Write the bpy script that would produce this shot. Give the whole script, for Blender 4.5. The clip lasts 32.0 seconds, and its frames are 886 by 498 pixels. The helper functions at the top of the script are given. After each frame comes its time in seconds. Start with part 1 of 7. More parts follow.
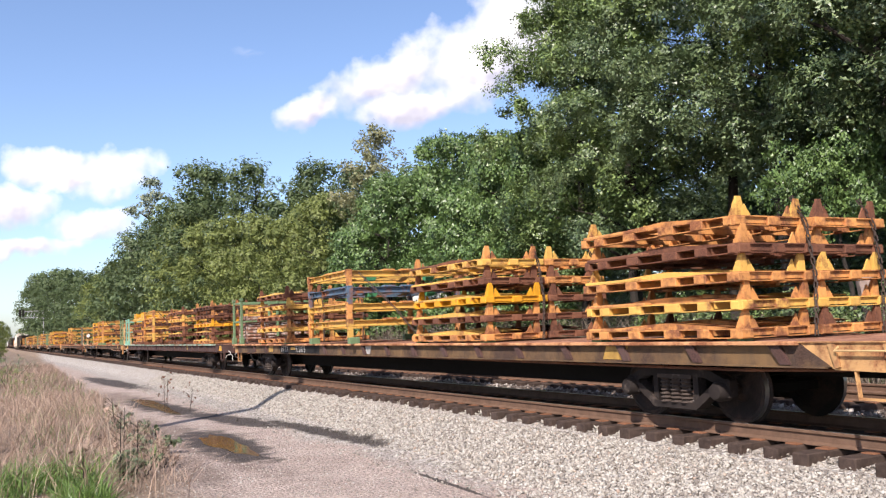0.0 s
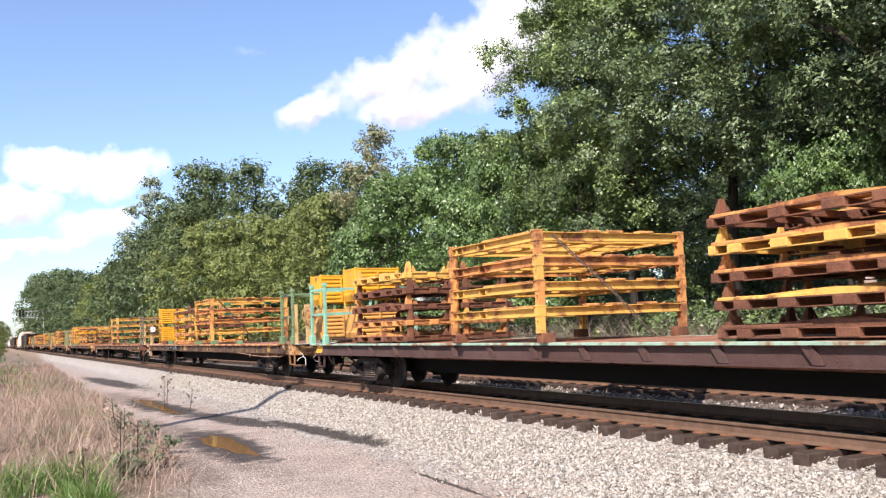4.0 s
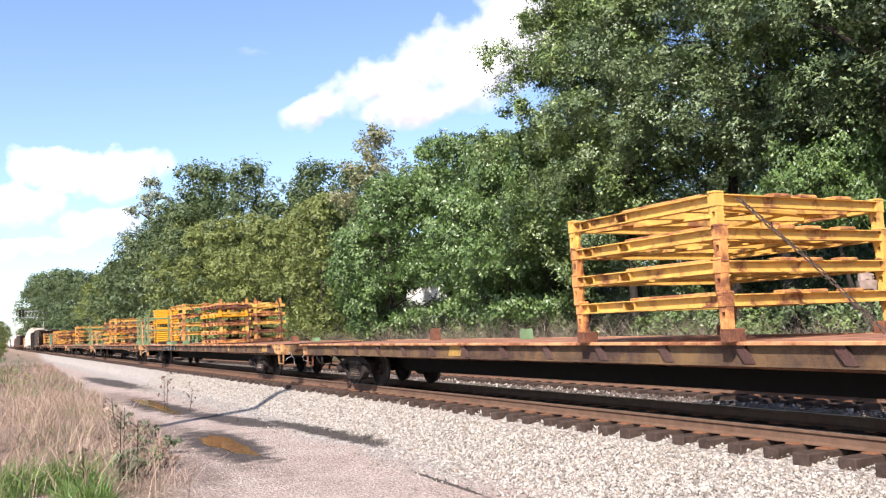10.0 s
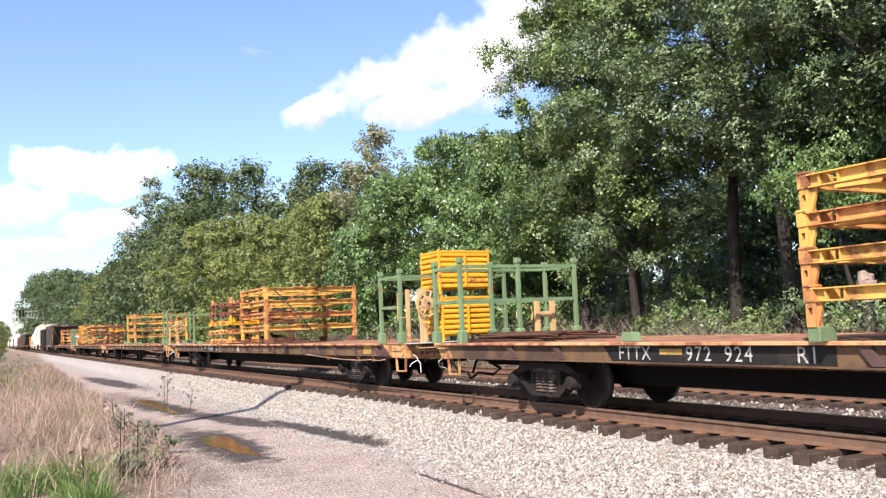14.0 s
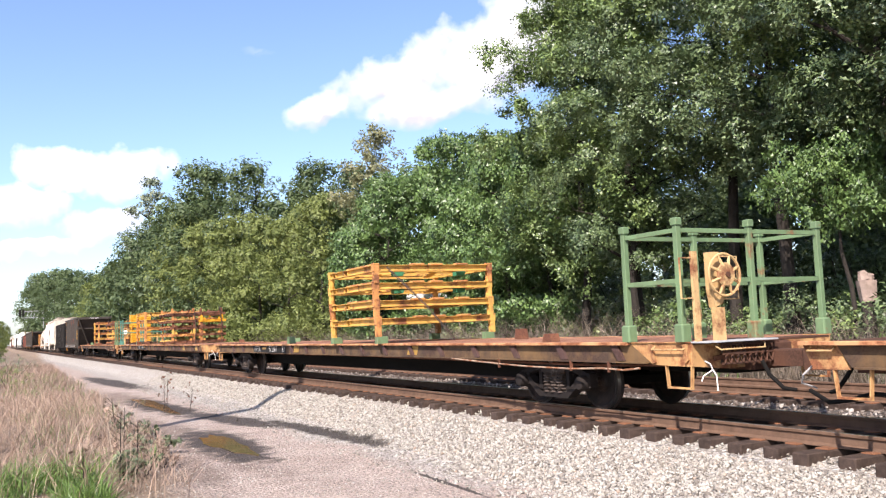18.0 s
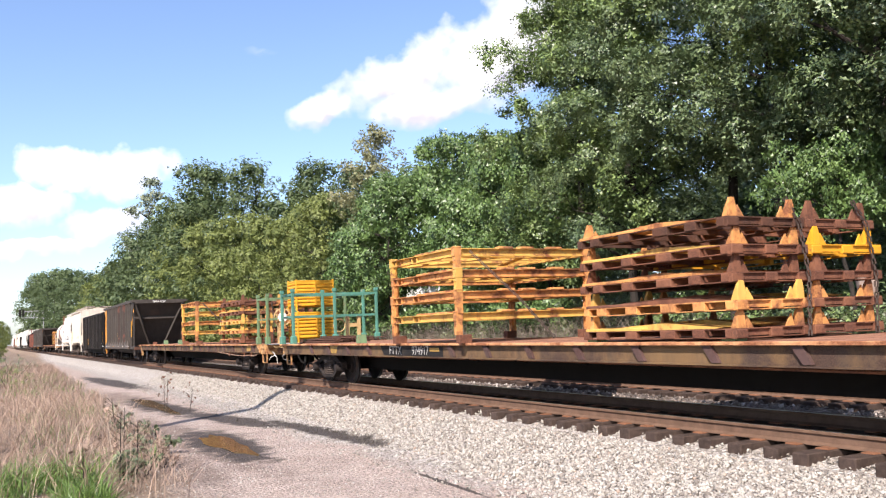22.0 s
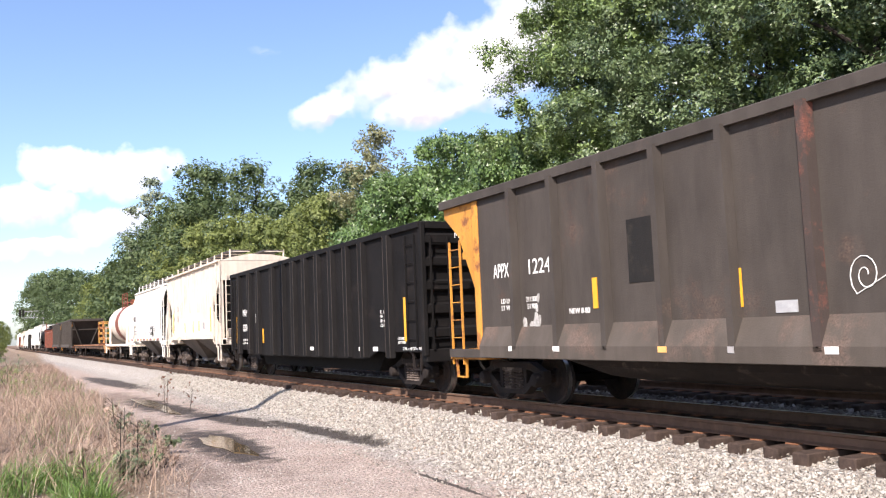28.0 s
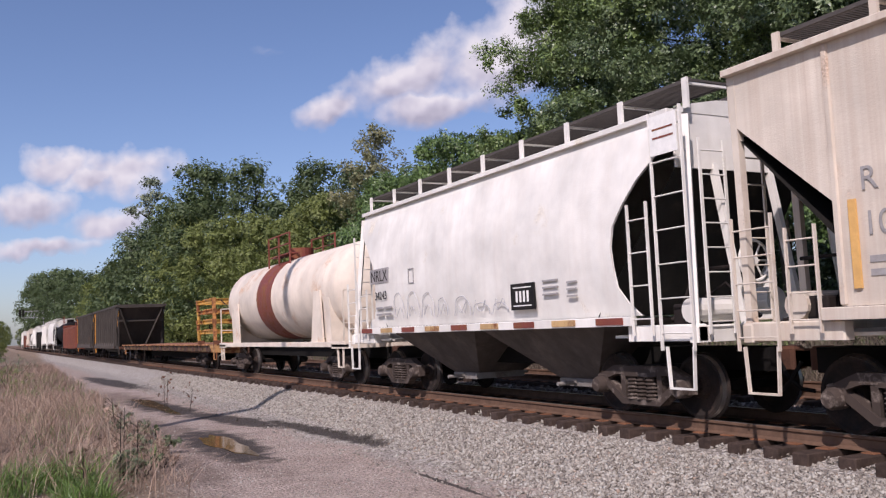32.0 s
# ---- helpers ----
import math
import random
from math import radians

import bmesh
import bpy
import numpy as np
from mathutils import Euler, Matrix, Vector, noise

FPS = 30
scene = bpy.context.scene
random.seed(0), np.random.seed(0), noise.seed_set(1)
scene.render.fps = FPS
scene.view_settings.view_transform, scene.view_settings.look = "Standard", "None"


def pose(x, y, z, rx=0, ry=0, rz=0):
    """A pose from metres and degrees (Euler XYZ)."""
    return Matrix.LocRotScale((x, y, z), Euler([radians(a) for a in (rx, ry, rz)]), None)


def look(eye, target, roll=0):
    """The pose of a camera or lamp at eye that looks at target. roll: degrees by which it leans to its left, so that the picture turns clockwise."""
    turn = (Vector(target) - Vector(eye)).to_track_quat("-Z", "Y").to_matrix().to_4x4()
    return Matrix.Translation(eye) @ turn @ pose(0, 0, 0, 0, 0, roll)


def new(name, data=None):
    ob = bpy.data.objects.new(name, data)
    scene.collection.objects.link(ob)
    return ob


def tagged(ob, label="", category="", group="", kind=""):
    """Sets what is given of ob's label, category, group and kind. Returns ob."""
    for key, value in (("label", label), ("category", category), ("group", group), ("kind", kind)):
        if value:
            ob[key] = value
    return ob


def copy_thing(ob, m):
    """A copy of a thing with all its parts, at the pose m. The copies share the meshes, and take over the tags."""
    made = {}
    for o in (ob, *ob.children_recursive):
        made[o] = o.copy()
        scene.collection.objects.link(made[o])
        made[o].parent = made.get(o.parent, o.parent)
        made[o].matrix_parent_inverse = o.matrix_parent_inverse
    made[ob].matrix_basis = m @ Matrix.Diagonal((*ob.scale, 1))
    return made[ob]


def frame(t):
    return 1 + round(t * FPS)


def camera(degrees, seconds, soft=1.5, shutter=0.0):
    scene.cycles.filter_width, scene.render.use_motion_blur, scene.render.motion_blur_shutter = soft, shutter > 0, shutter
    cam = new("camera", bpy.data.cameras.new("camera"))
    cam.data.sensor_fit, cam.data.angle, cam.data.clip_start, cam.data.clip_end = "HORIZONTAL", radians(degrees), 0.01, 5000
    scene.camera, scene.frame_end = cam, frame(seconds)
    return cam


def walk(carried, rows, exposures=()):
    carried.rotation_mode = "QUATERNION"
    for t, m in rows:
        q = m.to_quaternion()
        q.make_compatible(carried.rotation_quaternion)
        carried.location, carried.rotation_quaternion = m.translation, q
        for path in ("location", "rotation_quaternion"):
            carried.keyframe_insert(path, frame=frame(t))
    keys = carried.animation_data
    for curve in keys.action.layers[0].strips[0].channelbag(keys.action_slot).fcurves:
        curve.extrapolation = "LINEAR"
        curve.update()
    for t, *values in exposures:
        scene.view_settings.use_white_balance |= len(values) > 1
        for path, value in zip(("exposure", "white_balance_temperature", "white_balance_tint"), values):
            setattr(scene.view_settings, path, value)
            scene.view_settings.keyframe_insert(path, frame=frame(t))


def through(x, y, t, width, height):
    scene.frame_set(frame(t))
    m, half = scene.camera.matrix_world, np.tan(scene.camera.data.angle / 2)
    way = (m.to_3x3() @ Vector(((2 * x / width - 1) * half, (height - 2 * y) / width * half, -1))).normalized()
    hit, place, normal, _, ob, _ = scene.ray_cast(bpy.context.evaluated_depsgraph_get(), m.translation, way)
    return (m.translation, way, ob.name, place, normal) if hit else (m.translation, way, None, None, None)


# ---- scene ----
cam = camera(54.17, 32.0, 1.25)
EYE = Vector((0.0, 0.0, 1.439))
VIEW = look(EYE, EYE + Vector((-0.88078, 0.46502, 0.08933)) * 10, -2.373)
walk(cam, [(0.0, VIEW), (32.0, VIEW)],
     exposures=[(0.0, 0.64, 6600, 17), (3.0, 0.76, 6600, 17), (6.0, 0.87, 6600, 17), (12.0, 0.94, 6600, 17), (20.0, 0.92, 6600, 17), (25.0, 0.82, 6600, 17), (28.0, 0.90, 6600, 17),
                (29.2, 0.88, 6600, 19), (30.0, 0.54, 6600, 21), (31.0, -0.10, 6500, 24), (32.0, -0.22, 6350, 26)])

# The rail tops lie at z = 0, the track runs along x, the train moves towards +x.
TRACK_Y = 9.66
TRACK2_Y = 14.4
SPEED = 9.475
ROAD_Z = -0.70

# ---- daylight ----
SUN_FROM = Vector((0.72, -0.82, 1.0)).normalized()
world = bpy.data.worlds.new("world")
scene.world = world
world.use_nodes = True
sky = world.node_tree.nodes.new("ShaderNodeTexSky")
sky.sky_type = "NISHITA"
sky.sun_disc = False
sky.sun_elevation = math.asin(SUN_FROM.z)
sky.sun_rotation = math.atan2(SUN_FROM.x, SUN_FROM.y)
sky.air_density, sky.dust_density, sky.ozone_density = 0.9, 1.0, 3.6
back = world.node_tree.nodes["Background"]
back.inputs["Strength"].default_value = 0.140
world.node_tree.links.new(sky.outputs[0], back.inputs["Color"])
sun_data = bpy.data.lights.new("sun", "SUN")
sun_data.energy, sun_data.angle, sun_data.color = 5.0, radians(0.53), (1.0, 0.95, 0.87)
sun = new("sun", sun_data)
sun.matrix_world = look(SUN_FROM * 60, (0, 0, 0))


# ---- materials ----
def links(m):
    t = m.node_tree
    return t.nodes, t.links, t.nodes["Principled BSDF"]


def ramp(nodes, stops):
    r = nodes.new("ShaderNodeValToRGB")
    e = r.color_ramp.elements
    while len(e) < len(stops):
        e.new(0.5)
    for k, (p, c) in zip(e, stops):
        k.position, k.color = p, (*c, 1) if len(c) == 3 else c
    return r


def noise_tex(nodes, lk, coord, scale, detail=4.0, rough=0.6, stretch=None):
    n = nodes.new("ShaderNodeTexNoise")
    n.inputs["Scale"].default_value, n.inputs["Detail"].default_value = scale, detail
    n.inputs["Roughness"].default_value = rough
    if stretch:
        mp = nodes.new("ShaderNodeMapping")
        mp.inputs["Scale"].default_value = stretch
        lk.new(coord, mp.inputs["Vector"])
        lk.new(mp.outputs[0], n.inputs["Vector"])
    else:
        lk.new(coord, n.inputs["Vector"])
    return n


def mix(nodes, lk, fac, a, b):
    m = nodes.new("ShaderNodeMix")
    m.data_type = "RGBA"
    for s, val in ((m.inputs[0], fac), (m.inputs[6], a), (m.inputs[7], b)):
        if isinstance(val, (tuple, list)):
            s.default_value = (*val, 1)
        elif isinstance(val, float):
            s.default_value = val
        else:
            lk.new(val, s)
    return m.outputs[2]


def coords(nodes, lk, shift=True):
    """Object coordinates, moved by a chance offset for each object so that repeats differ."""
    tc = nodes.new("ShaderNodeTexCoord")
    if not shift:
        return tc.outputs["Object"], None
    oi = nodes.new("ShaderNodeObjectInfo")
    mul = nodes.new("ShaderNodeMath")
    mul.operation, mul.inputs[1].default_value = "MULTIPLY", 37.0
    lk.new(oi.outputs["Random"], mul.inputs[0])
    add = nodes.new("ShaderNodeVectorMath")
    lk.new(tc.outputs["Object"], add.inputs[0])
    lk.new(mul.outputs[0], add.inputs[1])
    return add.outputs[0], oi.outputs["Random"]


def painted(name, base, rust=(0.12, 0.045, 0.02), amount=0.45, rough=0.55, grime=(0.06, 0.045, 0.035), dirt=0.35, scale=2.2,
            streak=(1.0, 1.0, 0.18), metal=0.0, bump=0.25, shine=0.25):
    """Weathered paint on steel: rust patches, vertical grime streaks, fine grain."""
    m = bpy.data.materials.new(name)
    m.use_nodes = True
    n, lk, bs = links(m)
    co, rnd = coords(n, lk)
    patches = noise_tex(n, lk, co, scale, 8.0, 0.68)
    r1 = ramp(n, [(max(0.0, 0.62 - amount * 0.4), (0, 0, 0)), (min(1.0, 0.70 - amount * 0.25), (1, 1, 1))])
    lk.new(patches.outputs[0], r1.inputs[0])
    streaks = noise_tex(n, lk, co, 4.0, 6.0, 0.6, streak)
    r2 = ramp(n, [(0.42, (0, 0, 0)), (0.8, (dirt, dirt, dirt))])
    lk.new(streaks.outputs[0], r2.inputs[0])
    fine = noise_tex(n, lk, co, 45.0, 3.0, 0.7)
    tone = ramp(n, [(0.25, tuple(c * 0.72 for c in base)), (0.75, tuple(min(1.0, c * 1.12) for c in base))])
    lk.new(noise_tex(n, lk, co, 1.1, 5.0, 0.55).outputs[0], tone.inputs[0])
    rusty = ramp(n, [(0.3, tuple(c * 0.55 for c in rust)), (0.7, tuple(min(1.0, c * 1.6) for c in rust))])
    lk.new(fine.outputs[0], rusty.inputs[0])
    c1 = mix(n, lk, r1.outputs[0], tone.outputs[0], rusty.outputs[0])
    c2 = mix(n, lk, r2.outputs[0], c1, grime)
    lk.new(c2, bs.inputs["Base Color"])
    rr = ramp(n, [(0.0, (rough, rough, rough)), (1.0, (0.9, 0.9, 0.9))])
    lk.new(r1.outputs[0], rr.inputs[0])
    lk.new(rr.outputs[0], bs.inputs["Roughness"])
    bs.inputs["Metallic"].default_value = metal
    bs.inputs["Specular IOR Level"].default_value = shine
    b = n.new("ShaderNodeBump")
    b.inputs["Strength"].default_value, b.inputs["Distance"].default_value = bump, 0.02
    lk.new(fine.outputs[0], b.inputs["Height"])
    lk.new(b.outputs[0], bs.inputs["Normal"])
    return m


def plain(name, base, rough=0.6, metal=0.0, vary=0.25, scale=8.0, bump=0.15):
    m = bpy.data.materials.new(name)
    m.use_nodes = True
    n, lk, bs = links(m)
    co, rnd = coords(n, lk)
    t = ramp(n, [(0.25, tuple(c * (1 - vary) for c in base)), (0.75, tuple(min(1.0, c * (1 + vary)) for c in base))])
    nz = noise_tex(n, lk, co, scale, 6.0, 0.65)
    lk.new(nz.outputs[0], t.inputs[0])
    lk.new(t.outputs[0], bs.inputs["Base Color"])
    bs.inputs["Roughness"].default_value, bs.inputs["Metallic"].default_value = rough, metal
    bs.inputs["Specular IOR Level"].default_value = 0.5 if rough < 0.7 else 0.2
    b = n.new("ShaderNodeBump")
    b.inputs["Strength"].default_value, b.inputs["Distance"].default_value = bump, 0.02
    lk.new(noise_tex(n, lk, co, scale * 6, 3.0, 0.7).outputs[0], b.inputs["Height"])
    lk.new(b.outputs[0], bs.inputs["Normal"])
    return m


def leafy(name, dark, light, through=0.11, rough=0.42):
    """Leaves: each one has its own tone, and lets some light through."""
    m = bpy.data.materials.new(name)
    m.use_nodes = True
    n, lk, bs = links(m)
    geo = n.new("ShaderNodeNewGeometry")
    co, rnd = coords(n, lk)
    t = ramp(n, [(p, tuple(a * (1 - w) + b * w for a, b in zip(dark, light))) for p, w in ((0.0, 0.10), (0.5, 0.38), (0.88, 0.64), (1.0, 0.92))])
    lk.new(geo.outputs["Random Per Island"], t.inputs[0])
    big = ramp(n, [(0.3, (0.72, 0.76, 0.7)), (0.7, (1.15, 1.1, 1.0))])
    lk.new(noise_tex(n, lk, co, 0.45, 4.0, 0.6).outputs[0], big.inputs[0])
    mul = n.new("ShaderNodeMix")
    mul.data_type, mul.blend_type = "RGBA", "MULTIPLY"
    mul.inputs[0].default_value = 1.0
    lk.new(t.outputs[0], mul.inputs[6])
    lk.new(big.outputs[0], mul.inputs[7])
    lk.new(mul.outputs[2], bs.inputs["Base Color"])
    bs.inputs["Roughness"].default_value = rough
    tr = n.new("ShaderNodeBsdfTranslucent")
    lk.new(mul.outputs[2], tr.inputs["Color"])
    ms = n.new("ShaderNodeMixShader")
    ms.inputs[0].default_value = through
    lk.new(bs.outputs[0], ms.inputs[1])
    lk.new(tr.outputs[0], ms.inputs[2])
    lk.new(ms.outputs[0], n["Material Output"].inputs["Surface"])
    return m


RUST = (0.20, 0.078, 0.036)
mat_yellow = painted("weathered_yellow_paint", (0.68, 0.40, 0.095), RUST, 0.27)
mat_orange = painted("rusty_orange_paint", (0.62, 0.28, 0.088), RUST, 0.42, scale=3.0)
mat_rust = painted("brown_rust", (0.235, 0.098, 0.052), (0.11, 0.045, 0.027), 0.6, 0.85, dirt=0.25)
mat_rust_dark = painted("dark_rust", (0.105, 0.045, 0.026), (0.06, 0.028, 0.018), 0.6, 0.85, dirt=0.25)
mat_bright = painted("bright_yellow_paint", (0.68, 0.325, 0.022), RUST, 0.10, 0.55, dirt=0.2)
# Paler than the upper bins' yellow: strong sunlight is put into this paint.
mat_bin = painted("faded_orange_bin_paint", (0.62, 0.31, 0.085), RUST, 0.15, 0.6, dirt=0.25)
mat_blue = painted("faded_blue_paint", (0.085, 0.14, 0.20), RUST, 0.35)
mat_pad = plain("green_rubber_pad", (0.045, 0.19, 0.095), 0.7)
mat_mint_post = painted("pale_mint_paint", (0.21, 0.43, 0.315), RUST, 0.08, dirt=0.25)
mat_teal = painted("teal_green_paint", (0.080, 0.225, 0.165), RUST, 0.06, dirt=0.3)
mat_green = painted("dull_green_paint", (0.145, 0.225, 0.112), RUST, 0.10, dirt=0.4)
mat_grey = painted("grey_green_paint", (0.15, 0.15, 0.105), RUST, 0.35, dirt=0.3)
mat_sill = painted("dirty_tan_yellow_sill", (0.165, 0.098, 0.045), (0.055, 0.032, 0.023), 0.5, 0.75, dirt=0.75, scale=0.9, streak=(0.9, 1, 0.1))
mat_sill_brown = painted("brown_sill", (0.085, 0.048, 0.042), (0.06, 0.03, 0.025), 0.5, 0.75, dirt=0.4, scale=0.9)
mat_deck = painted("rusty_deck_plate", (0.36, 0.18, 0.11), (0.19, 0.085, 0.052), 0.55, 0.85, dirt=0.3, scale=1.6, streak=(1, 1, 1))
mat_rod = painted("pale_worn_rod", (0.38, 0.27, 0.19), RUST, 0.4, 0.7, dirt=0.2, scale=6.0)
mat_edge = painted("orange_deck_edge", (0.62, 0.31, 0.145), RUST, 0.5, 0.75, dirt=0.15)
mat_mint = painted("mint_deck_edge", (0.30, 0.42, 0.32), RUST, 0.3, 0.7, dirt=0.2)
# Grime taken almost to black, so the colour carries the shade below the cars.
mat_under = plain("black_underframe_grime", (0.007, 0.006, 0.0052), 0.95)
mat_truck = painted("greasy_truck_casting", (0.017, 0.0125, 0.011), (0.060, 0.046, 0.038), 0.12, 0.85, dirt=0.25, scale=4.0)
mat_truck_dusty = painted("dusty_truck_casting", (0.060, 0.044, 0.036), (0.19, 0.155, 0.13), 0.26, 0.85, dirt=0.35, scale=4.0)
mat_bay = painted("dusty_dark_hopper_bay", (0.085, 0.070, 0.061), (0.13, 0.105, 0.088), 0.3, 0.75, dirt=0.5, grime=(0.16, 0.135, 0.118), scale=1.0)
mat_gate = painted("dusty_grey_gate", (0.26, 0.24, 0.22), (0.16, 0.13, 0.11), 0.3, 0.8, dirt=0.4)
mat_endplate = painted("chipped_tan_orange_end", (0.53, 0.30, 0.125), RUST, 0.40, 0.65, dirt=0.4, scale=3.0)
mat_wheel = painted("greasy_wheel_steel", (0.012, 0.009, 0.008), (0.034, 0.022, 0.017), 0.4, 0.8)
mat_tread = plain("polished_steel", (0.42, 0.40, 0.38), 0.28, 0.9)
mat_hose = plain("pale_hose", (0.75, 0.72, 0.66), 0.6)
mat_white = plain("white_paint_marks", (0.78, 0.77, 0.72), 0.6, vary=0.12)
mat_stripe = plain("reflective_yellow_stripe", (0.70, 0.345, 0.022), 0.5, vary=0.14)
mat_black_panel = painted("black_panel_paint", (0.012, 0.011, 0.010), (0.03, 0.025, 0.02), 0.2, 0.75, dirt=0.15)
mat_sand = painted("sand_yellow_paint", (0.56, 0.37, 0.17), RUST, 0.30, dirt=0.35)
mat_crate = painted("peeling_white_crate", (0.50, 0.44, 0.38), (0.20, 0.09, 0.055), 0.62, 0.8, scale=5.0)
mat_faded = plain("faded_yellow_patch", (0.32, 0.185, 0.040), 0.65, vary=0.4, scale=5.0)
mat_stripe_old = plain("faded_orange_stripe", (0.64, 0.37, 0.12), 0.6, vary=0.15)
mat_repaint = painted("pale_repaint", (0.72, 0.665, 0.58), (0.58, 0.50, 0.42), 0.2, 0.7, dirt=0.3, grime=(0.55, 0.46, 0.38), scale=1.0, streak=(1.5, 1, 0.05))
mat_grate = plain("dark_grating_steel", (0.075, 0.066, 0.06), 0.8)
mat_mark_grey = plain("faded_grey_marks", (0.30, 0.285, 0.275), 0.7)
mat_faded_white = plain("faded_white_marks", (0.36, 0.345, 0.32), 0.7, vary=0.5, scale=14.0)
mat_scrawl = plain("faded_scrawl_paint", (0.43, 0.42, 0.42), 0.7)
mat_chain = plain("dark_chain", (0.06, 0.04, 0.03), 0.6, 0.5)
mat_gon = painted("black_gondola_paint", (0.0095, 0.0085, 0.0082), (0.016, 0.013, 0.012), 0.12, 0.75, dirt=0.15, grime=(0.022, 0.019, 0.018), shine=0.12)
mat_coal = painted("worn_dark_brown_paint", (0.052, 0.043, 0.036), (0.070, 0.048, 0.038), 0.10, 0.7, dirt=0.45, grime=(0.088, 0.074, 0.063), scale=0.8)
mat_skirt = painted("dusty_brown_lower_side", (0.070, 0.057, 0.046), (0.10, 0.07, 0.055), 0.25, 0.75, dirt=0.5, grime=(0.11, 0.092, 0.078), scale=1.2)
mat_rib_rust = painted("rust_streaked_rib", (0.056, 0.042, 0.036), (0.15, 0.055, 0.04), 0.26, 0.8, dirt=0.4, scale=2.0, streak=(3.0, 3.0, 0.1))
mat_end = painted("orange_end_paint", (0.60, 0.27, 0.045), RUST, 0.30, dirt=0.45)
mat_tan = painted("stained_tan_hopper", (0.665, 0.590, 0.490), (0.49, 0.38, 0.29), 0.12, 0.7, dirt=0.7, grime=(0.44, 0.325, 0.245), scale=0.6, streak=(2.2, 1, 0.03))
mat_pale = painted("stained_white_hopper", (0.79, 0.765, 0.70), (0.66, 0.58, 0.48), 0.02, 0.6, dirt=0.22, grime=(0.54, 0.45, 0.36), scale=0.6, streak=(1.6, 1, 0.05))
mat_tank = painted("cream_tank_paint", (0.74, 0.65, 0.54), (0.55, 0.38, 0.26), 0.12, 0.55, dirt=0.25, grime=(0.52, 0.39, 0.29), scale=0.9)
mat_band = painted("red_brown_band", (0.22, 0.06, 0.042), RUST, 0.3, dirt=0.2)
mat_redcar = painted("red_oxide_car", (0.21, 0.055, 0.035), RUST, 0.3)
mat_railside = plain("rusty_rail_side", (0.125, 0.074, 0.049), 0.85, vary=0.35, scale=5.0)
mat_tie_plate = plain("rusty_tie_plate", (0.19, 0.085, 0.045), 0.85, vary=0.35, scale=9.0)
mat_tie = plain("creosoted_tie", (0.056, 0.038, 0.030), 0.9, vary=0.6, scale=7.0, bump=0.5)
mat_bark = plain("grey_brown_bark", (0.034, 0.028, 0.023), 0.9, vary=0.4, scale=6.0, bump=0.6)
mat_deadwood = plain("pale_dead_wood", (0.25, 0.185, 0.15), 0.9, vary=0.4, scale=5.0, bump=0.6)
mat_pole = plain("weathered_pole_wood", (0.16, 0.11, 0.075), 0.9)
mat_leaf_a = leafy("mid_green_leaves", (0.053, 0.091, 0.028), (0.271, 0.370, 0.129))
mat_leaf_frond = leafy("frond_green_leaves", (0.039, 0.077, 0.022), (0.202, 0.318, 0.099))
mat_leaf_b = leafy("yellow_green_leaves", (0.069, 0.101, 0.026), (0.318, 0.387, 0.129))
mat_leaf_c = leafy("dark_green_leaves", (0.041, 0.071, 0.030), (0.237, 0.318, 0.146))
mat_leaf_d = leafy("grey_green_leaves", (0.063, 0.083, 0.047), (0.267, 0.323, 0.185))
mat_leaf_far = leafy("distant_green_leaves", (0.052, 0.082, 0.034), (0.155, 0.211, 0.086), 0.3, 0.6)
mat_leaf_far_light = leafy("distant_yellow_green_leaves", (0.120, 0.150, 0.046), (0.310, 0.365, 0.115), 0.35, 0.6)
mat_leaf_pale = leafy("pale_dry_leaves", (0.150, 0.150, 0.080), (0.420, 0.420, 0.240), 0.35, 0.6)
mat_leaf_silver = leafy("silvery_leaves", (0.150, 0.180, 0.120), (0.400, 0.450, 0.350), 0.3, 0.5)
mat_dry = leafy("dry_grass_blades", (0.155, 0.095, 0.074), (0.58, 0.43, 0.35), 0.2, 0.8)
mat_stalk = leafy("pale_bent_stems", (0.30, 0.20, 0.15), (0.70, 0.56, 0.46), 0.2, 0.8)
mat_straw = leafy("straw_brush_stems", (0.12, 0.092, 0.075), (0.36, 0.29, 0.235), 0.12, 0.85)
mat_grass = leafy("green_grass_blades", (0.065, 0.125, 0.030), (0.22, 0.33, 0.090), 0.25)
mat_wall = plain("white_house_siding", (0.80, 0.80, 0.78), 0.7, vary=0.06)
mat_roof = plain("grey_roof_shingles", (0.17, 0.15, 0.14), 0.9)
mat_signal = plain("grey_signal_steel", (0.33, 0.33, 0.33), 0.6)


# Mud round the puddles; the long streaks beside the bed are painted road shadows.
WET_AND_SHADE = ((-17.6, 4.2, 3.5, 0.72, -1), (-18.2, 6.37, 4.1, 0.36, 2), (-10.8, 5.6, 1.6, 0.06, -4), (-22.5, 5.55, 3.6, 0.55, 8), (-28.5, 4.8, 5.5, 0.7, 2), (-48.0, 5.6, 10.0, 0.8, 2))


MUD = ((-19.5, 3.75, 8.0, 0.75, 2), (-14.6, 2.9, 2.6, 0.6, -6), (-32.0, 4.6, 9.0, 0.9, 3))


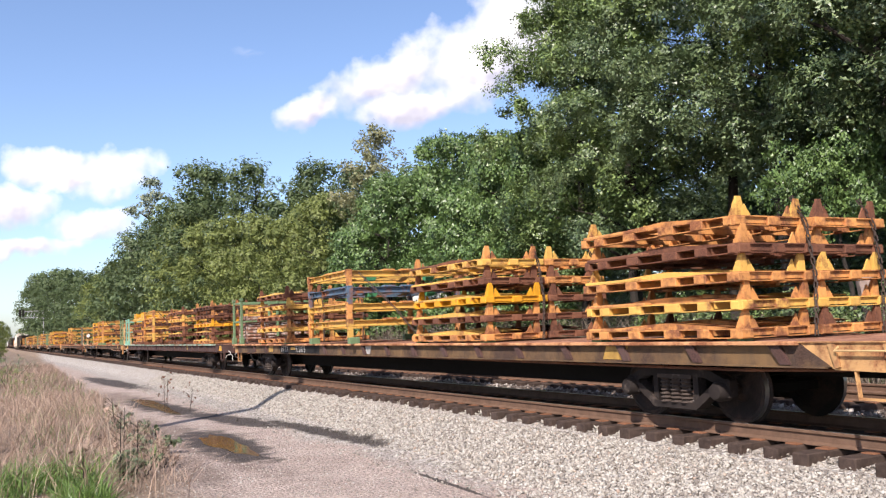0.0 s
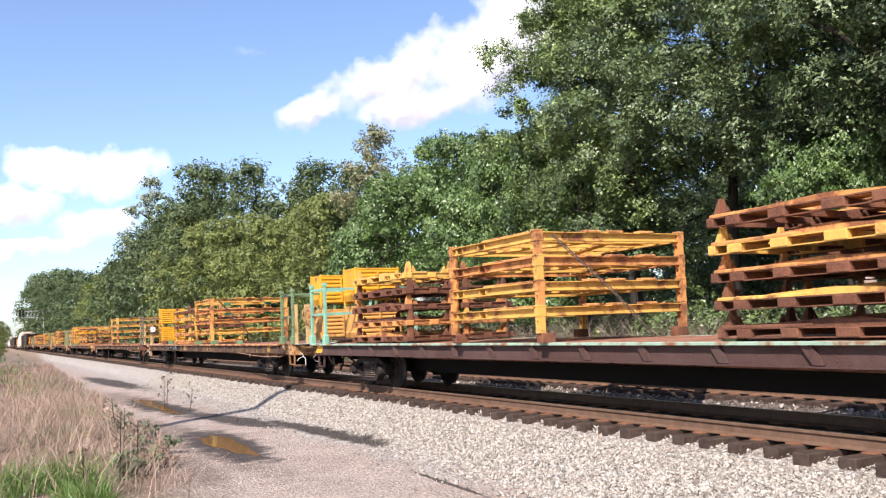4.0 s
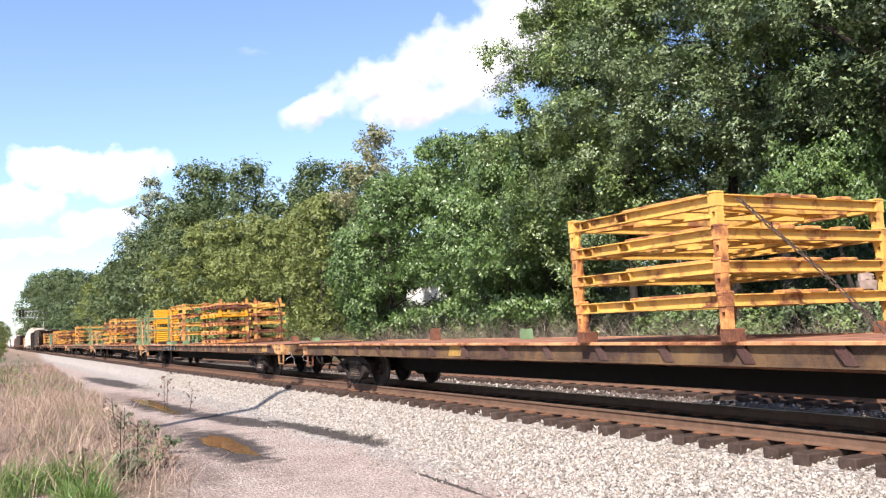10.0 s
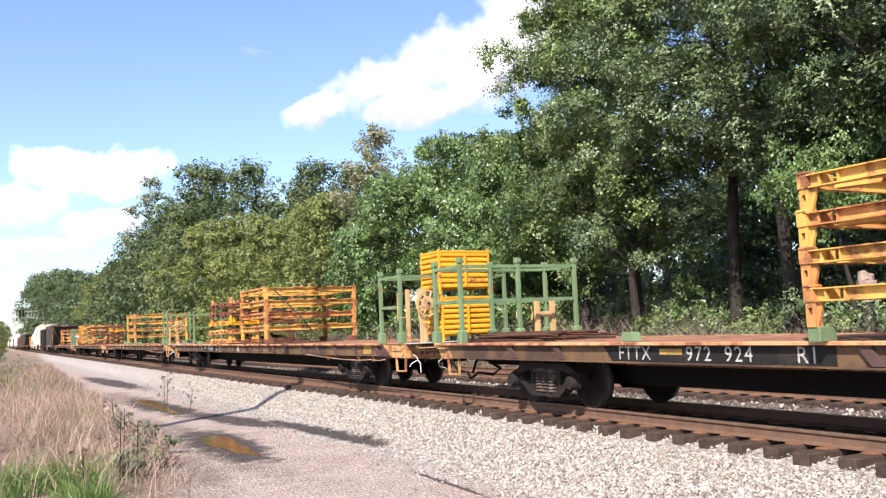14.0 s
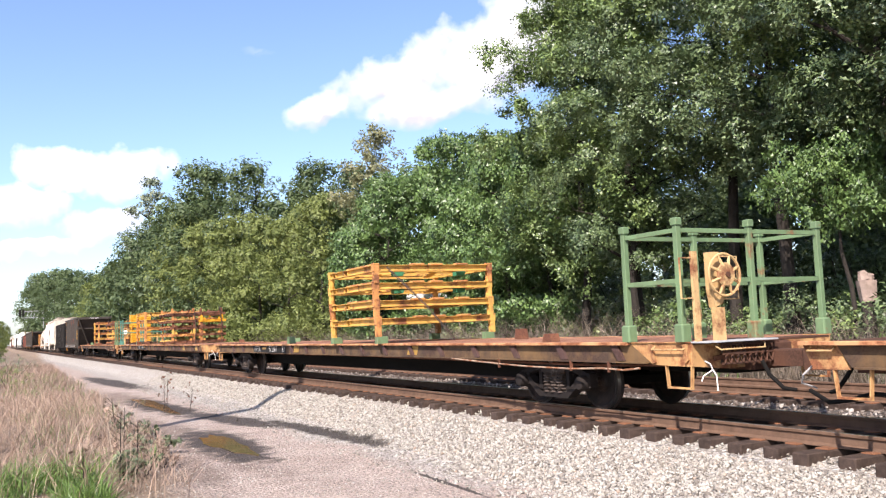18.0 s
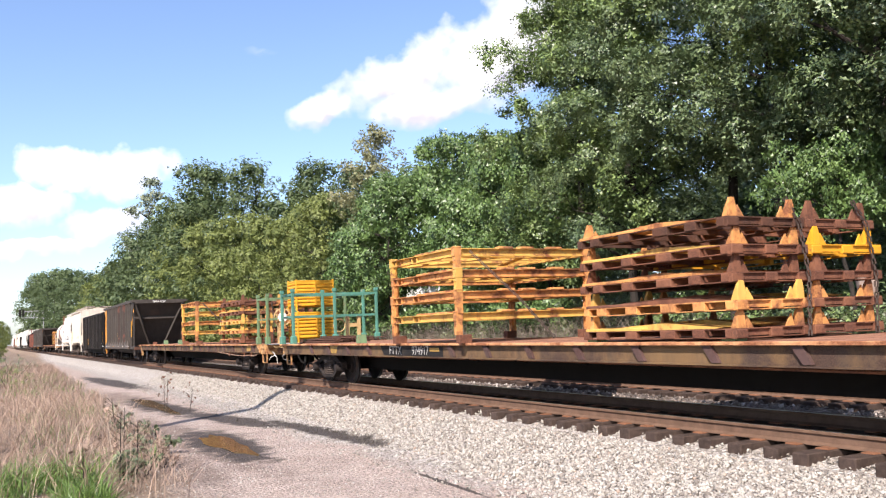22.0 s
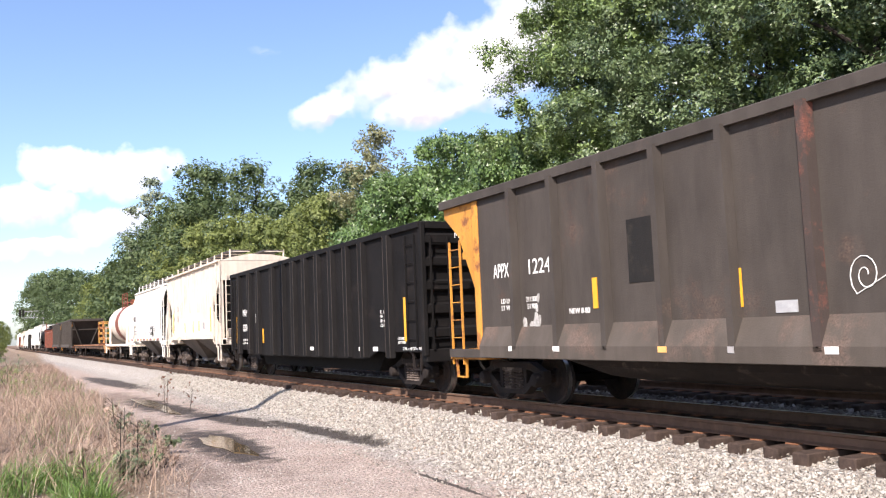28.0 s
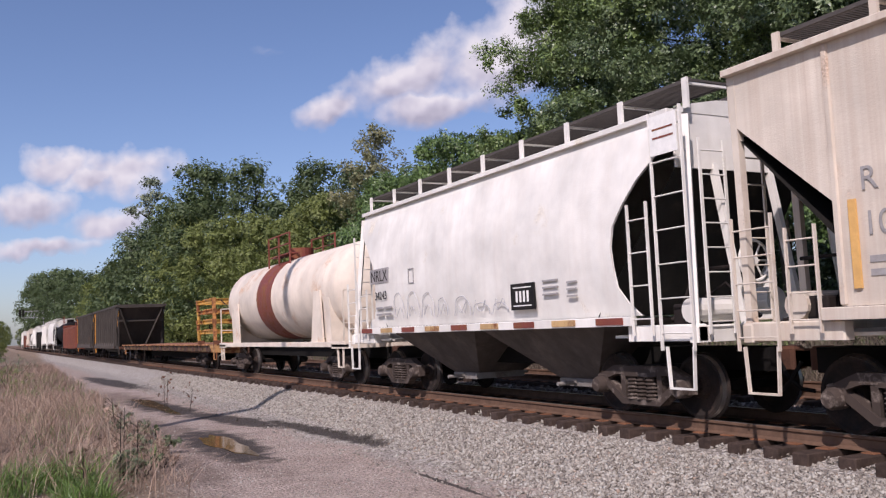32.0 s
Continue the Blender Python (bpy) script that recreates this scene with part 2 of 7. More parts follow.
def ground_patch_field(n, lk, co, places=WET_AND_SHADE):
    """Below about one on dark patches: mud round the puddles, and streaks that paint shadows on the road."""
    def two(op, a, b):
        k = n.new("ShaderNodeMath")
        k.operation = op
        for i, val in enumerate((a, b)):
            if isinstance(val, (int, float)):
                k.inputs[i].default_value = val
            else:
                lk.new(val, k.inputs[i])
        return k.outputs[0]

    dark_patch = None
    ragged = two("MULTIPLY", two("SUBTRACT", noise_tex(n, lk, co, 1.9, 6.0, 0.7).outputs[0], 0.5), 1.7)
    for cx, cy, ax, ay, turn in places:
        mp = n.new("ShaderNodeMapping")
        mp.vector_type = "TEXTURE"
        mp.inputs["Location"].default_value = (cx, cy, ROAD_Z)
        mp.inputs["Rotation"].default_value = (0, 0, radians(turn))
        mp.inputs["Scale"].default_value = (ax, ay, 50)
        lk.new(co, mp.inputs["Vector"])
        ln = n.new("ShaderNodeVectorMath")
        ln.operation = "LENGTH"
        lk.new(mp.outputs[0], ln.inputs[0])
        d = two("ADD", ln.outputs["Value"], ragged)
        dark_patch = d if dark_patch is None else two("MINIMUM", dark_patch, d)
    return dark_patch


def stone_mat(name, stops):
    m = bpy.data.materials.new(name)
    m.use_nodes = True
    n, lk, bs = links(m)
    geo = n.new("ShaderNodeNewGeometry")
    t = ramp(n, stops)
    lk.new(geo.outputs["Random Per Island"], t.inputs[0])
    tc = n.new("ShaderNodeTexCoord")
    nz = noise_tex(n, lk, tc.outputs["Object"], 40.0, 4.0, 0.6)
    g = ramp(n, [(0.2, (0.75, 0.75, 0.75)), (0.8, (1.1, 1.1, 1.1))])
    lk.new(nz.outputs[0], g.inputs[0])
    mul = n.new("ShaderNodeMix")
    mul.data_type, mul.blend_type = "RGBA", "MULTIPLY"
    mul.inputs[0].default_value = 1.0
    lk.new(t.outputs[0], mul.inputs[6])
    lk.new(g.outputs[0], mul.inputs[7])
    wr = ramp(n, [(0.68, (0.92, 0.92, 0.92)), (1.02, (0, 0, 0))])
    lk.new(ground_patch_field(n, lk, tc.outputs["Object"]), wr.inputs[0])
    lk.new(mix(n, lk, wr.outputs[0], mul.outputs[2], (0.040, 0.033, 0.028)), bs.inputs["Base Color"])
    bs.inputs["Roughness"].default_value = 0.85
    return m


mat_stone = stone_mat("pale_ballast_stone", [(0.0, (0.14, 0.118, 0.098)), (0.22, (0.245, 0.215, 0.180)), (0.58, (0.345, 0.315, 0.268)), (0.9, (0.465, 0.440, 0.385)), (1.0, (0.32, 0.235, 0.175))])
# Brown stone, taken darker to hold the shade behind and under the train.
mat_stone_brown = stone_mat("dusty_brown_ballast_stone", [(0.0, (0.05, 0.038, 0.030)), (0.45, (0.135, 0.103, 0.084)), (0.75, (0.235, 0.195, 0.165)), (1.0, (0.44, 0.40, 0.36))])


def ground_mat():
    """Gravel, ballast and soil by place: stone bed beside the rails, gravel road, leaf litter under the trees, muddy
    spots, painted road shadows.
    """
    m = bpy.data.materials.new("gravel_and_soil")
    m.use_nodes = True
    n, lk, bs = links(m)
    tc = n.new("ShaderNodeTexCoord")
    co = tc.outputs["Object"]
    sep = n.new("ShaderNodeSeparateXYZ")
    lk.new(co, sep.inputs[0])
    warp = noise_tex(n, lk, co, 0.55, 6.0, 0.65)

    def math_node(op, a, b=0.0):
        k = n.new("ShaderNodeMath")
        k.operation = op
        for i, val in enumerate((a, b)):
            if isinstance(val, (int, float)):
                k.inputs[i].default_value = val
            else:
                lk.new(val, k.inputs[i])
        return k.outputs[0]

    vor = n.new("ShaderNodeTexVoronoi")
    vor.inputs["Scale"].default_value = 19.0
    lk.new(co, vor.inputs["Vector"])
    sepc = n.new("ShaderNodeSeparateXYZ")
    lk.new(vor.outputs["Color"], sepc.inputs[0])
    stones = ramp(n, [(0.0, (0.14, 0.115, 0.095)), (0.4, (0.32, 0.285, 0.245)), (1.0, (0.50, 0.46, 0.41))])
    lk.new(sepc.outputs[0], stones.inputs[0])
    fine = noise_tex(n, lk, co, 30.0, 5.0, 0.75)
    road = ramp(n, [(0.3, (0.27, 0.215, 0.185)), (0.55, (0.43, 0.368, 0.325)), (0.72, (0.53, 0.468, 0.42))])
    lk.new(fine.outputs[0], road.inputs[0])
    peb = n.new("ShaderNodeTexVoronoi")
    peb.inputs["Scale"].default_value = 34.0
    lk.new(co, peb.inputs["Vector"])
    sepp = n.new("ShaderNodeSeparateXYZ")
    lk.new(peb.outputs["Color"], sepp.inputs[0])
    pebble = ramp(n, [(0.0, (0.72, 0.70, 0.69)), (0.55, (1.0, 0.98, 0.96)), (0.85, (1.12, 1.10, 1.09)), (1.0, (1.4, 1.38, 1.36))])
    lk.new(sepp.outputs[1], pebble.inputs[0])
    tone = ramp(n, [(0.3, (0.74, 0.68, 0.64)), (0.7, (1.12, 1.08, 1.05))])
    lk.new(noise_tex(n, lk, co, 0.9, 6.0, 0.7).outputs[0], tone.inputs[0])
    rm = n.new("ShaderNodeMix")
    rm.data_type, rm.blend_type = "RGBA", "MULTIPLY"
    rm.inputs[0].default_value = 1.0
    lk.new(road.outputs[0], rm.inputs[6])
    lk.new(tone.outputs[0], rm.inputs[7])
    rp = n.new("ShaderNodeMix")
    rp.data_type, rp.blend_type = "RGBA", "MULTIPLY"
    rp.inputs[0].default_value = 1.0
    lk.new(rm.outputs[2], rp.inputs[6])
    lk.new(pebble.outputs[0], rp.inputs[7])
    y = math_node("ADD", sep.outputs[1], math_node("MULTIPLY", math_node("SUBTRACT", warp.outputs[0], 0.5), 2.2))
    is_bed = ramp(n, [(0.285, (0, 0, 0)), (0.315, (1, 1, 1)), (0.835, (1, 1, 1)), (0.87, (0, 0, 0))])
    lk.new(math_node("DIVIDE", y, 20.0), is_bed.inputs[0])
    # The train's shade is put into the bed's colour beyond the near track.
    shaded_brown_bed = ramp(n, [(0.0, (0.045, 0.034, 0.027)), (0.6, (0.125, 0.095, 0.076)), (1.0, (0.27, 0.23, 0.20))])
    lk.new(sepc.outputs[0], shaded_brown_bed.inputs[0])
    is_shaded_bed = ramp(n, [(0.535, (0, 0, 0)), (0.56, (1, 1, 1))])
    lk.new(math_node("DIVIDE", y, 20.0), is_shaded_bed.inputs[0])
    bed = mix(n, lk, is_shaded_bed.outputs[0], stones.outputs[0], shaded_brown_bed.outputs[0])
    c1 = mix(n, lk, is_bed.outputs[0], rp.outputs[2], bed)
    soil = ramp(n, [(0.3, (0.045, 0.035, 0.020)), (0.55, (0.10, 0.085, 0.045)), (0.75, (0.085, 0.10, 0.035))])
    lk.new(noise_tex(n, lk, co, 3.0, 8.0, 0.7).outputs[0], soil.inputs[0])
    is_soil = ramp(n, [(0.415, (0, 0, 0)), (0.435, (1, 1, 1))])
    lk.new(math_node("DIVIDE", y, 40.0), is_soil.inputs[0])
    c2 = mix(n, lk, is_soil.outputs[0], c1, soil.outputs[0])
    verge = ramp(n, [(0.3, (0.13, 0.085, 0.055)), (0.6, (0.26, 0.19, 0.13)), (0.8, (0.12, 0.13, 0.05))])
    lk.new(noise_tex(n, lk, co, 2.2, 8.0, 0.7).outputs[0], verge.inputs[0])
    is_verge = ramp(n, [(0.5, (1, 1, 1)), (0.62, (0, 0, 0))])
    lk.new(math_node("ADD", math_node("DIVIDE", math_node("ADD", y, math_node("MULTIPLY", sep.outputs[0], 0.035)), 8.0), 0.30), is_verge.inputs[0])
    c3 = mix(n, lk, is_verge.outputs[0], c2, verge.outputs[0])
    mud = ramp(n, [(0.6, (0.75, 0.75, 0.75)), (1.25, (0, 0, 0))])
    lk.new(ground_patch_field(n, lk, co, MUD), mud.inputs[0])
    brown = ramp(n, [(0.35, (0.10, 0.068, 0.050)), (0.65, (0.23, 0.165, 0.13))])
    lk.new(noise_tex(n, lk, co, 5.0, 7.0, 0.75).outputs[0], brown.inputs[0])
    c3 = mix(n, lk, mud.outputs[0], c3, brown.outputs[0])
    dark_patch = ground_patch_field(n, lk, co)
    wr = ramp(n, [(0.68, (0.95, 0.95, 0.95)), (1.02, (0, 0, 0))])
    lk.new(dark_patch, wr.inputs[0])
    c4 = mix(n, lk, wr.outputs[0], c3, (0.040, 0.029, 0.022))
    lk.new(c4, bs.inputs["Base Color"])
    rr = ramp(n, [(0.0, (0.92, 0.92, 0.92)), (1.0, (0.8, 0.8, 0.8))])
    lk.new(wr.outputs[0], rr.inputs[0])
    lk.new(rr.outputs[0], bs.inputs["Roughness"])
    b = n.new("ShaderNodeBump")
    b.inputs["Strength"].default_value, b.inputs["Distance"].default_value = 0.9, 0.05
    hh = math_node("ADD", math_node("MULTIPLY", fine.outputs[0], 0.6), math_node("SUBTRACT", 1.0, vor.outputs["Distance"]))
    lk.new(hh, b.inputs["Height"])
    lk.new(b.outputs[0], bs.inputs["Normal"])
    return m


mat_ground = ground_mat()


def water_mat():
    m = bpy.data.materials.new("muddy_puddle_water")
    m.use_nodes = True
    n, lk, bs = links(m)
    bs.inputs["Base Color"].default_value = (0.085, 0.060, 0.032, 1)
    bs.inputs["Roughness"].default_value = 0.10
    tc = n.new("ShaderNodeTexCoord")
    b = n.new("ShaderNodeBump")
    b.inputs["Strength"].default_value, b.inputs["Distance"].default_value = 0.05, 0.01
    lk.new(noise_tex(n, lk, tc.outputs["Object"], 6.0).outputs[0], b.inputs["Height"])
    lk.new(b.outputs[0], bs.inputs["Normal"])
    return m


mat_water = water_mat()


# ---- building tools ----
class G:
    """Gathers the faces of one mesh."""

    def __init__(self):
        self.v, self.f = [], []

    def add(self, verts, faces):
        o = len(self.v)
        self.v += [tuple(p) for p in verts]
        self.f += [tuple(i + o for i in q) for q in faces]
        return self

    def box(self, x0, x1, y0, y1, z0, z1):
        return self.add([(x0, y0, z0), (x1, y0, z0), (x1, y1, z0), (x0, y1, z0), (x0, y0, z1), (x1, y0, z1), (x1, y1, z1), (x0, y1, z1)],
                        [(3, 2, 1, 0), (4, 5, 6, 7), (0, 1, 5, 4), (1, 2, 6, 5), (2, 3, 7, 6), (3, 0, 4, 7)])

    def block(self, x0, x1, y0, y1, z0, z1, c=0.012):
        """A box with its upright and top edges taken off."""
        xs = [(x0 + c, y0), (x1 - c, y0), (x1, y0 + c), (x1, y1 - c), (x1 - c, y1), (x0 + c, y1), (x0, y1 - c), (x0, y0 + c)]
        mx, my = (x0 + x1) / 2, (y0 + y1) / 2
        inner = [(mx + (x - mx) * (1 - 2 * c / (x1 - x0)), my + (y - my) * (1 - 2 * c / (y1 - y0))) for x, y in xs]
        vs = [(*p, z0) for p in xs] + [(*p, z1 - c) for p in xs] + [(*p, z1) for p in inner]
        fs = [tuple(range(7, -1, -1)), tuple(range(16, 24))]
        for k in (0, 8):
            fs += [(k + i, k + (i + 1) % 8, k + 8 + (i + 1) % 8, k + 8 + i) for i in range(8)]
        return self.add(vs, fs)

    def prism(self, pts, axis, a0, a1):
        """A flat outline drawn out along an axis: 'x' takes (y, z), 'y' takes (x, z), 'z' takes (x, y)."""
        put = {"x": lambda p, a: (a, p[0], p[1]), "y": lambda p, a: (p[0], a, p[1]), "z": lambda p, a: (p[0], p[1], a)}[axis]
        n = len(pts)
        return self.add([put(p, a0) for p in pts] + [put(p, a1) for p in pts],
                        [tuple(range(n - 1, -1, -1)), tuple(range(n, 2 * n))] + [(i, (i + 1) % n, n + (i + 1) % n, n + i) for i in range(n)])

    def rod(self, p0, p1, r, n=8, r1=None):
        p0, p1 = Vector(p0), Vector(p1)
        q = (p1 - p0).to_track_quat("Z", "Y")
        r1 = r if r1 is None else r1
        ring = [(math.cos(2 * math.pi * i / n), math.sin(2 * math.pi * i / n)) for i in range(n)]
        return self.add([p0 + q @ Vector((a * r, b * r, 0)) for a, b in ring] + [p1 + q @ Vector((a * r1, b * r1, 0)) for a, b in ring],
                        [tuple(range(n - 1, -1, -1)), tuple(range(n, 2 * n))] + [(i, (i + 1) % n, n + (i + 1) % n, n + i) for i in range(n)])

    def path(self, pts, r, n=6):
        """A round bar bent along the points, in one piece."""
        pts = [Vector(p) for p in pts]
        k = len(pts)
        vs, fs = [], []
        for i, p in enumerate(pts):
            d = (pts[min(k - 1, i + 1)] - pts[max(0, i - 1)]).normalized()
            side = d.cross(Vector((0.31, 0.17, 0.93)))
            side = side.normalized() if side.length > 0.05 else d.cross(Vector((1, 0, 0))).normalized()
            up = side.cross(d)
            vs += [p + side * (r * math.cos(2 * math.pi * a / n)) + up * (r * math.sin(2 * math.pi * a / n)) for a in range(n)]
        for i in range(k - 1):
            fs += [(i * n + a, i * n + (a + 1) % n, (i + 1) * n + (a + 1) % n, (i + 1) * n + a) for a in range(n)]
        fs += [tuple(range(n - 1, -1, -1)), tuple(range((k - 1) * n, k * n))]
        return self.add(vs, fs)

    def beam(self, p0, p1, w, h):
        """A squared bar from p0 to p1."""
        p0, p1 = Vector(p0), Vector(p1)
        d = (p1 - p0).normalized()
        side = d.cross(Vector((0, 0, 1)))
        side = side.normalized() if side.length > 1e-4 else Vector((0, 1, 0))
        up = side.cross(d)
        c = [side * (a * w / 2) + up * (b * h / 2) for a, b in ((-1, -1), (1, -1), (1, 1), (-1, 1))]
        return self.add([p0 + k for k in c] + [p1 + k for k in c], [(3, 2, 1, 0), (4, 5, 6, 7)] + [(i, (i + 1) % 4, 4 + (i + 1) % 4, 4 + i) for i in range(4)])

    def ring(self, centre, R, r, axis="x", n=24, k=6):
        cx, cy, cz = centre
        vs, fs = [], []
        for i in range(n):
            a = 2 * math.pi * i / n
            for j in range(k):
                b = 2 * math.pi * j / k
                d = R + r * math.cos(b)
                e = r * math.sin(b)
                vs.append((cx + e, cy + d * math.cos(a), cz + d * math.sin(a)) if axis == "x" else (cx + d * math.cos(a), cy + e, cz + d * math.sin(a)))
                fs.append((i * k + j, ((i + 1) % n) * k + j, ((i + 1) % n) * k + (j + 1) % k, i * k + (j + 1) % k))
        return self.add(vs, fs)

    def lathe(self, profile, axis="y", n=24, centre=(0, 0, 0)):
        """Turns (radius, place along the axis) round the axis."""
        vs, fs, k = [], [], len(profile)
        for i in range(n):
            a = 2 * math.pi * i / n
            for r, s in profile:
                p = {"y": (r * math.cos(a), s, r * math.sin(a)), "x": (s, r * math.cos(a), r * math.sin(a)), "z": (r * math.cos(a), r * math.sin(a), s)}[axis]
                vs.append((p[0] + centre[0], p[1] + centre[1], p[2] + centre[2]))
        for i in range(n):
            for j in range(k - 1):
                fs.append((i * k + j, i * k + j + 1, ((i + 1) % n) * k + j + 1, ((i + 1) % n) * k + j))
        return self.add(vs, fs)

    def mesh(self, name, smooth=False):
        me = bpy.data.meshes.new(name)
        me.from_pydata(self.v, [], self.f)
        bm = bmesh.new()
        bm.from_mesh(me)
        bmesh.ops.recalc_face_normals(bm, faces=bm.faces)
        bm.to_mesh(me)
        bm.free()
        if smooth:
            me.shade_smooth()
            me.set_sharp_from_angle(angle=radians(38))
        return me


def part(name, g, material, parent, label="", at=None, smooth=False):
    me = g.mesh(name, smooth) if isinstance(g, G) else g
    if material and not me.materials:
        me.materials.append(material)
    ob = new(name, me)
    ob.parent = parent
    if at is not None:
        ob.matrix_basis = at if isinstance(at, Matrix) else Matrix.Translation(at)
    return tagged(ob, label)


def thing(name, label, category, group="", at=(0, 0, 0), kind=""):
    ob = new(name)
    ob.matrix_basis = Matrix.Translation(at)
    ob.empty_display_size = 0.3
    return tagged(ob, label, category, group, kind)


MOVERS = []
WHEELSETS = []


def rolling(ob, u):
    """A thing that travels with the train; u is how far it has to go at the start to stand abeam of the camera."""
    ob.matrix_basis = Matrix.Translation((-u, TRACK_Y, 0))
    MOVERS.append((ob, u))
    return ob


def lettering(text, size, parent, at, material, name="lettering", spread=1.0):
    """Upright letters on the near side (facing -y), from their left lower corner."""
    cu = bpy.data.curves.new(name, "FONT")
    cu.body, cu.size, cu.extrude, cu.space_character = text, size, 0.002, spread
    tmp = bpy.data.objects.new(name, cu)
    scene.collection.objects.link(tmp)
    me = bpy.data.meshes.new_from_object(tmp)
    bpy.data.objects.remove(tmp)
    me.materials.clear()
    return part(name, me, material, parent, "", pose(*at, 90, 0, 0))


# ---- ground ----
PROFILE = [(-600, -0.3), (-60, -0.55), (-12, -0.6), (-3, -0.62), (0.5, -0.66), (2.5, -0.69), (3.2, -0.71), (5.4, -0.71), (7.95, -0.71)]
BED = [(7.95, -0.37), (8.3, -0.335), (8.55, -0.255), (11.0, -0.265), (11.9, -0.36), (12.8, -0.28), (16.2, -0.28), (17.2, -0.55), (18.5, -0.5), (24, -0.35), (60, 0.2), (900, 0.5)]


def toe(x):
    """Where the stone bed meets the road; it spreads out towards the camera."""
    return float(np.interp(x, [-26, -13, -8, 0], [7.0, 6.45, 5.95, 5.8])) + 0.10 * noise.noise((x * 0.8, 0.0, 2.0))


def ground_z(x, y):
    if y >= 7.95:
        z = float(np.interp(y, [p[0] for p in BED], [p[1] for p in BED]))
    else:
        z = float(np.interp(y, [p[0] for p in PROFILE], [p[1] for p in PROFILE]))
        k = (y - toe(x)) / (7.95 - toe(x))
        if k > 0:
            z += (BED[0][1] - z) * (k * (2 - k) * 0.35 + k * 0.65)
    rough = 0.010 if 7.0 < y < 16.6 else 0.035
    return z + rough * (noise.noise((x * 0.35, y * 0.6, 0.0)) + 0.5 * noise.noise((x * 1.3, y * 1.7, 4.0)))


def build_ground():
    xs = [-1500, -900, -600, -420, -300, -220, -170, -130, -100, -80, -66] + list(np.arange(-56, 10.1, 0.5)) + [13, 18, 26, 40, 70, 120, 250, 500, 1000]
    ys = [-600, -250, -100, -50, -25, -14, -8, -5] + list(np.arange(-3, 18.6, 0.3)) + [19.5, 21, 23, 26, 30, 38, 50, 80, 150, 350, 900]
    vs = [(x, y, ground_z(x, y)) for y in ys for x in xs]
    n = len(xs)
    fs = [(j * n + i, j * n + i + 1, (j + 1) * n + i + 1, (j + 1) * n + i) for j in range(len(ys) - 1) for i in range(n - 1)]
    me = bpy.data.meshes.new("ground")
    me.from_pydata(vs, [], fs)
    me.shade_smooth()
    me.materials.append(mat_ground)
    tagged(new("ground", me), "pale gravel road, stone track bed and weedy soil", "ground", kind="structure")


build_ground()


def stones(name, label, count, place, size, seed, material):
    """Loose crushed stones, each a small uneven block."""
    rng = np.random.default_rng(seed)
    c = np.array([(x, y, ground_z(x, y)) for x, y in place(rng, count)])
    count = len(c)
    octa = np.array([(-1, 0, 0), (1, 0, 0), (0, -1, 0), (0, 1, 0), (0, 0, -1), (0, 0, 1)], float)
    vs = octa[None] * rng.uniform(0.7, 1.25, (count, 6, 1)) + rng.uniform(-0.35, 0.35, (count, 6, 3))
    s = size * rng.uniform(0.55, 1.35, (count, 1, 1)) * np.stack([rng.uniform(0.8, 1.3, count), rng.uniform(0.7, 1.1, count), rng.uniform(0.5, 0.85, count)], 1)[:, None]
    vs = vs * s
    q = rng.normal(size=(count, 4))
    q[:, 1:3] *= 0.45
    q /= np.linalg.norm(q, axis=1)[:, None]
    w, x, y, z = q.T
    R = np.stack([1 - 2 * (y * y + z * z), 2 * (x * y - w * z), 2 * (x * z + w * y), 2 * (x * y + w * z), 1 - 2 * (x * x + z * z), 2 * (y * z - w * x),
                  2 * (x * z - w * y), 2 * (y * z + w * x), 1 - 2 * (x * x + y * y)], 1).reshape(-1, 3, 3)
    vs = np.einsum("nij,nkj->nki", R, vs) + c[:, None]
    vs[:, :, 2] += rng.uniform(-0.1, 0.5, (count, 1)) * size
    tris = np.array([(0, 2, 5), (2, 1, 5), (1, 3, 5), (3, 0, 5), (2, 0, 4), (1, 2, 4), (3, 1, 4), (0, 3, 4)])
    ob = new(name, raw_mesh(name, vs.reshape(-1, 3), (tris[None] + 6 * np.arange(count)[:, None, None]).reshape(-1, 3), material))
    return tagged(ob, label, "gravel", kind="stuff")


def raw_mesh(name, verts, faces, material):
    """A mesh straight from arrays; all faces have the same number of corners."""
    me = bpy.data.meshes.new(name)
    n, k = faces.shape
    me.vertices.add(len(verts))
    me.vertices.foreach_set("co", np.asarray(verts, np.float32).ravel())
    me.loops.add(n * k)
    me.loops.foreach_set("vertex_index", faces.astype(np.int32).ravel())
    me.polygons.add(n)
    me.polygons.foreach_set("loop_start", np.arange(0, n * k, k, dtype=np.int32))
    me.update(calc_edges=True)
    me.validate()
    me.materials.append(material)
    return me


def shoulder_places(rng, count):
    x = -3.5 - 42.0 * rng.random(count) ** 1.6
    y = rng.uniform(5.5, 8.6, count)
    edge = np.interp(x, [-26, -13, -8, 0], [7.0, 6.45, 5.95, 5.8])
    keep = (rng.random(count) < np.clip((y - edge + 0.25) / 0.45, 0.05, 1.0)) & ((y < 8.2) | (rng.random(count) < 0.22))
    return np.stack([x, y], 1)[keep]


def middle_places(rng, count):
    return np.stack([-4.0 - 40.0 * rng.random(count) ** 1.3, rng.uniform(11.0, 16.6, count)], 1)


def road_places(rng, count):
    x = -8.0 - 22.0 * rng.random(count) ** 1.5
    y = rng.uniform(1.6, 6.6, count)
    keep = np.hypot((x + 17.5) / 2.8, (y - 4.2) / 0.5) > 1.0
    return np.stack([x, y], 1)[keep]


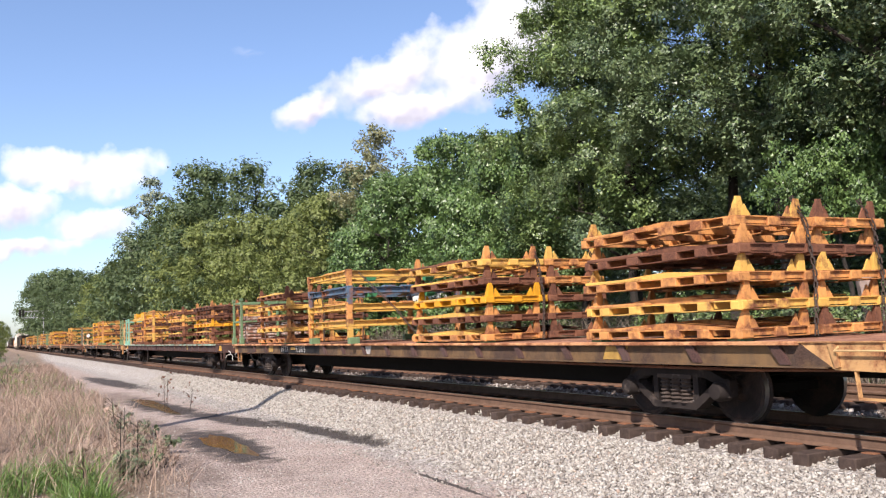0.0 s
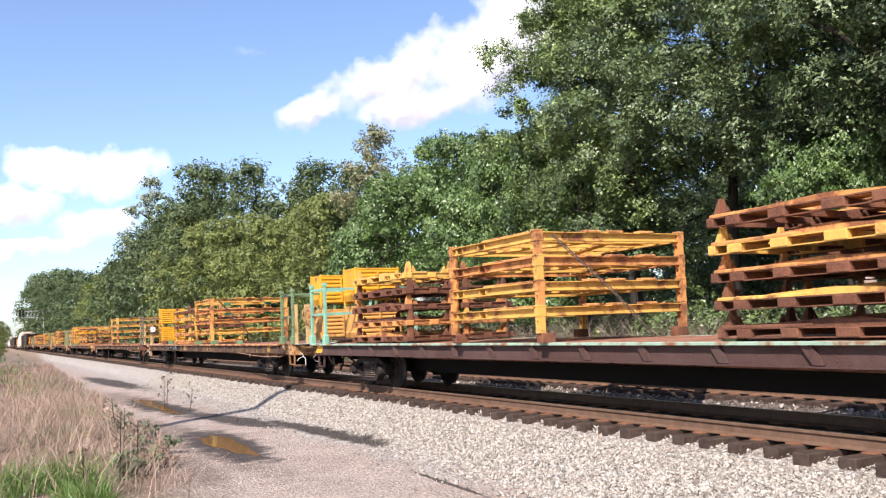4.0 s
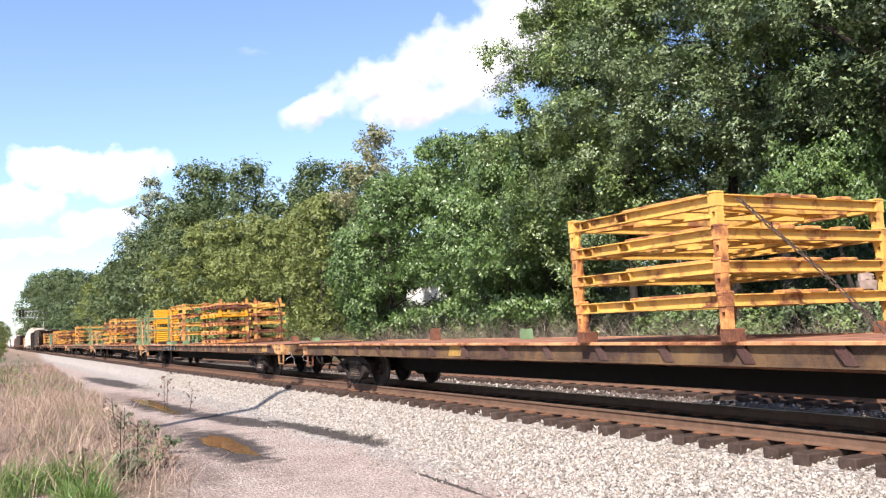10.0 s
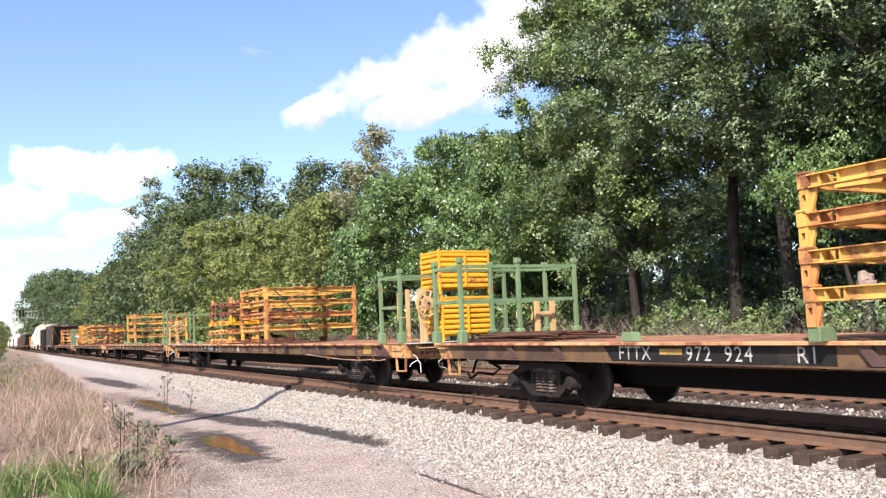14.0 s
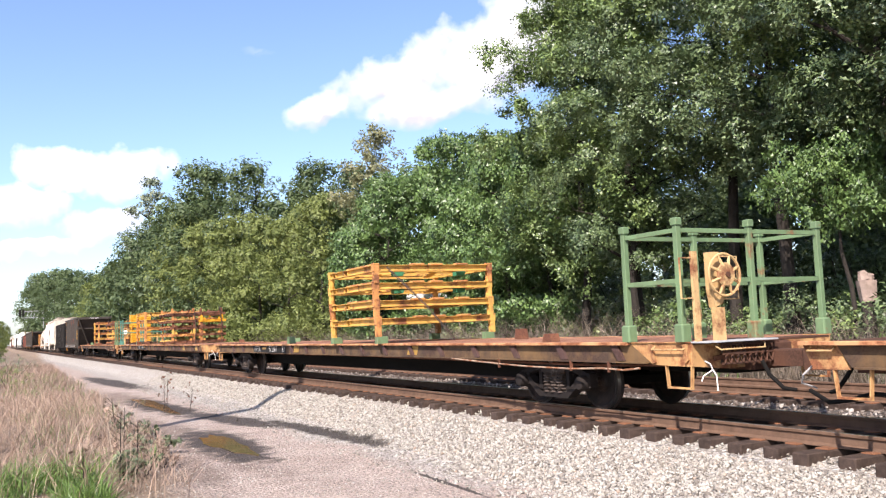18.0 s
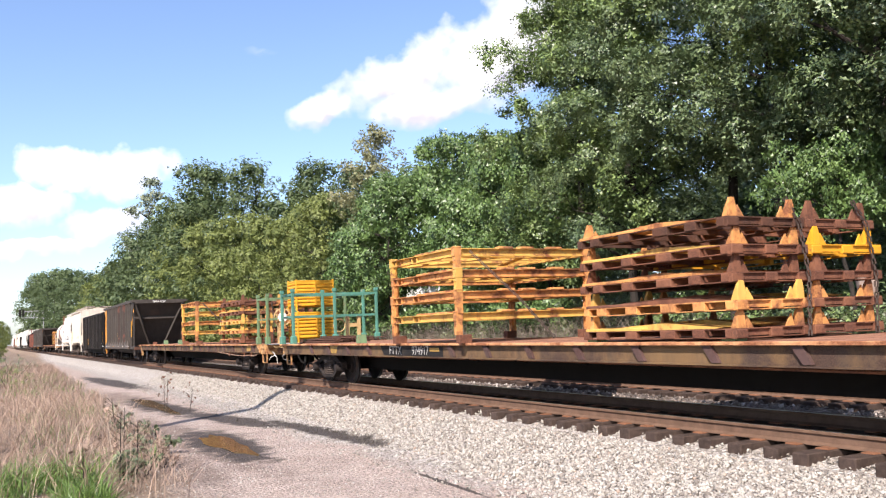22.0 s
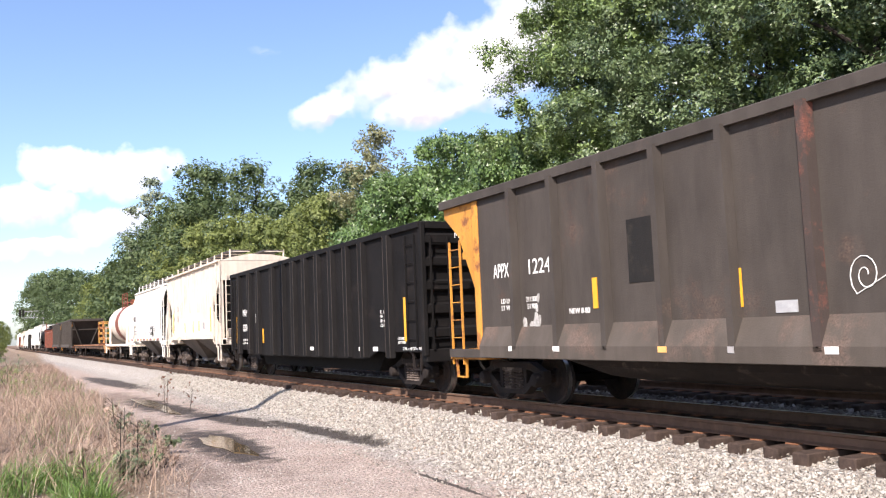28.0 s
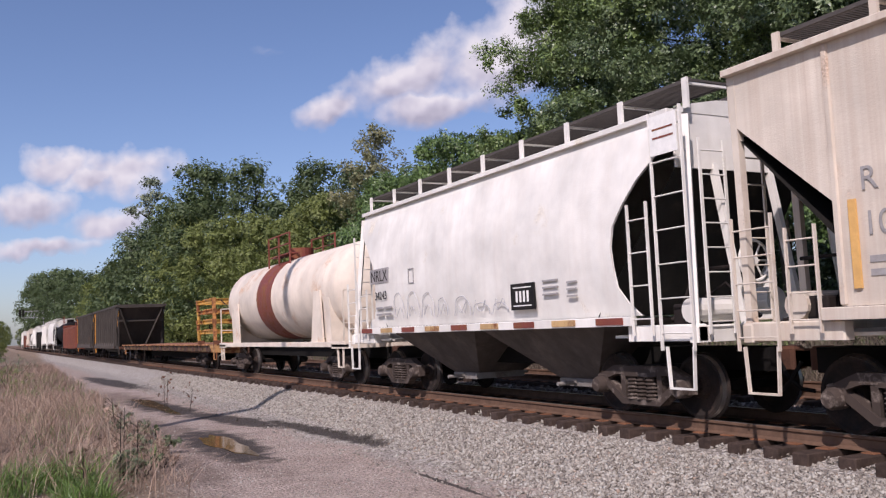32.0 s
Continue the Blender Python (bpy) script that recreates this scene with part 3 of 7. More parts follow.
stones("ballast_stones", "pale crushed limestone ballast sloping down from the ties", 80000, shoulder_places, 0.031, 1, mat_stone)
stones("ballast_stones", "brown crushed stone between the two tracks, darkened for the train's shade", 9000, middle_places, 0.048, 2, mat_stone_brown)
stones("road_gravel", "scattered small grey gravel on the track road", 5000, road_places, 0.015, 3, mat_stone)


def puddle(cx, cy, ax, ay, seed):
    rng = random.Random(seed)
    pts = []
    for i in range(40):
        a = 2 * math.pi * i / 40
        r = 1 + 0.16 * math.sin(3 * a + seed) + 0.1 * math.sin(7 * a) + rng.uniform(-0.05, 0.05)
        pts.append((cx + ax * r * math.cos(a), cy + ay * r * math.sin(a)))
    z = max(ground_z(x, y) for x, y in pts) + 0.006
    g = G().prism(pts, "z", z - 0.05, z)
    ob = new("puddle", g.mesh("puddle"))
    ob.data.materials.append(mat_water)
    tagged(ob, "shallow muddy rain puddle in the gravel road", "puddle", kind="structure")


puddle(-17.6, 4.2, 1.75, 0.30, 1)
puddle(-29.5, 4.75, 3.6, 0.26, 2)

# ---- tracks ----
RAIL = [(-0.07, -0.172), (0.07, -0.172), (0.07, -0.160), (0.012, -0.135), (0.010, -0.05), (0.034, -0.036), (0.036, -0.008), (0.028, 0.0), (-0.028, 0.0), (-0.036, -0.008), (-0.034, -0.036), (-0.010, -0.05), (-0.012, -0.135), (-0.07, -0.160)]


def build_track(name, cy, near_from, near_to, label, bright):
    track = thing(name, label, "railway track", at=(0, cy, 0), kind="structure")
    for s in (-1, 1):
        rail = part("rail", G().prism([(s * 0.7525 + y, z) for y, z in RAIL], "x", -900, 250), mat_railside, track)
        part("rail_head", G().box(-900, 250, s * 0.7525 - 0.026, s * 0.7525 + 0.026, -0.002, 0.0025), bright, rail, "wheel-polished running surface")
    rng = random.Random(len(name))
    meshes = []
    for k in range(5):
        g = G().block(-0.115, 0.115, -1.30, 1.30, -0.35, -0.178, 0.014)
        for s in (-1, 1):
            g.block(-0.09, 0.09, s * 0.7525 - 0.18, s * 0.7525 + 0.18, -0.178, -0.162, 0.004)
        g.v = [(x + 0.012 * noise.noise((x * 9, y * 3, k)), y + 0.03 * noise.noise((k * 3.3, y * 2, 1)), z + 0.006 * noise.noise((x * 8, y * 4, k + 9))) for x, y, z in g.v]
        me = g.mesh("tie")
        me.materials.append(mat_tie)
        me.materials.append(mat_tie_plate)
        for f in me.polygons:
            if f.center.z > -0.183 and 0.5 < abs(f.center.y) < 1.0 and abs(f.center.x) < 0.1:
                f.material_index = 1
        meshes.append(me)
    x = near_from
    while x < near_to:
        part("tie", meshes[rng.randrange(5)], None, track, "", pose(x + rng.uniform(-0.03, 0.03), rng.uniform(-0.06, 0.06), rng.uniform(-0.006, 0.004), 0, 0, rng.uniform(-1.2, 1.2)))
        x += 0.53
    g = G()
    x = near_from - 0.53
    while x > -330:
        g.box(x - 0.115, x + 0.115, -1.3, 1.3, -0.35, -0.178)
        x -= 0.53
    tagged(part("tie_rows", g, mat_tie, track), kind="stuff")
    return track


build_track("track_1", TRACK_Y, -58.0, 8.0, "straight railway track with rusty rails on dark wooden ties", mat_tread)
build_track("track_2", TRACK2_Y, -46.0, 4.0, "second rusty railway track beside the first", mat_railside)


# ---- trees ----
def leaves(name, centres, radii, per, size, seed, material, droop=0.0, tufts=18):
    """Rounded clumps whose surface is made of tufts of small pointed leaves, lit on the sun's side and dark below."""
    rng = np.random.default_rng(seed)
    centres, radii = np.asarray(centres, float), np.asarray(radii, float)
    k = len(centres) * tufts
    many = max(1, per // tufts)
    n = k * many
    r = np.repeat(radii, tufts)[:, None]
    d = rng.normal(size=(k, 3))
    d /= np.linalg.norm(d, axis=1)[:, None]
    d[:, 2] = np.where(rng.random(k) < 0.55, np.abs(d[:, 2]), d[:, 2])
    heart = np.repeat(centres, tufts, 0) + d * r * np.array([1.08, 1.08, 0.86]) * rng.uniform(0.72, 1.0, k)[:, None]
    lean = d + rng.normal(size=(k, 3)) * 0.25 + np.array([0, 0, 0.35])
    r, d, heart, lean = (np.repeat(a, many, 0) for a in (r, d, heart, lean))
    off = rng.normal(size=(n, 3)) * r * 0.135
    p = heart + off - d * r * 0.25 * rng.random(n)[:, None]
    p[:, 2] -= droop * 0.5 * np.linalg.norm(off, axis=1)
    nor = lean + rng.normal(size=(n, 3)) * 0.36
    nor /= np.linalg.norm(nor, axis=1)[:, None]
    t = np.cross(nor, rng.normal(size=(n, 3)))
    t[:, 2] -= droop
    t /= np.linalg.norm(t, axis=1)[:, None]
    b = np.cross(nor, t)
    s = size * rng.uniform(0.5, 1.4, n)[:, None]
    vs = np.stack([p - t * s * 0.5, p + t * s * 0.30 + b * s * 0.34 + nor * s * 0.1, p + t * s * 0.45 - b * s * 0.30], 1).reshape(-1, 3)
    return raw_mesh(name, vs, np.arange(3 * n).reshape(-1, 3), material)


def tree_parts(seed, height, radius, low, clumps, per, leaf, material, limbs=9, droop=0.0, full=False):
    """Trunk, limbs and crown of one tree, standing at the origin."""
    rng = random.Random(seed)
    wood = G()
    lean = (rng.uniform(-0.4, 0.4), rng.uniform(-0.4, 0.4))
    base = 0.012 * height + 0.03
    steps = [(lean[0] * (k / 6) ** 2 + rng.uniform(-0.12, 0.12), lean[1] * (k / 6) ** 2 + rng.uniform(-0.12, 0.12), height * 0.82 * k / 6 - 0.3 * (k == 0)) for k in range(7)]
    for k in range(6):
        wood.rod(steps[k], steps[k + 1], base * (1 - k / 7.5), 9, base * (1 - (k + 1) / 7.5))
    arms = []
    centres, radii = [], []
    for k in range(limbs):
        h = height * (low + (0.85 - low) * (k + 0.5) / limbs)
        q = min(5, int(6 * h / (height * 0.82)))
        f = 6 * h / (height * 0.82) - q
        a = Vector(steps[q]).lerp(Vector(steps[q + 1]), min(1, f))
        ang = k * 2.4 + rng.uniform(-0.5, 0.5)
        ln = radius * rng.uniform(0.45, 0.68) * (1.0 - 0.45 * (k / limbs) ** 2)
        mid = a + Vector((math.cos(ang) * ln * 0.5, math.sin(ang) * ln * 0.5, ln * 0.28))
        tip = a + Vector((math.cos(ang) * ln, math.sin(ang) * ln, ln * 0.45))
        arm = G()
        arm.rod(a, mid, base * 0.42, 6, base * 0.26)
        arm.rod(mid, tip, base * 0.26, 6, base * 0.08)
        for p in (mid, tip):
            side = Vector((rng.uniform(-1, 1), rng.uniform(-1, 1), rng.uniform(0, 1))) * ln * 0.35
            arm.rod(p, p + side, base * 0.13, 5, base * 0.04)
        arms.append(arm)
    while len(centres) < clumps:
        z = rng.uniform(low, 1.0)
        w = math.sin(math.pi * min(1, max(0.04, (z - low) / (1.03 - low))) ** 0.75) ** 0.6
        if full:
            t = (z - low) / (1.0 - low)
            w = min(1.0, 0.35 + 2.2 * t) * (1 - 0.72 * max(0.0, (t - 0.62) / 0.38) ** 2)
        ang = rng.uniform(0, 2 * math.pi)
        lobe = 0.82 + 0.2 * math.sin(2 * ang + seed) + 0.12 * math.sin(5 * ang + z * 9)
        rr = radius * w * lobe * math.sqrt(rng.uniform(0.22, 1.0)) * (1.0 if full else 0.88)
        centres.append((lean[0] * z + rr * math.cos(ang), lean[1] * z + rr * math.sin(ang), height * z))
        radii.append(radius * (rng.uniform(0.15, 0.29) if full else rng.uniform(0.20, 0.34)))
    if per < 80:
        for arm in arms:
            wood.add(arm.v, arm.f)
        arms = []
    return wood.mesh("trunk", True), [a.mesh("limb", True) for a in arms], leaves("crown", centres, radii, per, leaf, seed, material, droop)


TREES = {}


def make_tree(kind, label, meshes):
    ob = thing("tree", label, "tree", "trees along the railway", at=(-40, 60, -5))
    part("trunk", meshes[0], mat_bark, ob)
    for me in meshes[1]:
        part("limb", me, mat_bark, ob)
    part("crown", meshes[2], None, ob)
    TREES[kind] = ob


make_tree("maple", "tall broad leafy maple with a dense green crown", tree_parts(3, 15.0, 4.15, 0.24, 84, 1080, 0.112, mat_leaf_a, 12, 0.1, True))
make_tree("oak", "tall dark green leafy tree with open gaps", tree_parts(8, 15.0, 4.15, 0.30, 66, 1080, 0.112, mat_leaf_c, 12, 0.1, True))
make_tree("beech", "tall leafy tree with a high dense crown", tree_parts(37, 15.0, 4.1, 0.40, 64, 1080, 0.108, mat_leaf_c, 12, 0.1, True))
make_tree("sumac", "lower bright green tree with drooping fronds", tree_parts(5, 10.0, 3.4, 0.22, 62, 610, 0.15, mat_leaf_frond, 10, 0.8))
make_tree("overhang", "slender bright green tree with high drooping fronds", tree_parts(31, 7.4, 2.7, 0.66, 42, 420, 0.12, mat_leaf_frond, 10, 0.9))
make_tree("elm", "yellow-green leafy tree in the tree line", tree_parts(11, 11.0, 3.6, 0.06, 85, 190, 0.21, mat_leaf_far_light, 9))
make_tree("elm2", "tall mid-green tree in the tree line", tree_parts(17, 14.0, 4.2, 0.08, 95, 165, 0.25, mat_leaf_far, 9))
make_tree("ash", "pale grey-green slender tree with an airy crown", tree_parts(14, 13.0, 2.5, 0.24, 85, 170, 0.17, mat_leaf_pale, 12))
make_tree("poplar", "tall silvery tree with a pale forked trunk", tree_parts(29, 20.0, 3.0, 0.50, 46, 120, 0.30, mat_leaf_silver, 12))
make_tree("far", "distant green tree in the tree line", tree_parts(21, 12.0, 4.2, 0.03, 72, 130, 0.30, mat_leaf_far, 6))
make_tree("far_light", "distant yellow-green tree in the tree line", tree_parts(23, 12.0, 4.2, 0.03, 72, 130, 0.30, mat_leaf_far_light, 6))

# place along the track, distance across, height, kind
STANDS = [
    (6, 21, 15, "far"), (-3, 22, 16, "far_light"), (-10.5, 20.0, 15.5, "oak"), (-13.9, 20.2, 15.8, "beech"), (-15.0, 23.5, 17.5, "maple"), (-14.3, 19.0, 6.3, "overhang"),
    (-17.4, 20.4, 15.4, "beech"), (-20.6, 21.6, 16.5, "beech"), (-23.2, 19.6, 12.2, "oak"), (-24.2, 20.6, 16.4, "maple"),
    (-26.9, 20.4, 14.9, "maple"), (-29.2, 20.4, 9.0, "sumac"), (-20, 29, 15, "far"),
    (-31.2, 19.6, 9.4, "sumac"), (-33.6, 20.6, 10.2, "sumac"), (-33.5, 23.5, 8.6, "elm"), (-41.0, 18.4, 9.6, "sumac"), (-36.5, 25, 8.5, "far"),
    (-45.6, 19.6, 13.2, "ash"), (-43.0, 18.5, 9.0, "sumac"), (-36.5, 25.5, 8.8, "elm"), (-40.2, 21.6, 11.6, "sumac"), (-62, 34, 15.5, "far"), (-69, 37, 16.5, "far"), (-56, 35.5, 14.5, "far_light"), (-50.0, 18.0, 10.2, "elm"), (-52.6, 21.5, 12.2, "elm2"),
    (-55.0, 17.5, 9.5, "elm"), (-57.5, 20.5, 13.4, "elm2"), (-61.0, 17.2, 10.5, "elm"), (-63.5, 20.5, 13.6, "far"), (-67.0, 17.0, 11.0, "elm"), (-70.0, 19.0, 15.6, "elm2"),
    (-74.0, 16.6, 11.5, "elm"), (-78.0, 18.5, 16.5, "elm2"), (-82.0, 16.5, 13.0, "elm"), (-87.0, 18.5, 18.5, "elm2"), (-94.0, 18.6, 17.0, "far"), (-98.0, 18.5, 13.5, "far"), (-113.0, 17.8, 22.0, "poplar"),
    (-104.0, 17.0, 14.0, "far"), (-110.0, 16.8, 16.0, "far"), (-117.0, 16.5, 15.5, "far"), (-124.0, 16.5, 13.4, "far"), (-133.0, 16.5, 12.4, "far_light"), (-142.0, 16.5, 12.4, "far"),
    (-152.0, 16.6, 12.4, "far_light"), (-163.0, 16.6, 13.4, "far"), (-176.0, 16.6, 14.8, "far"), (-190.0, 16.6, 16.5, "far"), (-206.0, 16.4, 17.8, "far"), (-224.0, 16.2, 19.0, "far"),
    (-243.0, 15.0, 20.5, "far"), (-264.0, 14.8, 21.5, "far"), (-288.0, 14.8, 22.5, "far"), (-315.0, 15.0, 22.5, "far"),
]


def plant_trees():
    rng = random.Random(4)
    used = set()
    rows = [(x, y, h, k) for x, y, h, k in STANDS]
    for x in np.arange(-36, -125, -6.5):
        if -57 < x < -41:
            continue
        rows.append((x + rng.uniform(-2, 2), 26.5 + rng.uniform(-1.5, 2), 11.5 - 0.045 * (x + 36), rng.choice(["far", "far_light", "far"])))
    for k in range(16):
        rows.append((-640 - 25 * rng.random(), -70 + 9 * k, 11 + 5 * rng.random(), rng.choice(["far", "far_light"])))
    for x, y, h in ((-95, -1.5, 4.5), (-120, 1.0, 5.0), (-150, -2.0, 6.0), (-190, 2.0, 6.5)):
        rows.append((x, y, h, "far_light"))
    for x in np.arange(-24, -56, -5.0):
        rows.append((x + rng.uniform(-1, 1), 41 + rng.uniform(-1, 1), 11, "far"))
    for x in np.arange(-11, -37, -3.4):
        rows.append((x + rng.uniform(-1, 1), 33 + rng.uniform(-2, 2), 8.5 + rng.uniform(-1, 1), "far"))
    for x, y, h, kind in rows:
        src = TREES[kind]
        base = {"maple": 15, "oak": 15, "beech": 15, "sumac": 10, "overhang": 7.4, "elm": 11, "elm2": 14, "ash": 13, "poplar": 20, "far": 12, "far_light": 12}[kind]
        s = h / base
        wide = 1.35 if y > 30 else 1.0
        m = Matrix.LocRotScale((x, y, ground_z(x, y) - 0.1), Euler((0, 0, rng.uniform(0, 6.28))), (s * wide * rng.uniform(0.95, 1.1), s * wide * rng.uniform(0.95, 1.1), s))
        if kind in used:
            ob = copy_thing(src, Matrix())
        else:
            ob = src
            used.add(kind)
        ob.matrix_basis = m


plant_trees()


# ---- brush and weeds ----
def blades(name, label, category, roots, height, width, seed, material, lean=0.35, kind="stuff"):
    """Thin bent stems and blades, three pieces long."""
    rng = np.random.default_rng(seed)
    roots = np.asarray(roots, float)
    n = len(roots)
    ang = rng.uniform(0, 2 * np.pi, n)
    side = np.stack([np.cos(ang), np.sin(ang), np.zeros(n)], 1)
    ang2 = rng.uniform(0, 2 * np.pi, n)
    bend = np.stack([np.cos(ang2), np.sin(ang2), np.zeros(n)], 1) * rng.uniform(0.05, 1.0, n)[:, None] * lean
    tall = np.array([0.72 + 0.55 * noise.noise((x * 0.9, y * 1.2, 3.0)) for x, y, z in roots])
    h = height * (rng.uniform(0.35, 1.25, n) * np.clip(tall, 0.3, 1.3))[:, None]
    w = width * rng.uniform(0.6, 1.4, n)[:, None]
    up = np.array([0, 0, 1.0])
    p1 = roots + (up * 0.45 + bend * 0.3) * h
    p2 = roots + (up * 0.8 + bend * 0.85) * h
    p3 = roots + (up * 0.95 + bend * 1.6) * h
    vs = np.stack([roots - side * w, roots + side * w, p1 + side * w * 0.8, p1 - side * w * 0.8, p2 + side * w * 0.5, p2 - side * w * 0.5, p3, p3 + side * w * 0.1], 1).reshape(-1, 3)
    i = 8 * np.arange(n)[:, None]
    fs = np.concatenate([i + np.array([[0, 1, 2, 3]]), i + np.array([[3, 2, 4, 5]]), i + np.array([[5, 4, 7, 6]])], 0)
    ob = new(name, raw_mesh(name, vs, fs, material))
    return tagged(ob, label, category, kind=kind)


def rooted(rng, count, xr, yr, power=1.0, keep=None):
    x = xr[0] + (xr[1] - xr[0]) * rng.random(count) ** power
    y = rng.uniform(yr[0], yr[1], count)
    p = [(a, b, ground_z(a, b) - 0.02) for a, b in zip(x, y) if keep is None or keep(a, b)]
    return p


def in_verge(a, b):
    edge = 2.6 + 0.055 * max(0.0, -a - 14) + 0.5 * noise.noise((a * 0.3, 0, 0)) - 1.3 * max(0.0, (a + 13.0) / 4.0)
    return b < edge and noise.noise((a * 0.5, b * 0.7, 3)) > -0.45


def green_patch(a, b):
    return a > -15.2 and b < 1.2 + 0.3 * noise.noise((a, b, 5))


_r = np.random.default_rng(12)
blades("dry_grass", "dry pinkish-brown grass on the verge", "grass", rooted(_r, 12500, (-12.8, -36), (-1.5, 4.3), 1.1, lambda a, b: in_verge(a, b) and not green_patch(a, b)), 0.52, 0.0034, 1, mat_dry, 1.9)
blades("dry_grass", "long pale bent grass stems on the verge", "grass", rooted(_r, 3400, (-12.6, -34), (-1.2, 4.0), 1.0, lambda a, b: in_verge(a, b) and noise.noise((a * 0.8, b * 0.9, 21)) > -0.1), 0.92, 0.0042, 21, mat_stalk, 1.2)
blades("dry_grass", "far dry brown grass beside the road", "grass", rooted(_r, 9000, (-30, -90), (-1.5, 5.2), 1.0, lambda a, b: b < 2.6 + 0.03 * -a), 0.6, 0.010, 2, mat_dry, 0.8)
blades("weed_stems", "bare grey-brown weed stalks in the dry grass", "weeds", rooted(_r, 900, (-11.5, -30), (-0.5, 3.6), 1.0, in_verge), 0.95, 0.006, 3, mat_dry, 0.9)
blades("green_grass", "fresh green grass tufts among the dry weeds", "grass", rooted(_r, 3000, (-11.6, -14.8), (-0.4, 1.45), 1.0, lambda a, b: noise.noise((a * 1.1, b * 1.1, 7)) > -0.1), 0.50, 0.009, 4, mat_grass, 1.2)
blades("green_grass", "thin green weeds along the road edge", "grass", rooted(_r, 4200, (-14, -60), (0.5, 4.2), 1.2, lambda a, b: in_verge(a, b) and noise.noise((a * 0.35, b * 0.5, 11)) > 0.05), 0.45, 0.008, 5, mat_grass, 0.9)
blades("dry_brush", "dead straw-coloured brush below the trees", "weeds", rooted(_r, 22000, (-9, -62), (16.6, 18.5), 0.9), 2.3, 0.0075, 6, mat_straw, 0.9)
blades("green_weeds", "green weeds in the ditch behind the second track", "weeds", rooted(_r, 4000, (-9, -62), (16.6, 18.8), 1.0, lambda a, b: noise.noise((a * 0.25, b * 0.3, 2)) > 0.0), 1.5, 0.016, 7, mat_grass, 0.7)


def bush(label, seed, size, material, per=190, clumps=20, leaf=0.072):
    rng = random.Random(seed)
    ob = thing("bush", label, "bush", "bushes below the trees")
    g = G()
    cs, rs = [], []
    for k in range(clumps):
        a, r = rng.uniform(0, 6.28), math.sqrt(rng.random())
        z = rng.uniform(0.15, 1.0) * (1.1 - 0.5 * r)
        cs.append((size * r * math.cos(a), size * r * math.sin(a), size * 1.15 * z))
        rs.append(size * rng.uniform(0.2, 0.34))
        if k < 9:
            g.rod((0.1 * math.cos(a), 0.1 * math.sin(a), -0.1), cs[-1], 0.025, 5, 0.008)
    part("woody_base", g, mat_bark, ob)
    part("foliage", leaves("foliage", cs, rs, per, leaf, seed, material, 0.1, 8), None, ob)
    return ob


def plant_bushes():
    rng = random.Random(9)
    kinds = [bush("rounded green bush at the wood's edge", 1, 1.5, mat_leaf_a), bush("pale green bush at the wood's edge", 2, 1.7, mat_leaf_d), bush("dark green shrub at the wood's edge", 3, 1.9, mat_leaf_c), bush("bright green shrub at the wood's edge", 4, 1.3, mat_leaf_b)]
    first = set()
    x = -8.0
    while x > -112:
        k = rng.choice([0, 1, 2, 2, 0, 3])
        y = 20.5 + rng.uniform(-1.1, 1.5) - max(0, (-x - 45)) * 0.035
        s = rng.uniform(0.8, 1.6) * (1 if x > -40 else 1.35)
        if abs(x + 1.88 * y) < 1.9:
            x -= 1.2
            continue
        ob = kinds[k] if k not in first else copy_thing(kinds[k], Matrix())
        first.add(k)
        ob.matrix_basis = Matrix.LocRotScale((x, y, ground_z(x, y)), Euler((0, 0, rng.uniform(0, 6))), (s, s, s * rng.uniform(0.85, 1.2)))
        x -= rng.uniform(1.0, 1.9) * (1 if x > -50 else 1.8)
    for k in range(22):
        x, y = -13.0 - 2.1 * k, 25.0 + rng.uniform(-0.8, 0.8)
        if abs(x + 1.88 * y) < 2.6:
            continue
        copy_thing(kinds[2], Matrix()).matrix_basis = Matrix.LocRotScale((x, y, ground_z(x, y)), Euler((0, 0, rng.uniform(0, 6))), (1.9, 1.9, 1.8))


plant_bushes()


def small_weed(label, x, y, h, seed, seeds=None):
    ob = thing("weed_plant", label, "weed", at=(x, y, ground_z(x, y)))
    rng = random.Random(seed)
    g = G()
    cs = []
    top = (rng.uniform(-0.1, 0.1), rng.uniform(-0.1, 0.1), h)
    g.rod((0, 0, -0.05), top, 0.010, 5, 0.005)
    for k in range(9):
        z = h * (0.3 + 0.7 * k / 9)
        a = rng.uniform(0, 6.28)
        tip = (top[0] * z / h + 0.16 * math.cos(a), top[1] * z / h + 0.16 * math.sin(a), z + 0.1)
        g.rod((top[0] * z / h, top[1] * z / h, z - 0.03), tip, 0.005, 4, 0.002)
        cs.append(tip)
    part("stem", g, mat_bark, ob)
    part("seed_heads", leaves("seed_heads", cs, [0.07] * len(cs), 7, 0.06, seed, seeds or mat_rust, 0.0, 1), None, ob)
    return ob


STALKS = ((-13.9, 1.75, 1.05), (-14.6, 2.1, 0.8), (-16.9, 2.2, 0.9), (-19.5, 2.4, 0.95), (-13.2, 1.2, 0.7))


def low_bush(label, x, y, size, mat, seed):
    ob = bush(label, seed, size, mat, 110, 16, 0.055 if mat is not mat_dry else 0.028)
    ob.matrix_basis = Matrix.Translation((x, y, ground_z(x, y)))


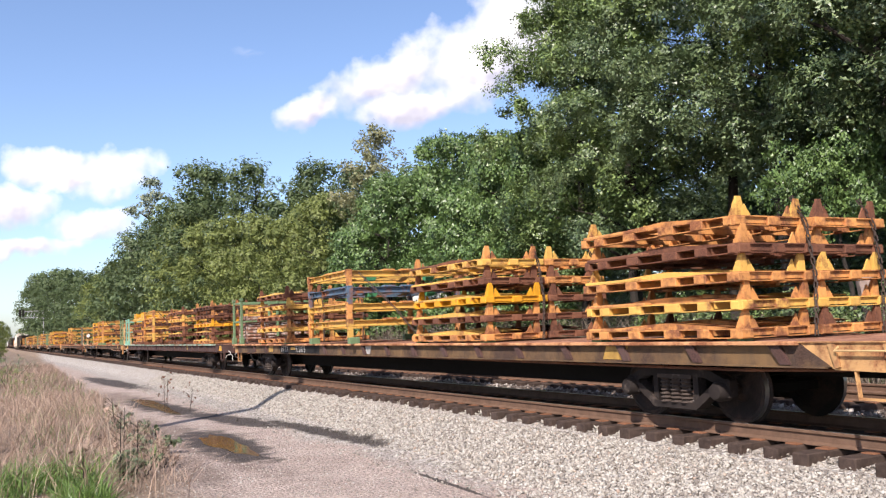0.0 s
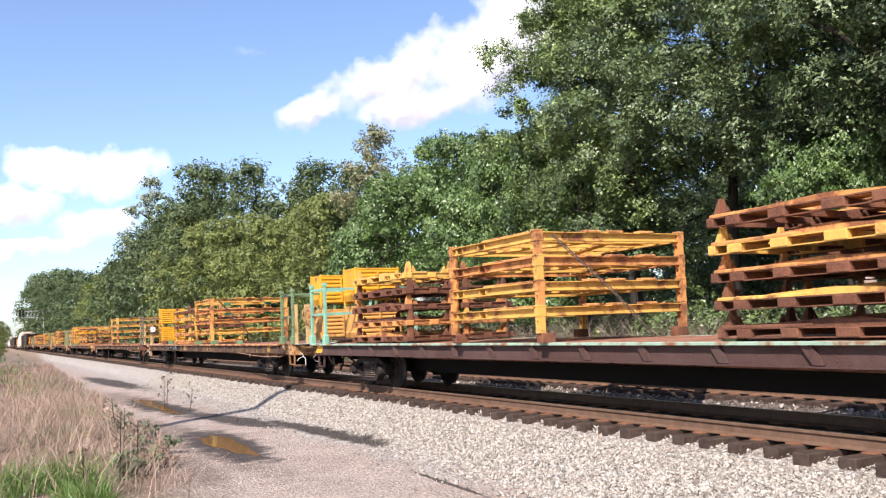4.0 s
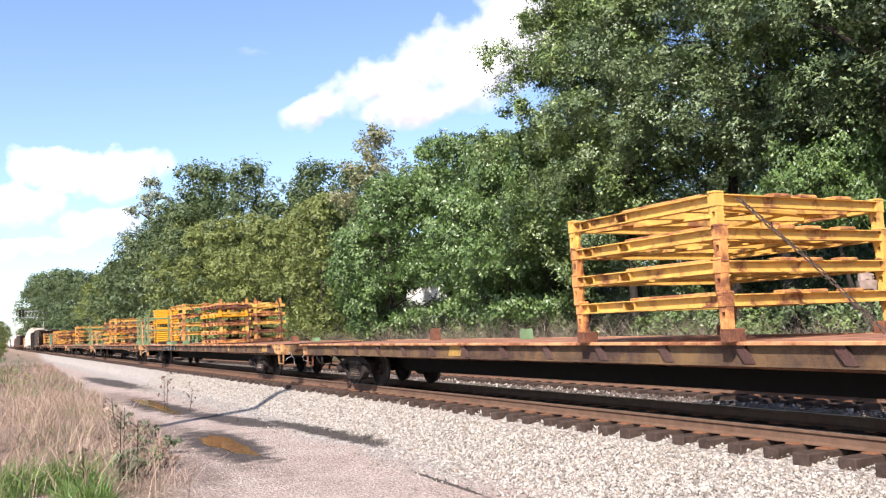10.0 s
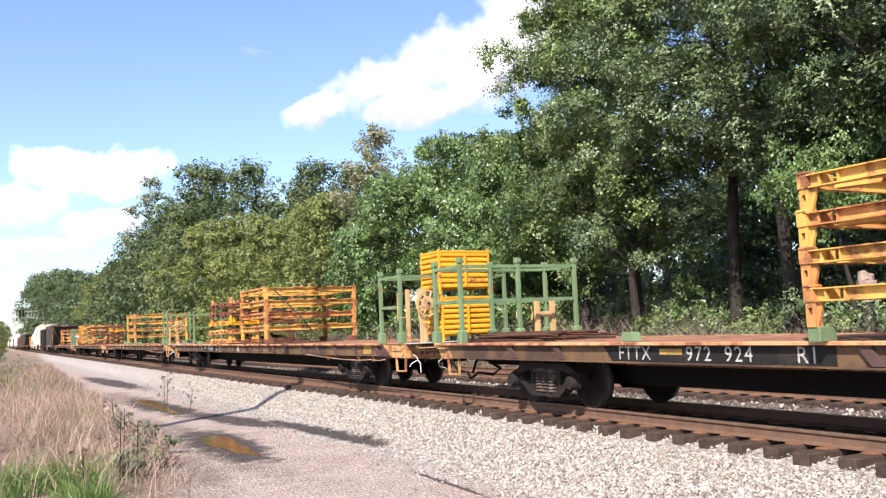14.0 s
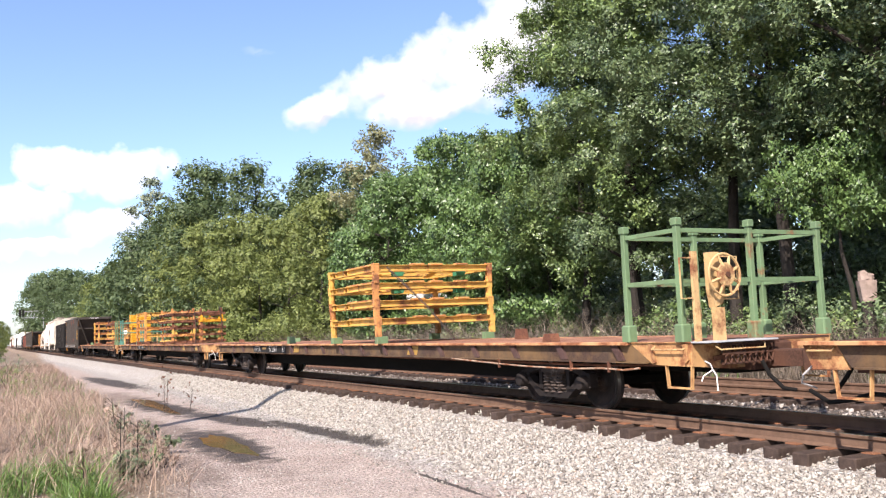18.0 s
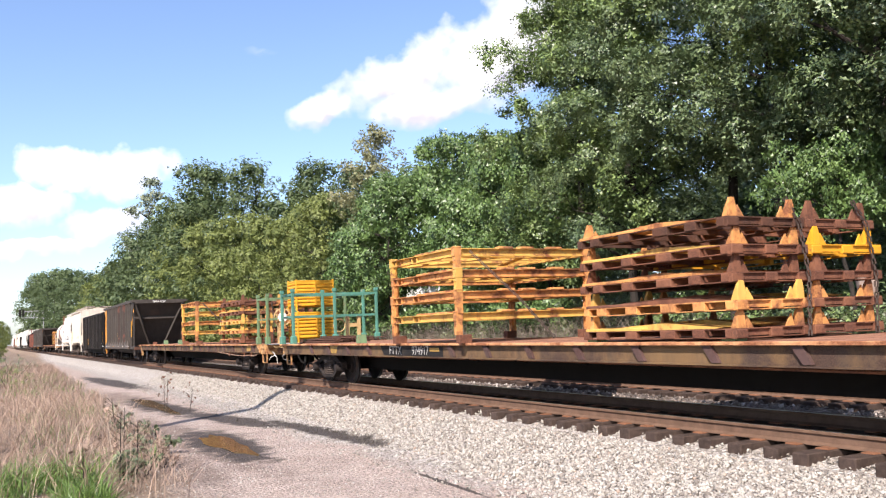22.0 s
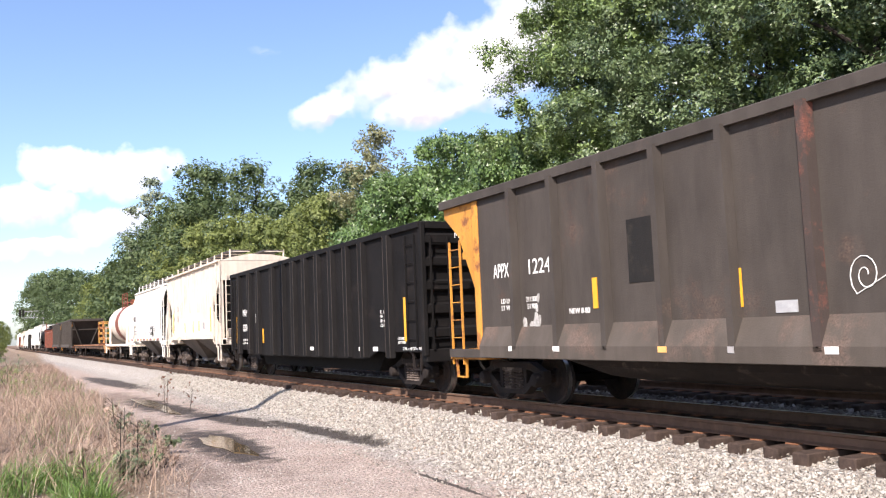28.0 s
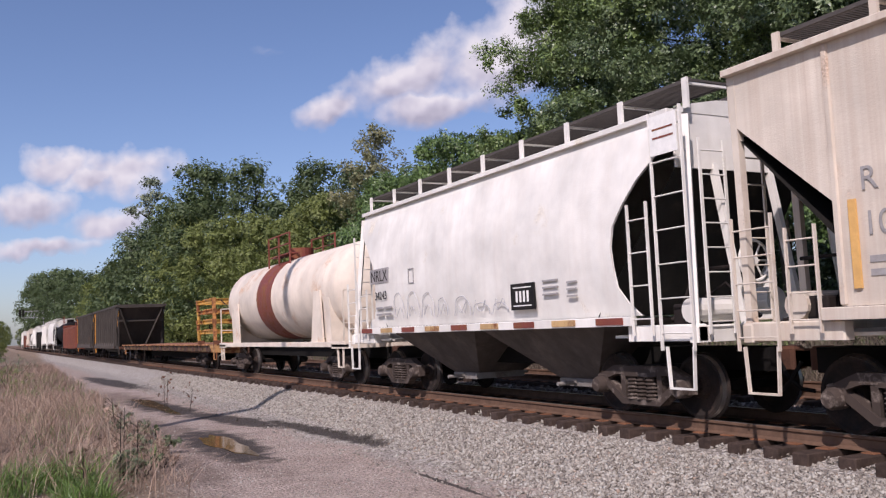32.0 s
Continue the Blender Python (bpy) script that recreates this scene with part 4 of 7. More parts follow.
low_bush("low dull green weed clump at the road edge", -17.1, 2.75, 0.42, mat_leaf_d, 31)
low_bush("low brownish weed clump at the road edge", -15.2, 2.55, 0.36, mat_dry, 32)
low_bush("brown dried shrub at the edge of the gravel", -16.2, 2.45, 0.40, mat_dry, 36)
low_bush("dull brown weed clump beside the road", -18.6, 2.75, 0.45, mat_dry, 37)
low_bush("dull green weed clump in dry grass", -14.2, 2.0, 0.4, mat_leaf_d, 38)
low_bush("low green weed clump in dry grass", -20.5, 2.9, 0.5, mat_leaf_d, 33)
low_bush("green roadside shrub beyond the dry grass", -62.0, 1.5, 1.3, mat_leaf_d, 34)
low_bush("green roadside shrub beyond the dry grass", -48.0, 0.9, 1.0, mat_leaf_b, 35)
small_weed("leafless reddish weed standing beside the road", -28.2, 4.95, 1.25, 1)
small_weed("small reddish weed on the gravel", -26.0, 5.2, 0.75, 2)
for _x, _y, _h in STALKS:
    small_weed("tall pale dead stalk standing in the dry grass", _x, _y, _h, int(-_x * 10), mat_dry)
small_weed("tall dry weed at the roadside", -26.0, 4.5, 1.0, 3)


# ---- behind the wood, and beside the road ----
def stump():
    # Added in place of a pale barkless patch on a standing trunk.
    ob = thing("tree_stump", "stump with a pale top, standing in for a trunk's bare patch", "tree stump", at=(-13.95, 19.0, ground_z(-13.95, 19.0)))
    part("trunk", G().rod((0, 0, -0.2), (0.03, 0, 2.1), 0.20, 10, 0.16), mat_bark, ob, "", None, True)
    g = G().rod((0.03, 0, 2.1), (0.0, 0.02, 2.62), 0.19, 10, 0.24).rod((0.0, 0.02, 2.62), (-0.08, 0.0, 2.86), 0.20, 8, 0.08).rod((0.05, 0.02, 2.60), (0.16, 0.0, 2.78), 0.12, 7, 0.05)
    g.v = [(x + 0.07 * noise.noise((x * 7, y * 7, z * 4)), y + 0.05 * noise.noise((z * 5, x * 7, 2)), z) for x, y, z in g.v]
    part("bare_wood", g, mat_deadwood, ob, "pale splintered wood", None, True)


stump()


def house():
    ob = thing("house", "white-sided house mostly hidden behind the trees", "house", at=(-49, 29.5, -0.3))
    w = part("wall", G().prism([(-4, 0), (4, 0), (4, 5.4), (0, 7.6), (-4, 5.4)], "x", -5, 5), mat_wall, ob)
    for s in (-1, 1):
        part("roof", G().prism([(s * 4.5, 5.16), (s * 4.5, 5.34), (0, 7.85), (0, 7.67)], "x", -5.4, 5.4), mat_roof, ob)
    for k, x in enumerate((-3, 0.2, 3.2)):
        win = part("window", G().box(x - 0.55, x + 0.55, -4.05, -3.99, 1.0, 2.3), mat_wall, ob)
        part("pane", G().box(x - 0.47, x + 0.47, -4.07, -4.045, 1.08, 2.22), mat_black_panel, win)


house()


def utility_pole():
    ob = thing("utility_pole", "tall weathered wooden utility pole beside the road", "utility pole", at=(-18.3, -1.05, -0.7))
    part("pole", G().rod((0, 0, -0.3), (0.1, 0, 21.0), 0.24, 12, 0.17), mat_pole, ob)
    part("crossarm", G().beam((-1.1, 0, 20.3), (1.3, 0, 20.3), 0.1, 0.12), mat_pole, ob)
    for x in (-1.1, -0.5, 0.5, 1.1):
        part("insulator", G().rod((x + 0.1, 0, 20.36), (x + 0.1, 0, 20.52), 0.04, 8, 0.03), mat_hose, ob)


utility_pole()


def signal_gantry():
    ob = thing("signal_gantry", "grey cantilever signal gantry over the tracks far off", "railway signal", at=(-232, TRACK_Y, -0.3))
    part("mast", G().rod((0, 2.4, 0), (0, 2.4, 9.8), 0.13, 10), mat_signal, ob)
    for z in (8.0, 9.6):
        for x in (-0.4, 0.4):
            part("chord", G().beam((x, -2.4, z), (x, 2.5, z), 0.13, 0.13), mat_signal, ob)
    for k in range(6):
        y = -2.4 + 0.8 * k
        for x in (-0.4, 0.4):
            part("brace", G().beam((x, y, 8.0), (x, y + 0.8, 9.6), 0.08, 0.08), mat_signal, ob)
    for y in (-2.75, -2.1):
        part("signal_head", G().block(0.5, 0.75, y - 0.24, y + 0.24, 8.3, 10.0), mat_black_panel, ob)


signal_gantry()


# ---- clouds, far behind everything ----
def cloud_mat(seed, blobs, h, most):
    m = bpy.data.materials.new("sunlit_cloud")
    m.use_nodes = True
    n, lk = m.node_tree.nodes, m.node_tree.links
    n.remove(n["Principled BSDF"])
    tc = n.new("ShaderNodeTexCoord")
    co = tc.outputs["Object"]

    def mth(op, a, b=0.0):
        k = n.new("ShaderNodeMath")
        k.operation = op
        for i, val in enumerate((a, b)):
            if isinstance(val, (int, float)):
                k.inputs[i].default_value = val
            else:
                lk.new(val, k.inputs[i])
        return k.outputs[0]

    off = n.new("ShaderNodeVectorMath")
    off.inputs[1].default_value = (seed * 911.0, 0, seed * 77.0)
    lk.new(co, off.inputs[0])
    big = noise_tex(n, lk, off.outputs[0], 0.0075, 8.0, 0.52)
    # the puffs' rims are curled by a warp of their own
    curl = noise_tex(n, lk, off.outputs[0], 0.012, 3.0, 0.5)
    warp = n.new("ShaderNodeVectorMath")
    warp.operation = "MULTIPLY_ADD"
    warp.inputs[1].default_value = (70.0, 70.0, 0)
    lk.new(curl.outputs["Color"], warp.inputs[0])
    back = n.new("ShaderNodeVectorMath")
    back.inputs[1].default_value = (-35.0, -35.0, 0)
    lk.new(co, back.inputs[0])
    lk.new(back.outputs[0], warp.inputs[2])
    field = rise = None
    for x, y, rx, ry, turn in blobs:
        mp = n.new("ShaderNodeMapping")
        mp.vector_type = "TEXTURE"
        mp.inputs["Location"].default_value = (x, y, 0)
        mp.inputs["Rotation"].default_value = (0, 0, radians(turn))
        mp.inputs["Scale"].default_value = (rx, ry, 1e6)
        lk.new(warp.outputs[0], mp.inputs["Vector"])
        ln = n.new("ShaderNodeVectorMath")
        ln.operation = "LENGTH"
        lk.new(mp.outputs[0], ln.inputs[0])
        d = mth("SUBTRACT", 1.0, ln.outputs["Value"])
        sp = n.new("ShaderNodeSeparateXYZ")
        lk.new(mp.outputs[0], sp.inputs[0])
        if field is None:
            field, rise = d, sp.outputs[1]
            continue
        over = mth("MINIMUM", mth("MAXIMUM", mth("ADD", mth("MULTIPLY", mth("SUBTRACT", d, field), 2.5), 0.5), 0.0), 1.0)
        rise = mth("ADD", rise, mth("MULTIPLY", over, mth("SUBTRACT", sp.outputs[1], rise)))
        field = mth("MAXIMUM", field, d)
    dens = mth("ADD", field, mth("MULTIPLY", mth("SUBTRACT", big.outputs[0], 0.5), 1.5))
    al = ramp(n, [(0.0, (0, 0, 0)), (0.22, (0.42 * most,) * 3), (0.55, (0.96 * most,) * 3), (0.8, (most,) * 3)])
    lk.new(dens, al.inputs[0])
    sep = n.new("ShaderNodeSeparateXYZ")
    lk.new(co, sep.inputs[0])
    tone = ramp(n, [(0.28, (0.54, 0.54, 0.63)), (0.46, (0.76, 0.76, 0.83)), (0.66, (1.0, 1.0, 1.0))])
    # sunlight is painted into the puffs' glow: bright up and aside, grey below
    aside = n.new("ShaderNodeVectorMath")
    aside.inputs[1].default_value = (-14.0, 26.0, 0)
    lk.new(off.outputs[0], aside.inputs[0])
    behind = noise_tex(n, lk, aside.outputs[0], 0.0075, 3.0, 0.45)
    front = noise_tex(n, lk, off.outputs[0], 0.0075, 3.0, 0.45)
    relief = mth("MULTIPLY", mth("SUBTRACT", front.outputs[0], behind.outputs[0]), 1.3)
    thick = mth("MULTIPLY", dens, -0.12)
    lk.new(mth("ADD", mth("ADD", relief, thick), mth("ADD", mth("MULTIPLY", sep.outputs[1], 0.45 / h), mth("ADD", mth("MULTIPLY", rise, 0.20), 0.58))), tone.inputs[0])
    em = n.new("ShaderNodeEmission")
    lk.new(tone.outputs[0], em.inputs["Color"])
    em.inputs["Strength"].default_value = 0.92
    tp = n.new("ShaderNodeBsdfTransparent")
    ms = n.new("ShaderNodeMixShader")
    lk.new(al.outputs[0], ms.inputs[0])
    lk.new(tp.outputs[0], ms.inputs[1])
    lk.new(em.outputs[0], ms.inputs[2])
    lk.new(ms.outputs[0], n["Material Output"].inputs["Surface"])
    return m


CLOUDS = []


def cloud(px, py, w, h, seed, blobs, label, most=1.0):
    """A bank of cloud that far off, at (px, py) of the view's plane in metres at 2400 m."""
    ob = new("cloud", G().add([(-w / 2, -h / 2, 0), (w / 2, -h / 2, 0), (w / 2, h / 2, 0), (-w / 2, h / 2, 0)], [(0, 1, 2, 3)]).mesh("cloud"))
    ob.data.materials.append(cloud_mat(seed, blobs, h, most))
    tagged(ob, label, "cloud", kind="structure")
    m0 = VIEW @ Matrix.Translation((px, py, -2400.0))
    m1 = VIEW @ Matrix.Translation((px + 54.0, py + 2.0, -2400.0))
    CLOUDS.append((ob, m0, m1))


# 2400 m away, one unit of the view's plane is 1533 to 2400
cloud(-90, 490, 1100, 560, 1.0, [(-50, -12, 305, 92, 20), (150, 30, 235, 138, 20), (250, 80, 215, 148, 24), (-265, -95, 135, 46, 16), (10, -95, 235, 58, 6), (300, 95, 250, 130, 24)], "bright white cumulus cloud above the trees")
cloud(-1000, 120, 900, 620, 2.3, [(72, 94, 170, 74, 12), (-115, 104, 125, 54, -4), (-30, 74, 130, 40, 8), (-192, -8, 140, 74, 2), (15, -54, 130, 54, 6), (-160, -118, 190, 34, 3)], "white cumulus bank low over the horizon")
cloud(-540, 545, 220, 110, 4.1, [(0, 0, 52, 16, 0)], "small wisp of cloud", 0.10)


# ---- rolling stock: shared parts ----
def own_mesh(me):
    c = me.copy()
    c.materials.clear()
    return c


PAINTED = {}


def in_colour(me, mat):
    """The same mesh once for each paint, shared by all that wear it."""
    key = (me.name, mat.name)
    if key not in PAINTED:
        PAINTED[key] = own_mesh(me)
        PAINTED[key].materials.append(mat)
    return PAINTED[key]


def truck_meshes():
    side = G()
    # cast side frame: arched top member, sloping lower member, columns and journal ends
    side.prism([(-0.98, 0.58), (-0.60, 0.74), (0.60, 0.74), (0.98, 0.58), (0.98, 0.47), (0.56, 0.61), (-0.56, 0.61), (-0.98, 0.47)], "y", -0.09, 0.07)
    side.prism([(-0.84, 0.47), (-0.42, 0.17), (0.42, 0.17), (0.84, 0.47), (0.70, 0.50), (0.36, 0.26), (-0.36, 0.26), (-0.70, 0.50)], "y", -0.11, 0.07)
    for s in (-1, 1):
        side.box(s * 0.40 - 0.05, s * 0.40 + 0.05, -0.08, 0.07, 0.22, 0.64)
        side.block(s * 0.89 - 0.13, s * 0.89 + 0.13, -0.10, 0.08, 0.36, 0.60, 0.02)
    spring = G()
    for x in (-0.2, 0.0, 0.2):
        coil = []
        for k in range(6):
            coil += [(0.095, 0.255 + k * 0.055), (0.060, 0.2825 + k * 0.055)]
        spring.lathe(coil + [(0.095, 0.585)], "z", 10, (x, -0.055, 0))
    spring.box(-0.34, 0.34, -0.10, 0.06, 0.585, 0.64)
    box_ = G().lathe([(0.0, -0.24), (0.10, -0.23), (0.13, -0.18), (0.13, 0.0)], "y", 12, (0, 0, 0.44))
    bolster = G().block(-0.22, 0.22, -1.05, 1.05, 0.42, 0.74, 0.03)
    bolster.box(-1.1, -0.9, -0.5, 0.5, 0.38, 0.5).box(0.9, 1.1, -0.5, 0.5, 0.38, 0.5)
    wheel = G()
    for s in (-1, 1):
        # flange inside, tread, dished plate, hub
        wheel.lathe([(0.08, s * 0.60), (0.16, s * 0.66), (0.37, s * 0.69), (0.37, s * 0.665), (0.462, s * 0.665), (0.482, s * 0.675), (0.470, s * 0.70), (0.452, s * 0.715), (0.447, s * 0.79), (0.40, s * 0.80), (0.375, s * 0.775), (0.18, s * 0.74), (0.15, s * 0.80), (0.08, s * 0.80)], "y", 28)
    wheel.rod((0, -1.0, 0), (0, 1.0, 0), 0.08, 10)
    tread = G()
    for s in (-1, 1):
        tread.lathe([(0.449, s * 0.722), (0.4485, s * 0.785)], "y", 28)
    return {"side_frame": side.mesh("side_frame"), "spring_nest": spring.mesh("spring_nest"), "bearing_cap": box_.mesh("bearing_cap", True),
            "bolster": bolster.mesh("bolster"), "wheelset": wheel.mesh("wheelset", True), "wheel_tread": tread.mesh("wheel_tread", True)}


TRUCK = truck_meshes()


def polish_treads(me):
    me.materials.append(mat_wheel)
    me.materials.append(mat_tread)
    for f in me.polygons:
        r = math.hypot(f.center.x, f.center.z)
        if r > 0.44 and 0.735 < abs(f.center.y) < 0.775:
            f.material_index = 1


polish_treads(TRUCK["wheelset"])


def truck(car, x, steel=None):
    steel = steel or mat_truck
    t = part("truck", TRUCK["bolster"], mat_under, car, "cast steel freight truck", pose(x, 0, 0))
    for s in (-1, 1):
        m = Matrix.Translation((0, s * 1.0, 0)) @ Matrix.Diagonal((1, -s, 1, 1))
        part("side_frame", in_colour(TRUCK["side_frame"], steel), None, t, "", m)
        part("spring_nest", in_colour(TRUCK["spring_nest"], mat_truck_dusty), None, t, "", m)
        for a in (-0.89, 0.89):
            part("bearing_cap", in_colour(TRUCK["bearing_cap"], steel), None, t, "", m @ Matrix.Translation((a, 0, 0)))
    for a in (-0.89, 0.89):
        w = part("wheelset", TRUCK["wheelset"], mat_wheel, t, "", (a, 0, 0.45))
        WHEELSETS.append((w, a, random.Random(len(WHEELSETS)).uniform(0, 360)))
    return t


def coupler(car, x, s, reach=0.45):
    """Coupler, air hose and uncoupling rod at one end; s is +1 at the front."""
    g = G().block(min(x, x + s * reach), max(x, x + s * reach), -0.10, 0.10, 0.72, 0.95, 0.02).block(min(x + s * (reach - 0.05), x + s * (reach + 0.21)), max(x + s * (reach - 0.05), x + s * (reach + 0.21)), -0.16, 0.14, 0.68, 0.99, 0.04)
    part("coupler", g, mat_rust_dark, car)
    part("air_hose", G().path([(x + s * 0.1, -0.35, 0.80), (x + s * 0.22, -0.37, 0.62), (x + s * 0.40, -0.33, 0.45), (x + s * 0.55, -0.25, 0.42)], 0.028, 7), mat_under, car, "", None, True)


STIRRUP = {}


def stirrup(car, x, y, mat, w=0.34, top=0.85, low=0.47):
    key = (round(w, 2), round(top, 2), round(low, 2))
    if key not in STIRRUP:
        STIRRUP[key] = G().beam((-w / 2, 0, top), (-w / 2 + 0.03, 0, low), 0.05, 0.02).beam((w / 2, 0, top), (w / 2 - 0.03, 0, low), 0.05, 0.02).beam((-w / 2 + 0.02, 0, low), (w / 2 - 0.02, 0, low), 0.05, 0.025).mesh("stirrup_step")
    part("stirrup_step", in_colour(STIRRUP[key], mat), None, car, "", (x, y, 0))


CAR_LEN = 27.9
DECK_Z = 1.105


def flatcar_meshes():
    L = CAR_LEN
    d = {}
    d["deck"] = G().box(-L + 1.25, -1.25, -1.34, 1.34, 0.98, 1.05)
    pw = (L - 2.4) / 62
    d["deck_plate"] = G().block(-pw + 0.012, -0.012, -1.355, 1.355, 1.05, DECK_Z - 0.004, 0.008)
    sill = G()
    # outer sill: web cut on the slant at both ends, flange below
    sill.prism([(-1.98, 1.08), (-1.56, 0.815), (-L + 0.64, 0.815), (-L + 0.46, 1.08)], "y", -1.385, -1.36)
    sill.box(-L + 0.7, -1.62, -1.43, -1.36, 0.80, 0.822)
    d["side_sill"] = sill
    d["deck_edge"] = G().block(-L + 0.02, -1.98, -1.475, -1.355, 1.062, DECK_Z, 0.008)
    # Slanting dark plates that stand in for the shadows on the sill web.
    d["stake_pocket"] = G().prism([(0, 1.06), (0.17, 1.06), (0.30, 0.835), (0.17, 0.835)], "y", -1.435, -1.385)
    end = G()
    end.box(-2.0, -0.76, -1.335, 1.335, 1.06, 1.088)
    end.block(-1.1, -0.62, -0.40, 0.40, 0.68, 1.055, 0.03)
    end.box(-0.9, -0.82, -1.3, 1.3, 0.80, 1.05)
    d["end_platform"] = end
    end = G()
    end.box(-L + 0.02, -L + 1.3, -1.335, 1.335, 1.06, 1.088)
    end.block(-L - 0.06, -L + 0.5, -0.40, 0.40, 0.68, 1.055, 0.03)
    end.box(-L + 0.06, -L + 0.14, -1.3, 1.3, 0.82, 1.05)
    d["rear_platform"] = end
    plate = G().prism([(-0.78, 1.09), (-1.99, 1.09), (-1.53, 0.785), (-0.80, 0.77)], "y", -1.375, -1.34)
    plate.prism([(-1.36, 1.086), (-0.42, 1.086), (-0.36, 0.72), (-0.75, 0.715), (-1.36, 0.775)], "x", -0.80, -0.765)
    plate.box(-1.99, -0.77, -1.40, -1.33, 1.088, 1.100)
    d["end_plate"] = plate
    d["end_bracket"] = G().prism([(-1.58, 1.075), (-1.50, 1.075), (-1.44, 0.82), (-1.50, 0.80)], "y", -1.41, -1.376).prism([(-0.90, 1.075), (-0.82, 1.075), (-0.80, 0.86), (-0.86, 0.80)], "y", -1.41, -1.376)
    plate = G().prism([(-L, 1.09), (-L + 0.47, 1.09), (-L + 0.60, 0.79), (-L + 0.13, 0.79)], "y", -1.372, -1.33)
    plate.box(-L, -L + 0.5, -1.395, -1.33, 1.062, 1.098)
    d["rear_plate"] = plate
    c = G()
    c.prism([(-1.0, 0.98), (-1.0, 0.62), (-3.3, 0.62), (-5.3, 0.38), (-L + 5.3, 0.38), (-L + 3.3, 0.62), (-L + 0.3, 0.62), (-L + 0.3, 0.98)], "y", -0.34, 0.34)
    x = -2.0
    while x > -L + 1.8:
        c.prism([(-1.33, 0.99), (1.33, 0.99), (1.33, 0.88), (0.34, 0.66), (-0.34, 0.66), (-1.33, 0.88)], "x", x - 0.02, x + 0.02)
        x -= 1.9
    d["centre_sill"] = c
    tank = G().lathe([(0.0, -0.62), (0.2, -0.6), (0.25, -0.52), (0.25, 0.52), (0.2, 0.6), (0.0, 0.62)], "x", 14, (-L / 2 - 1.5, 0.72, 0.62))
    d["air_reservoir"] = tank
    d["brake_pipe"] = G().path([(-1.0, -1.12, 0.78), (-3.0, -1.2, 0.74), (-8.0, -1.18, 0.76), (-L / 2, -0.6, 0.74), (-L + 3, -0.55, 0.72)], 0.022, 6)
    return {k: g.mesh(k) for k, g in d.items()}


FLAT = flatcar_meshes()


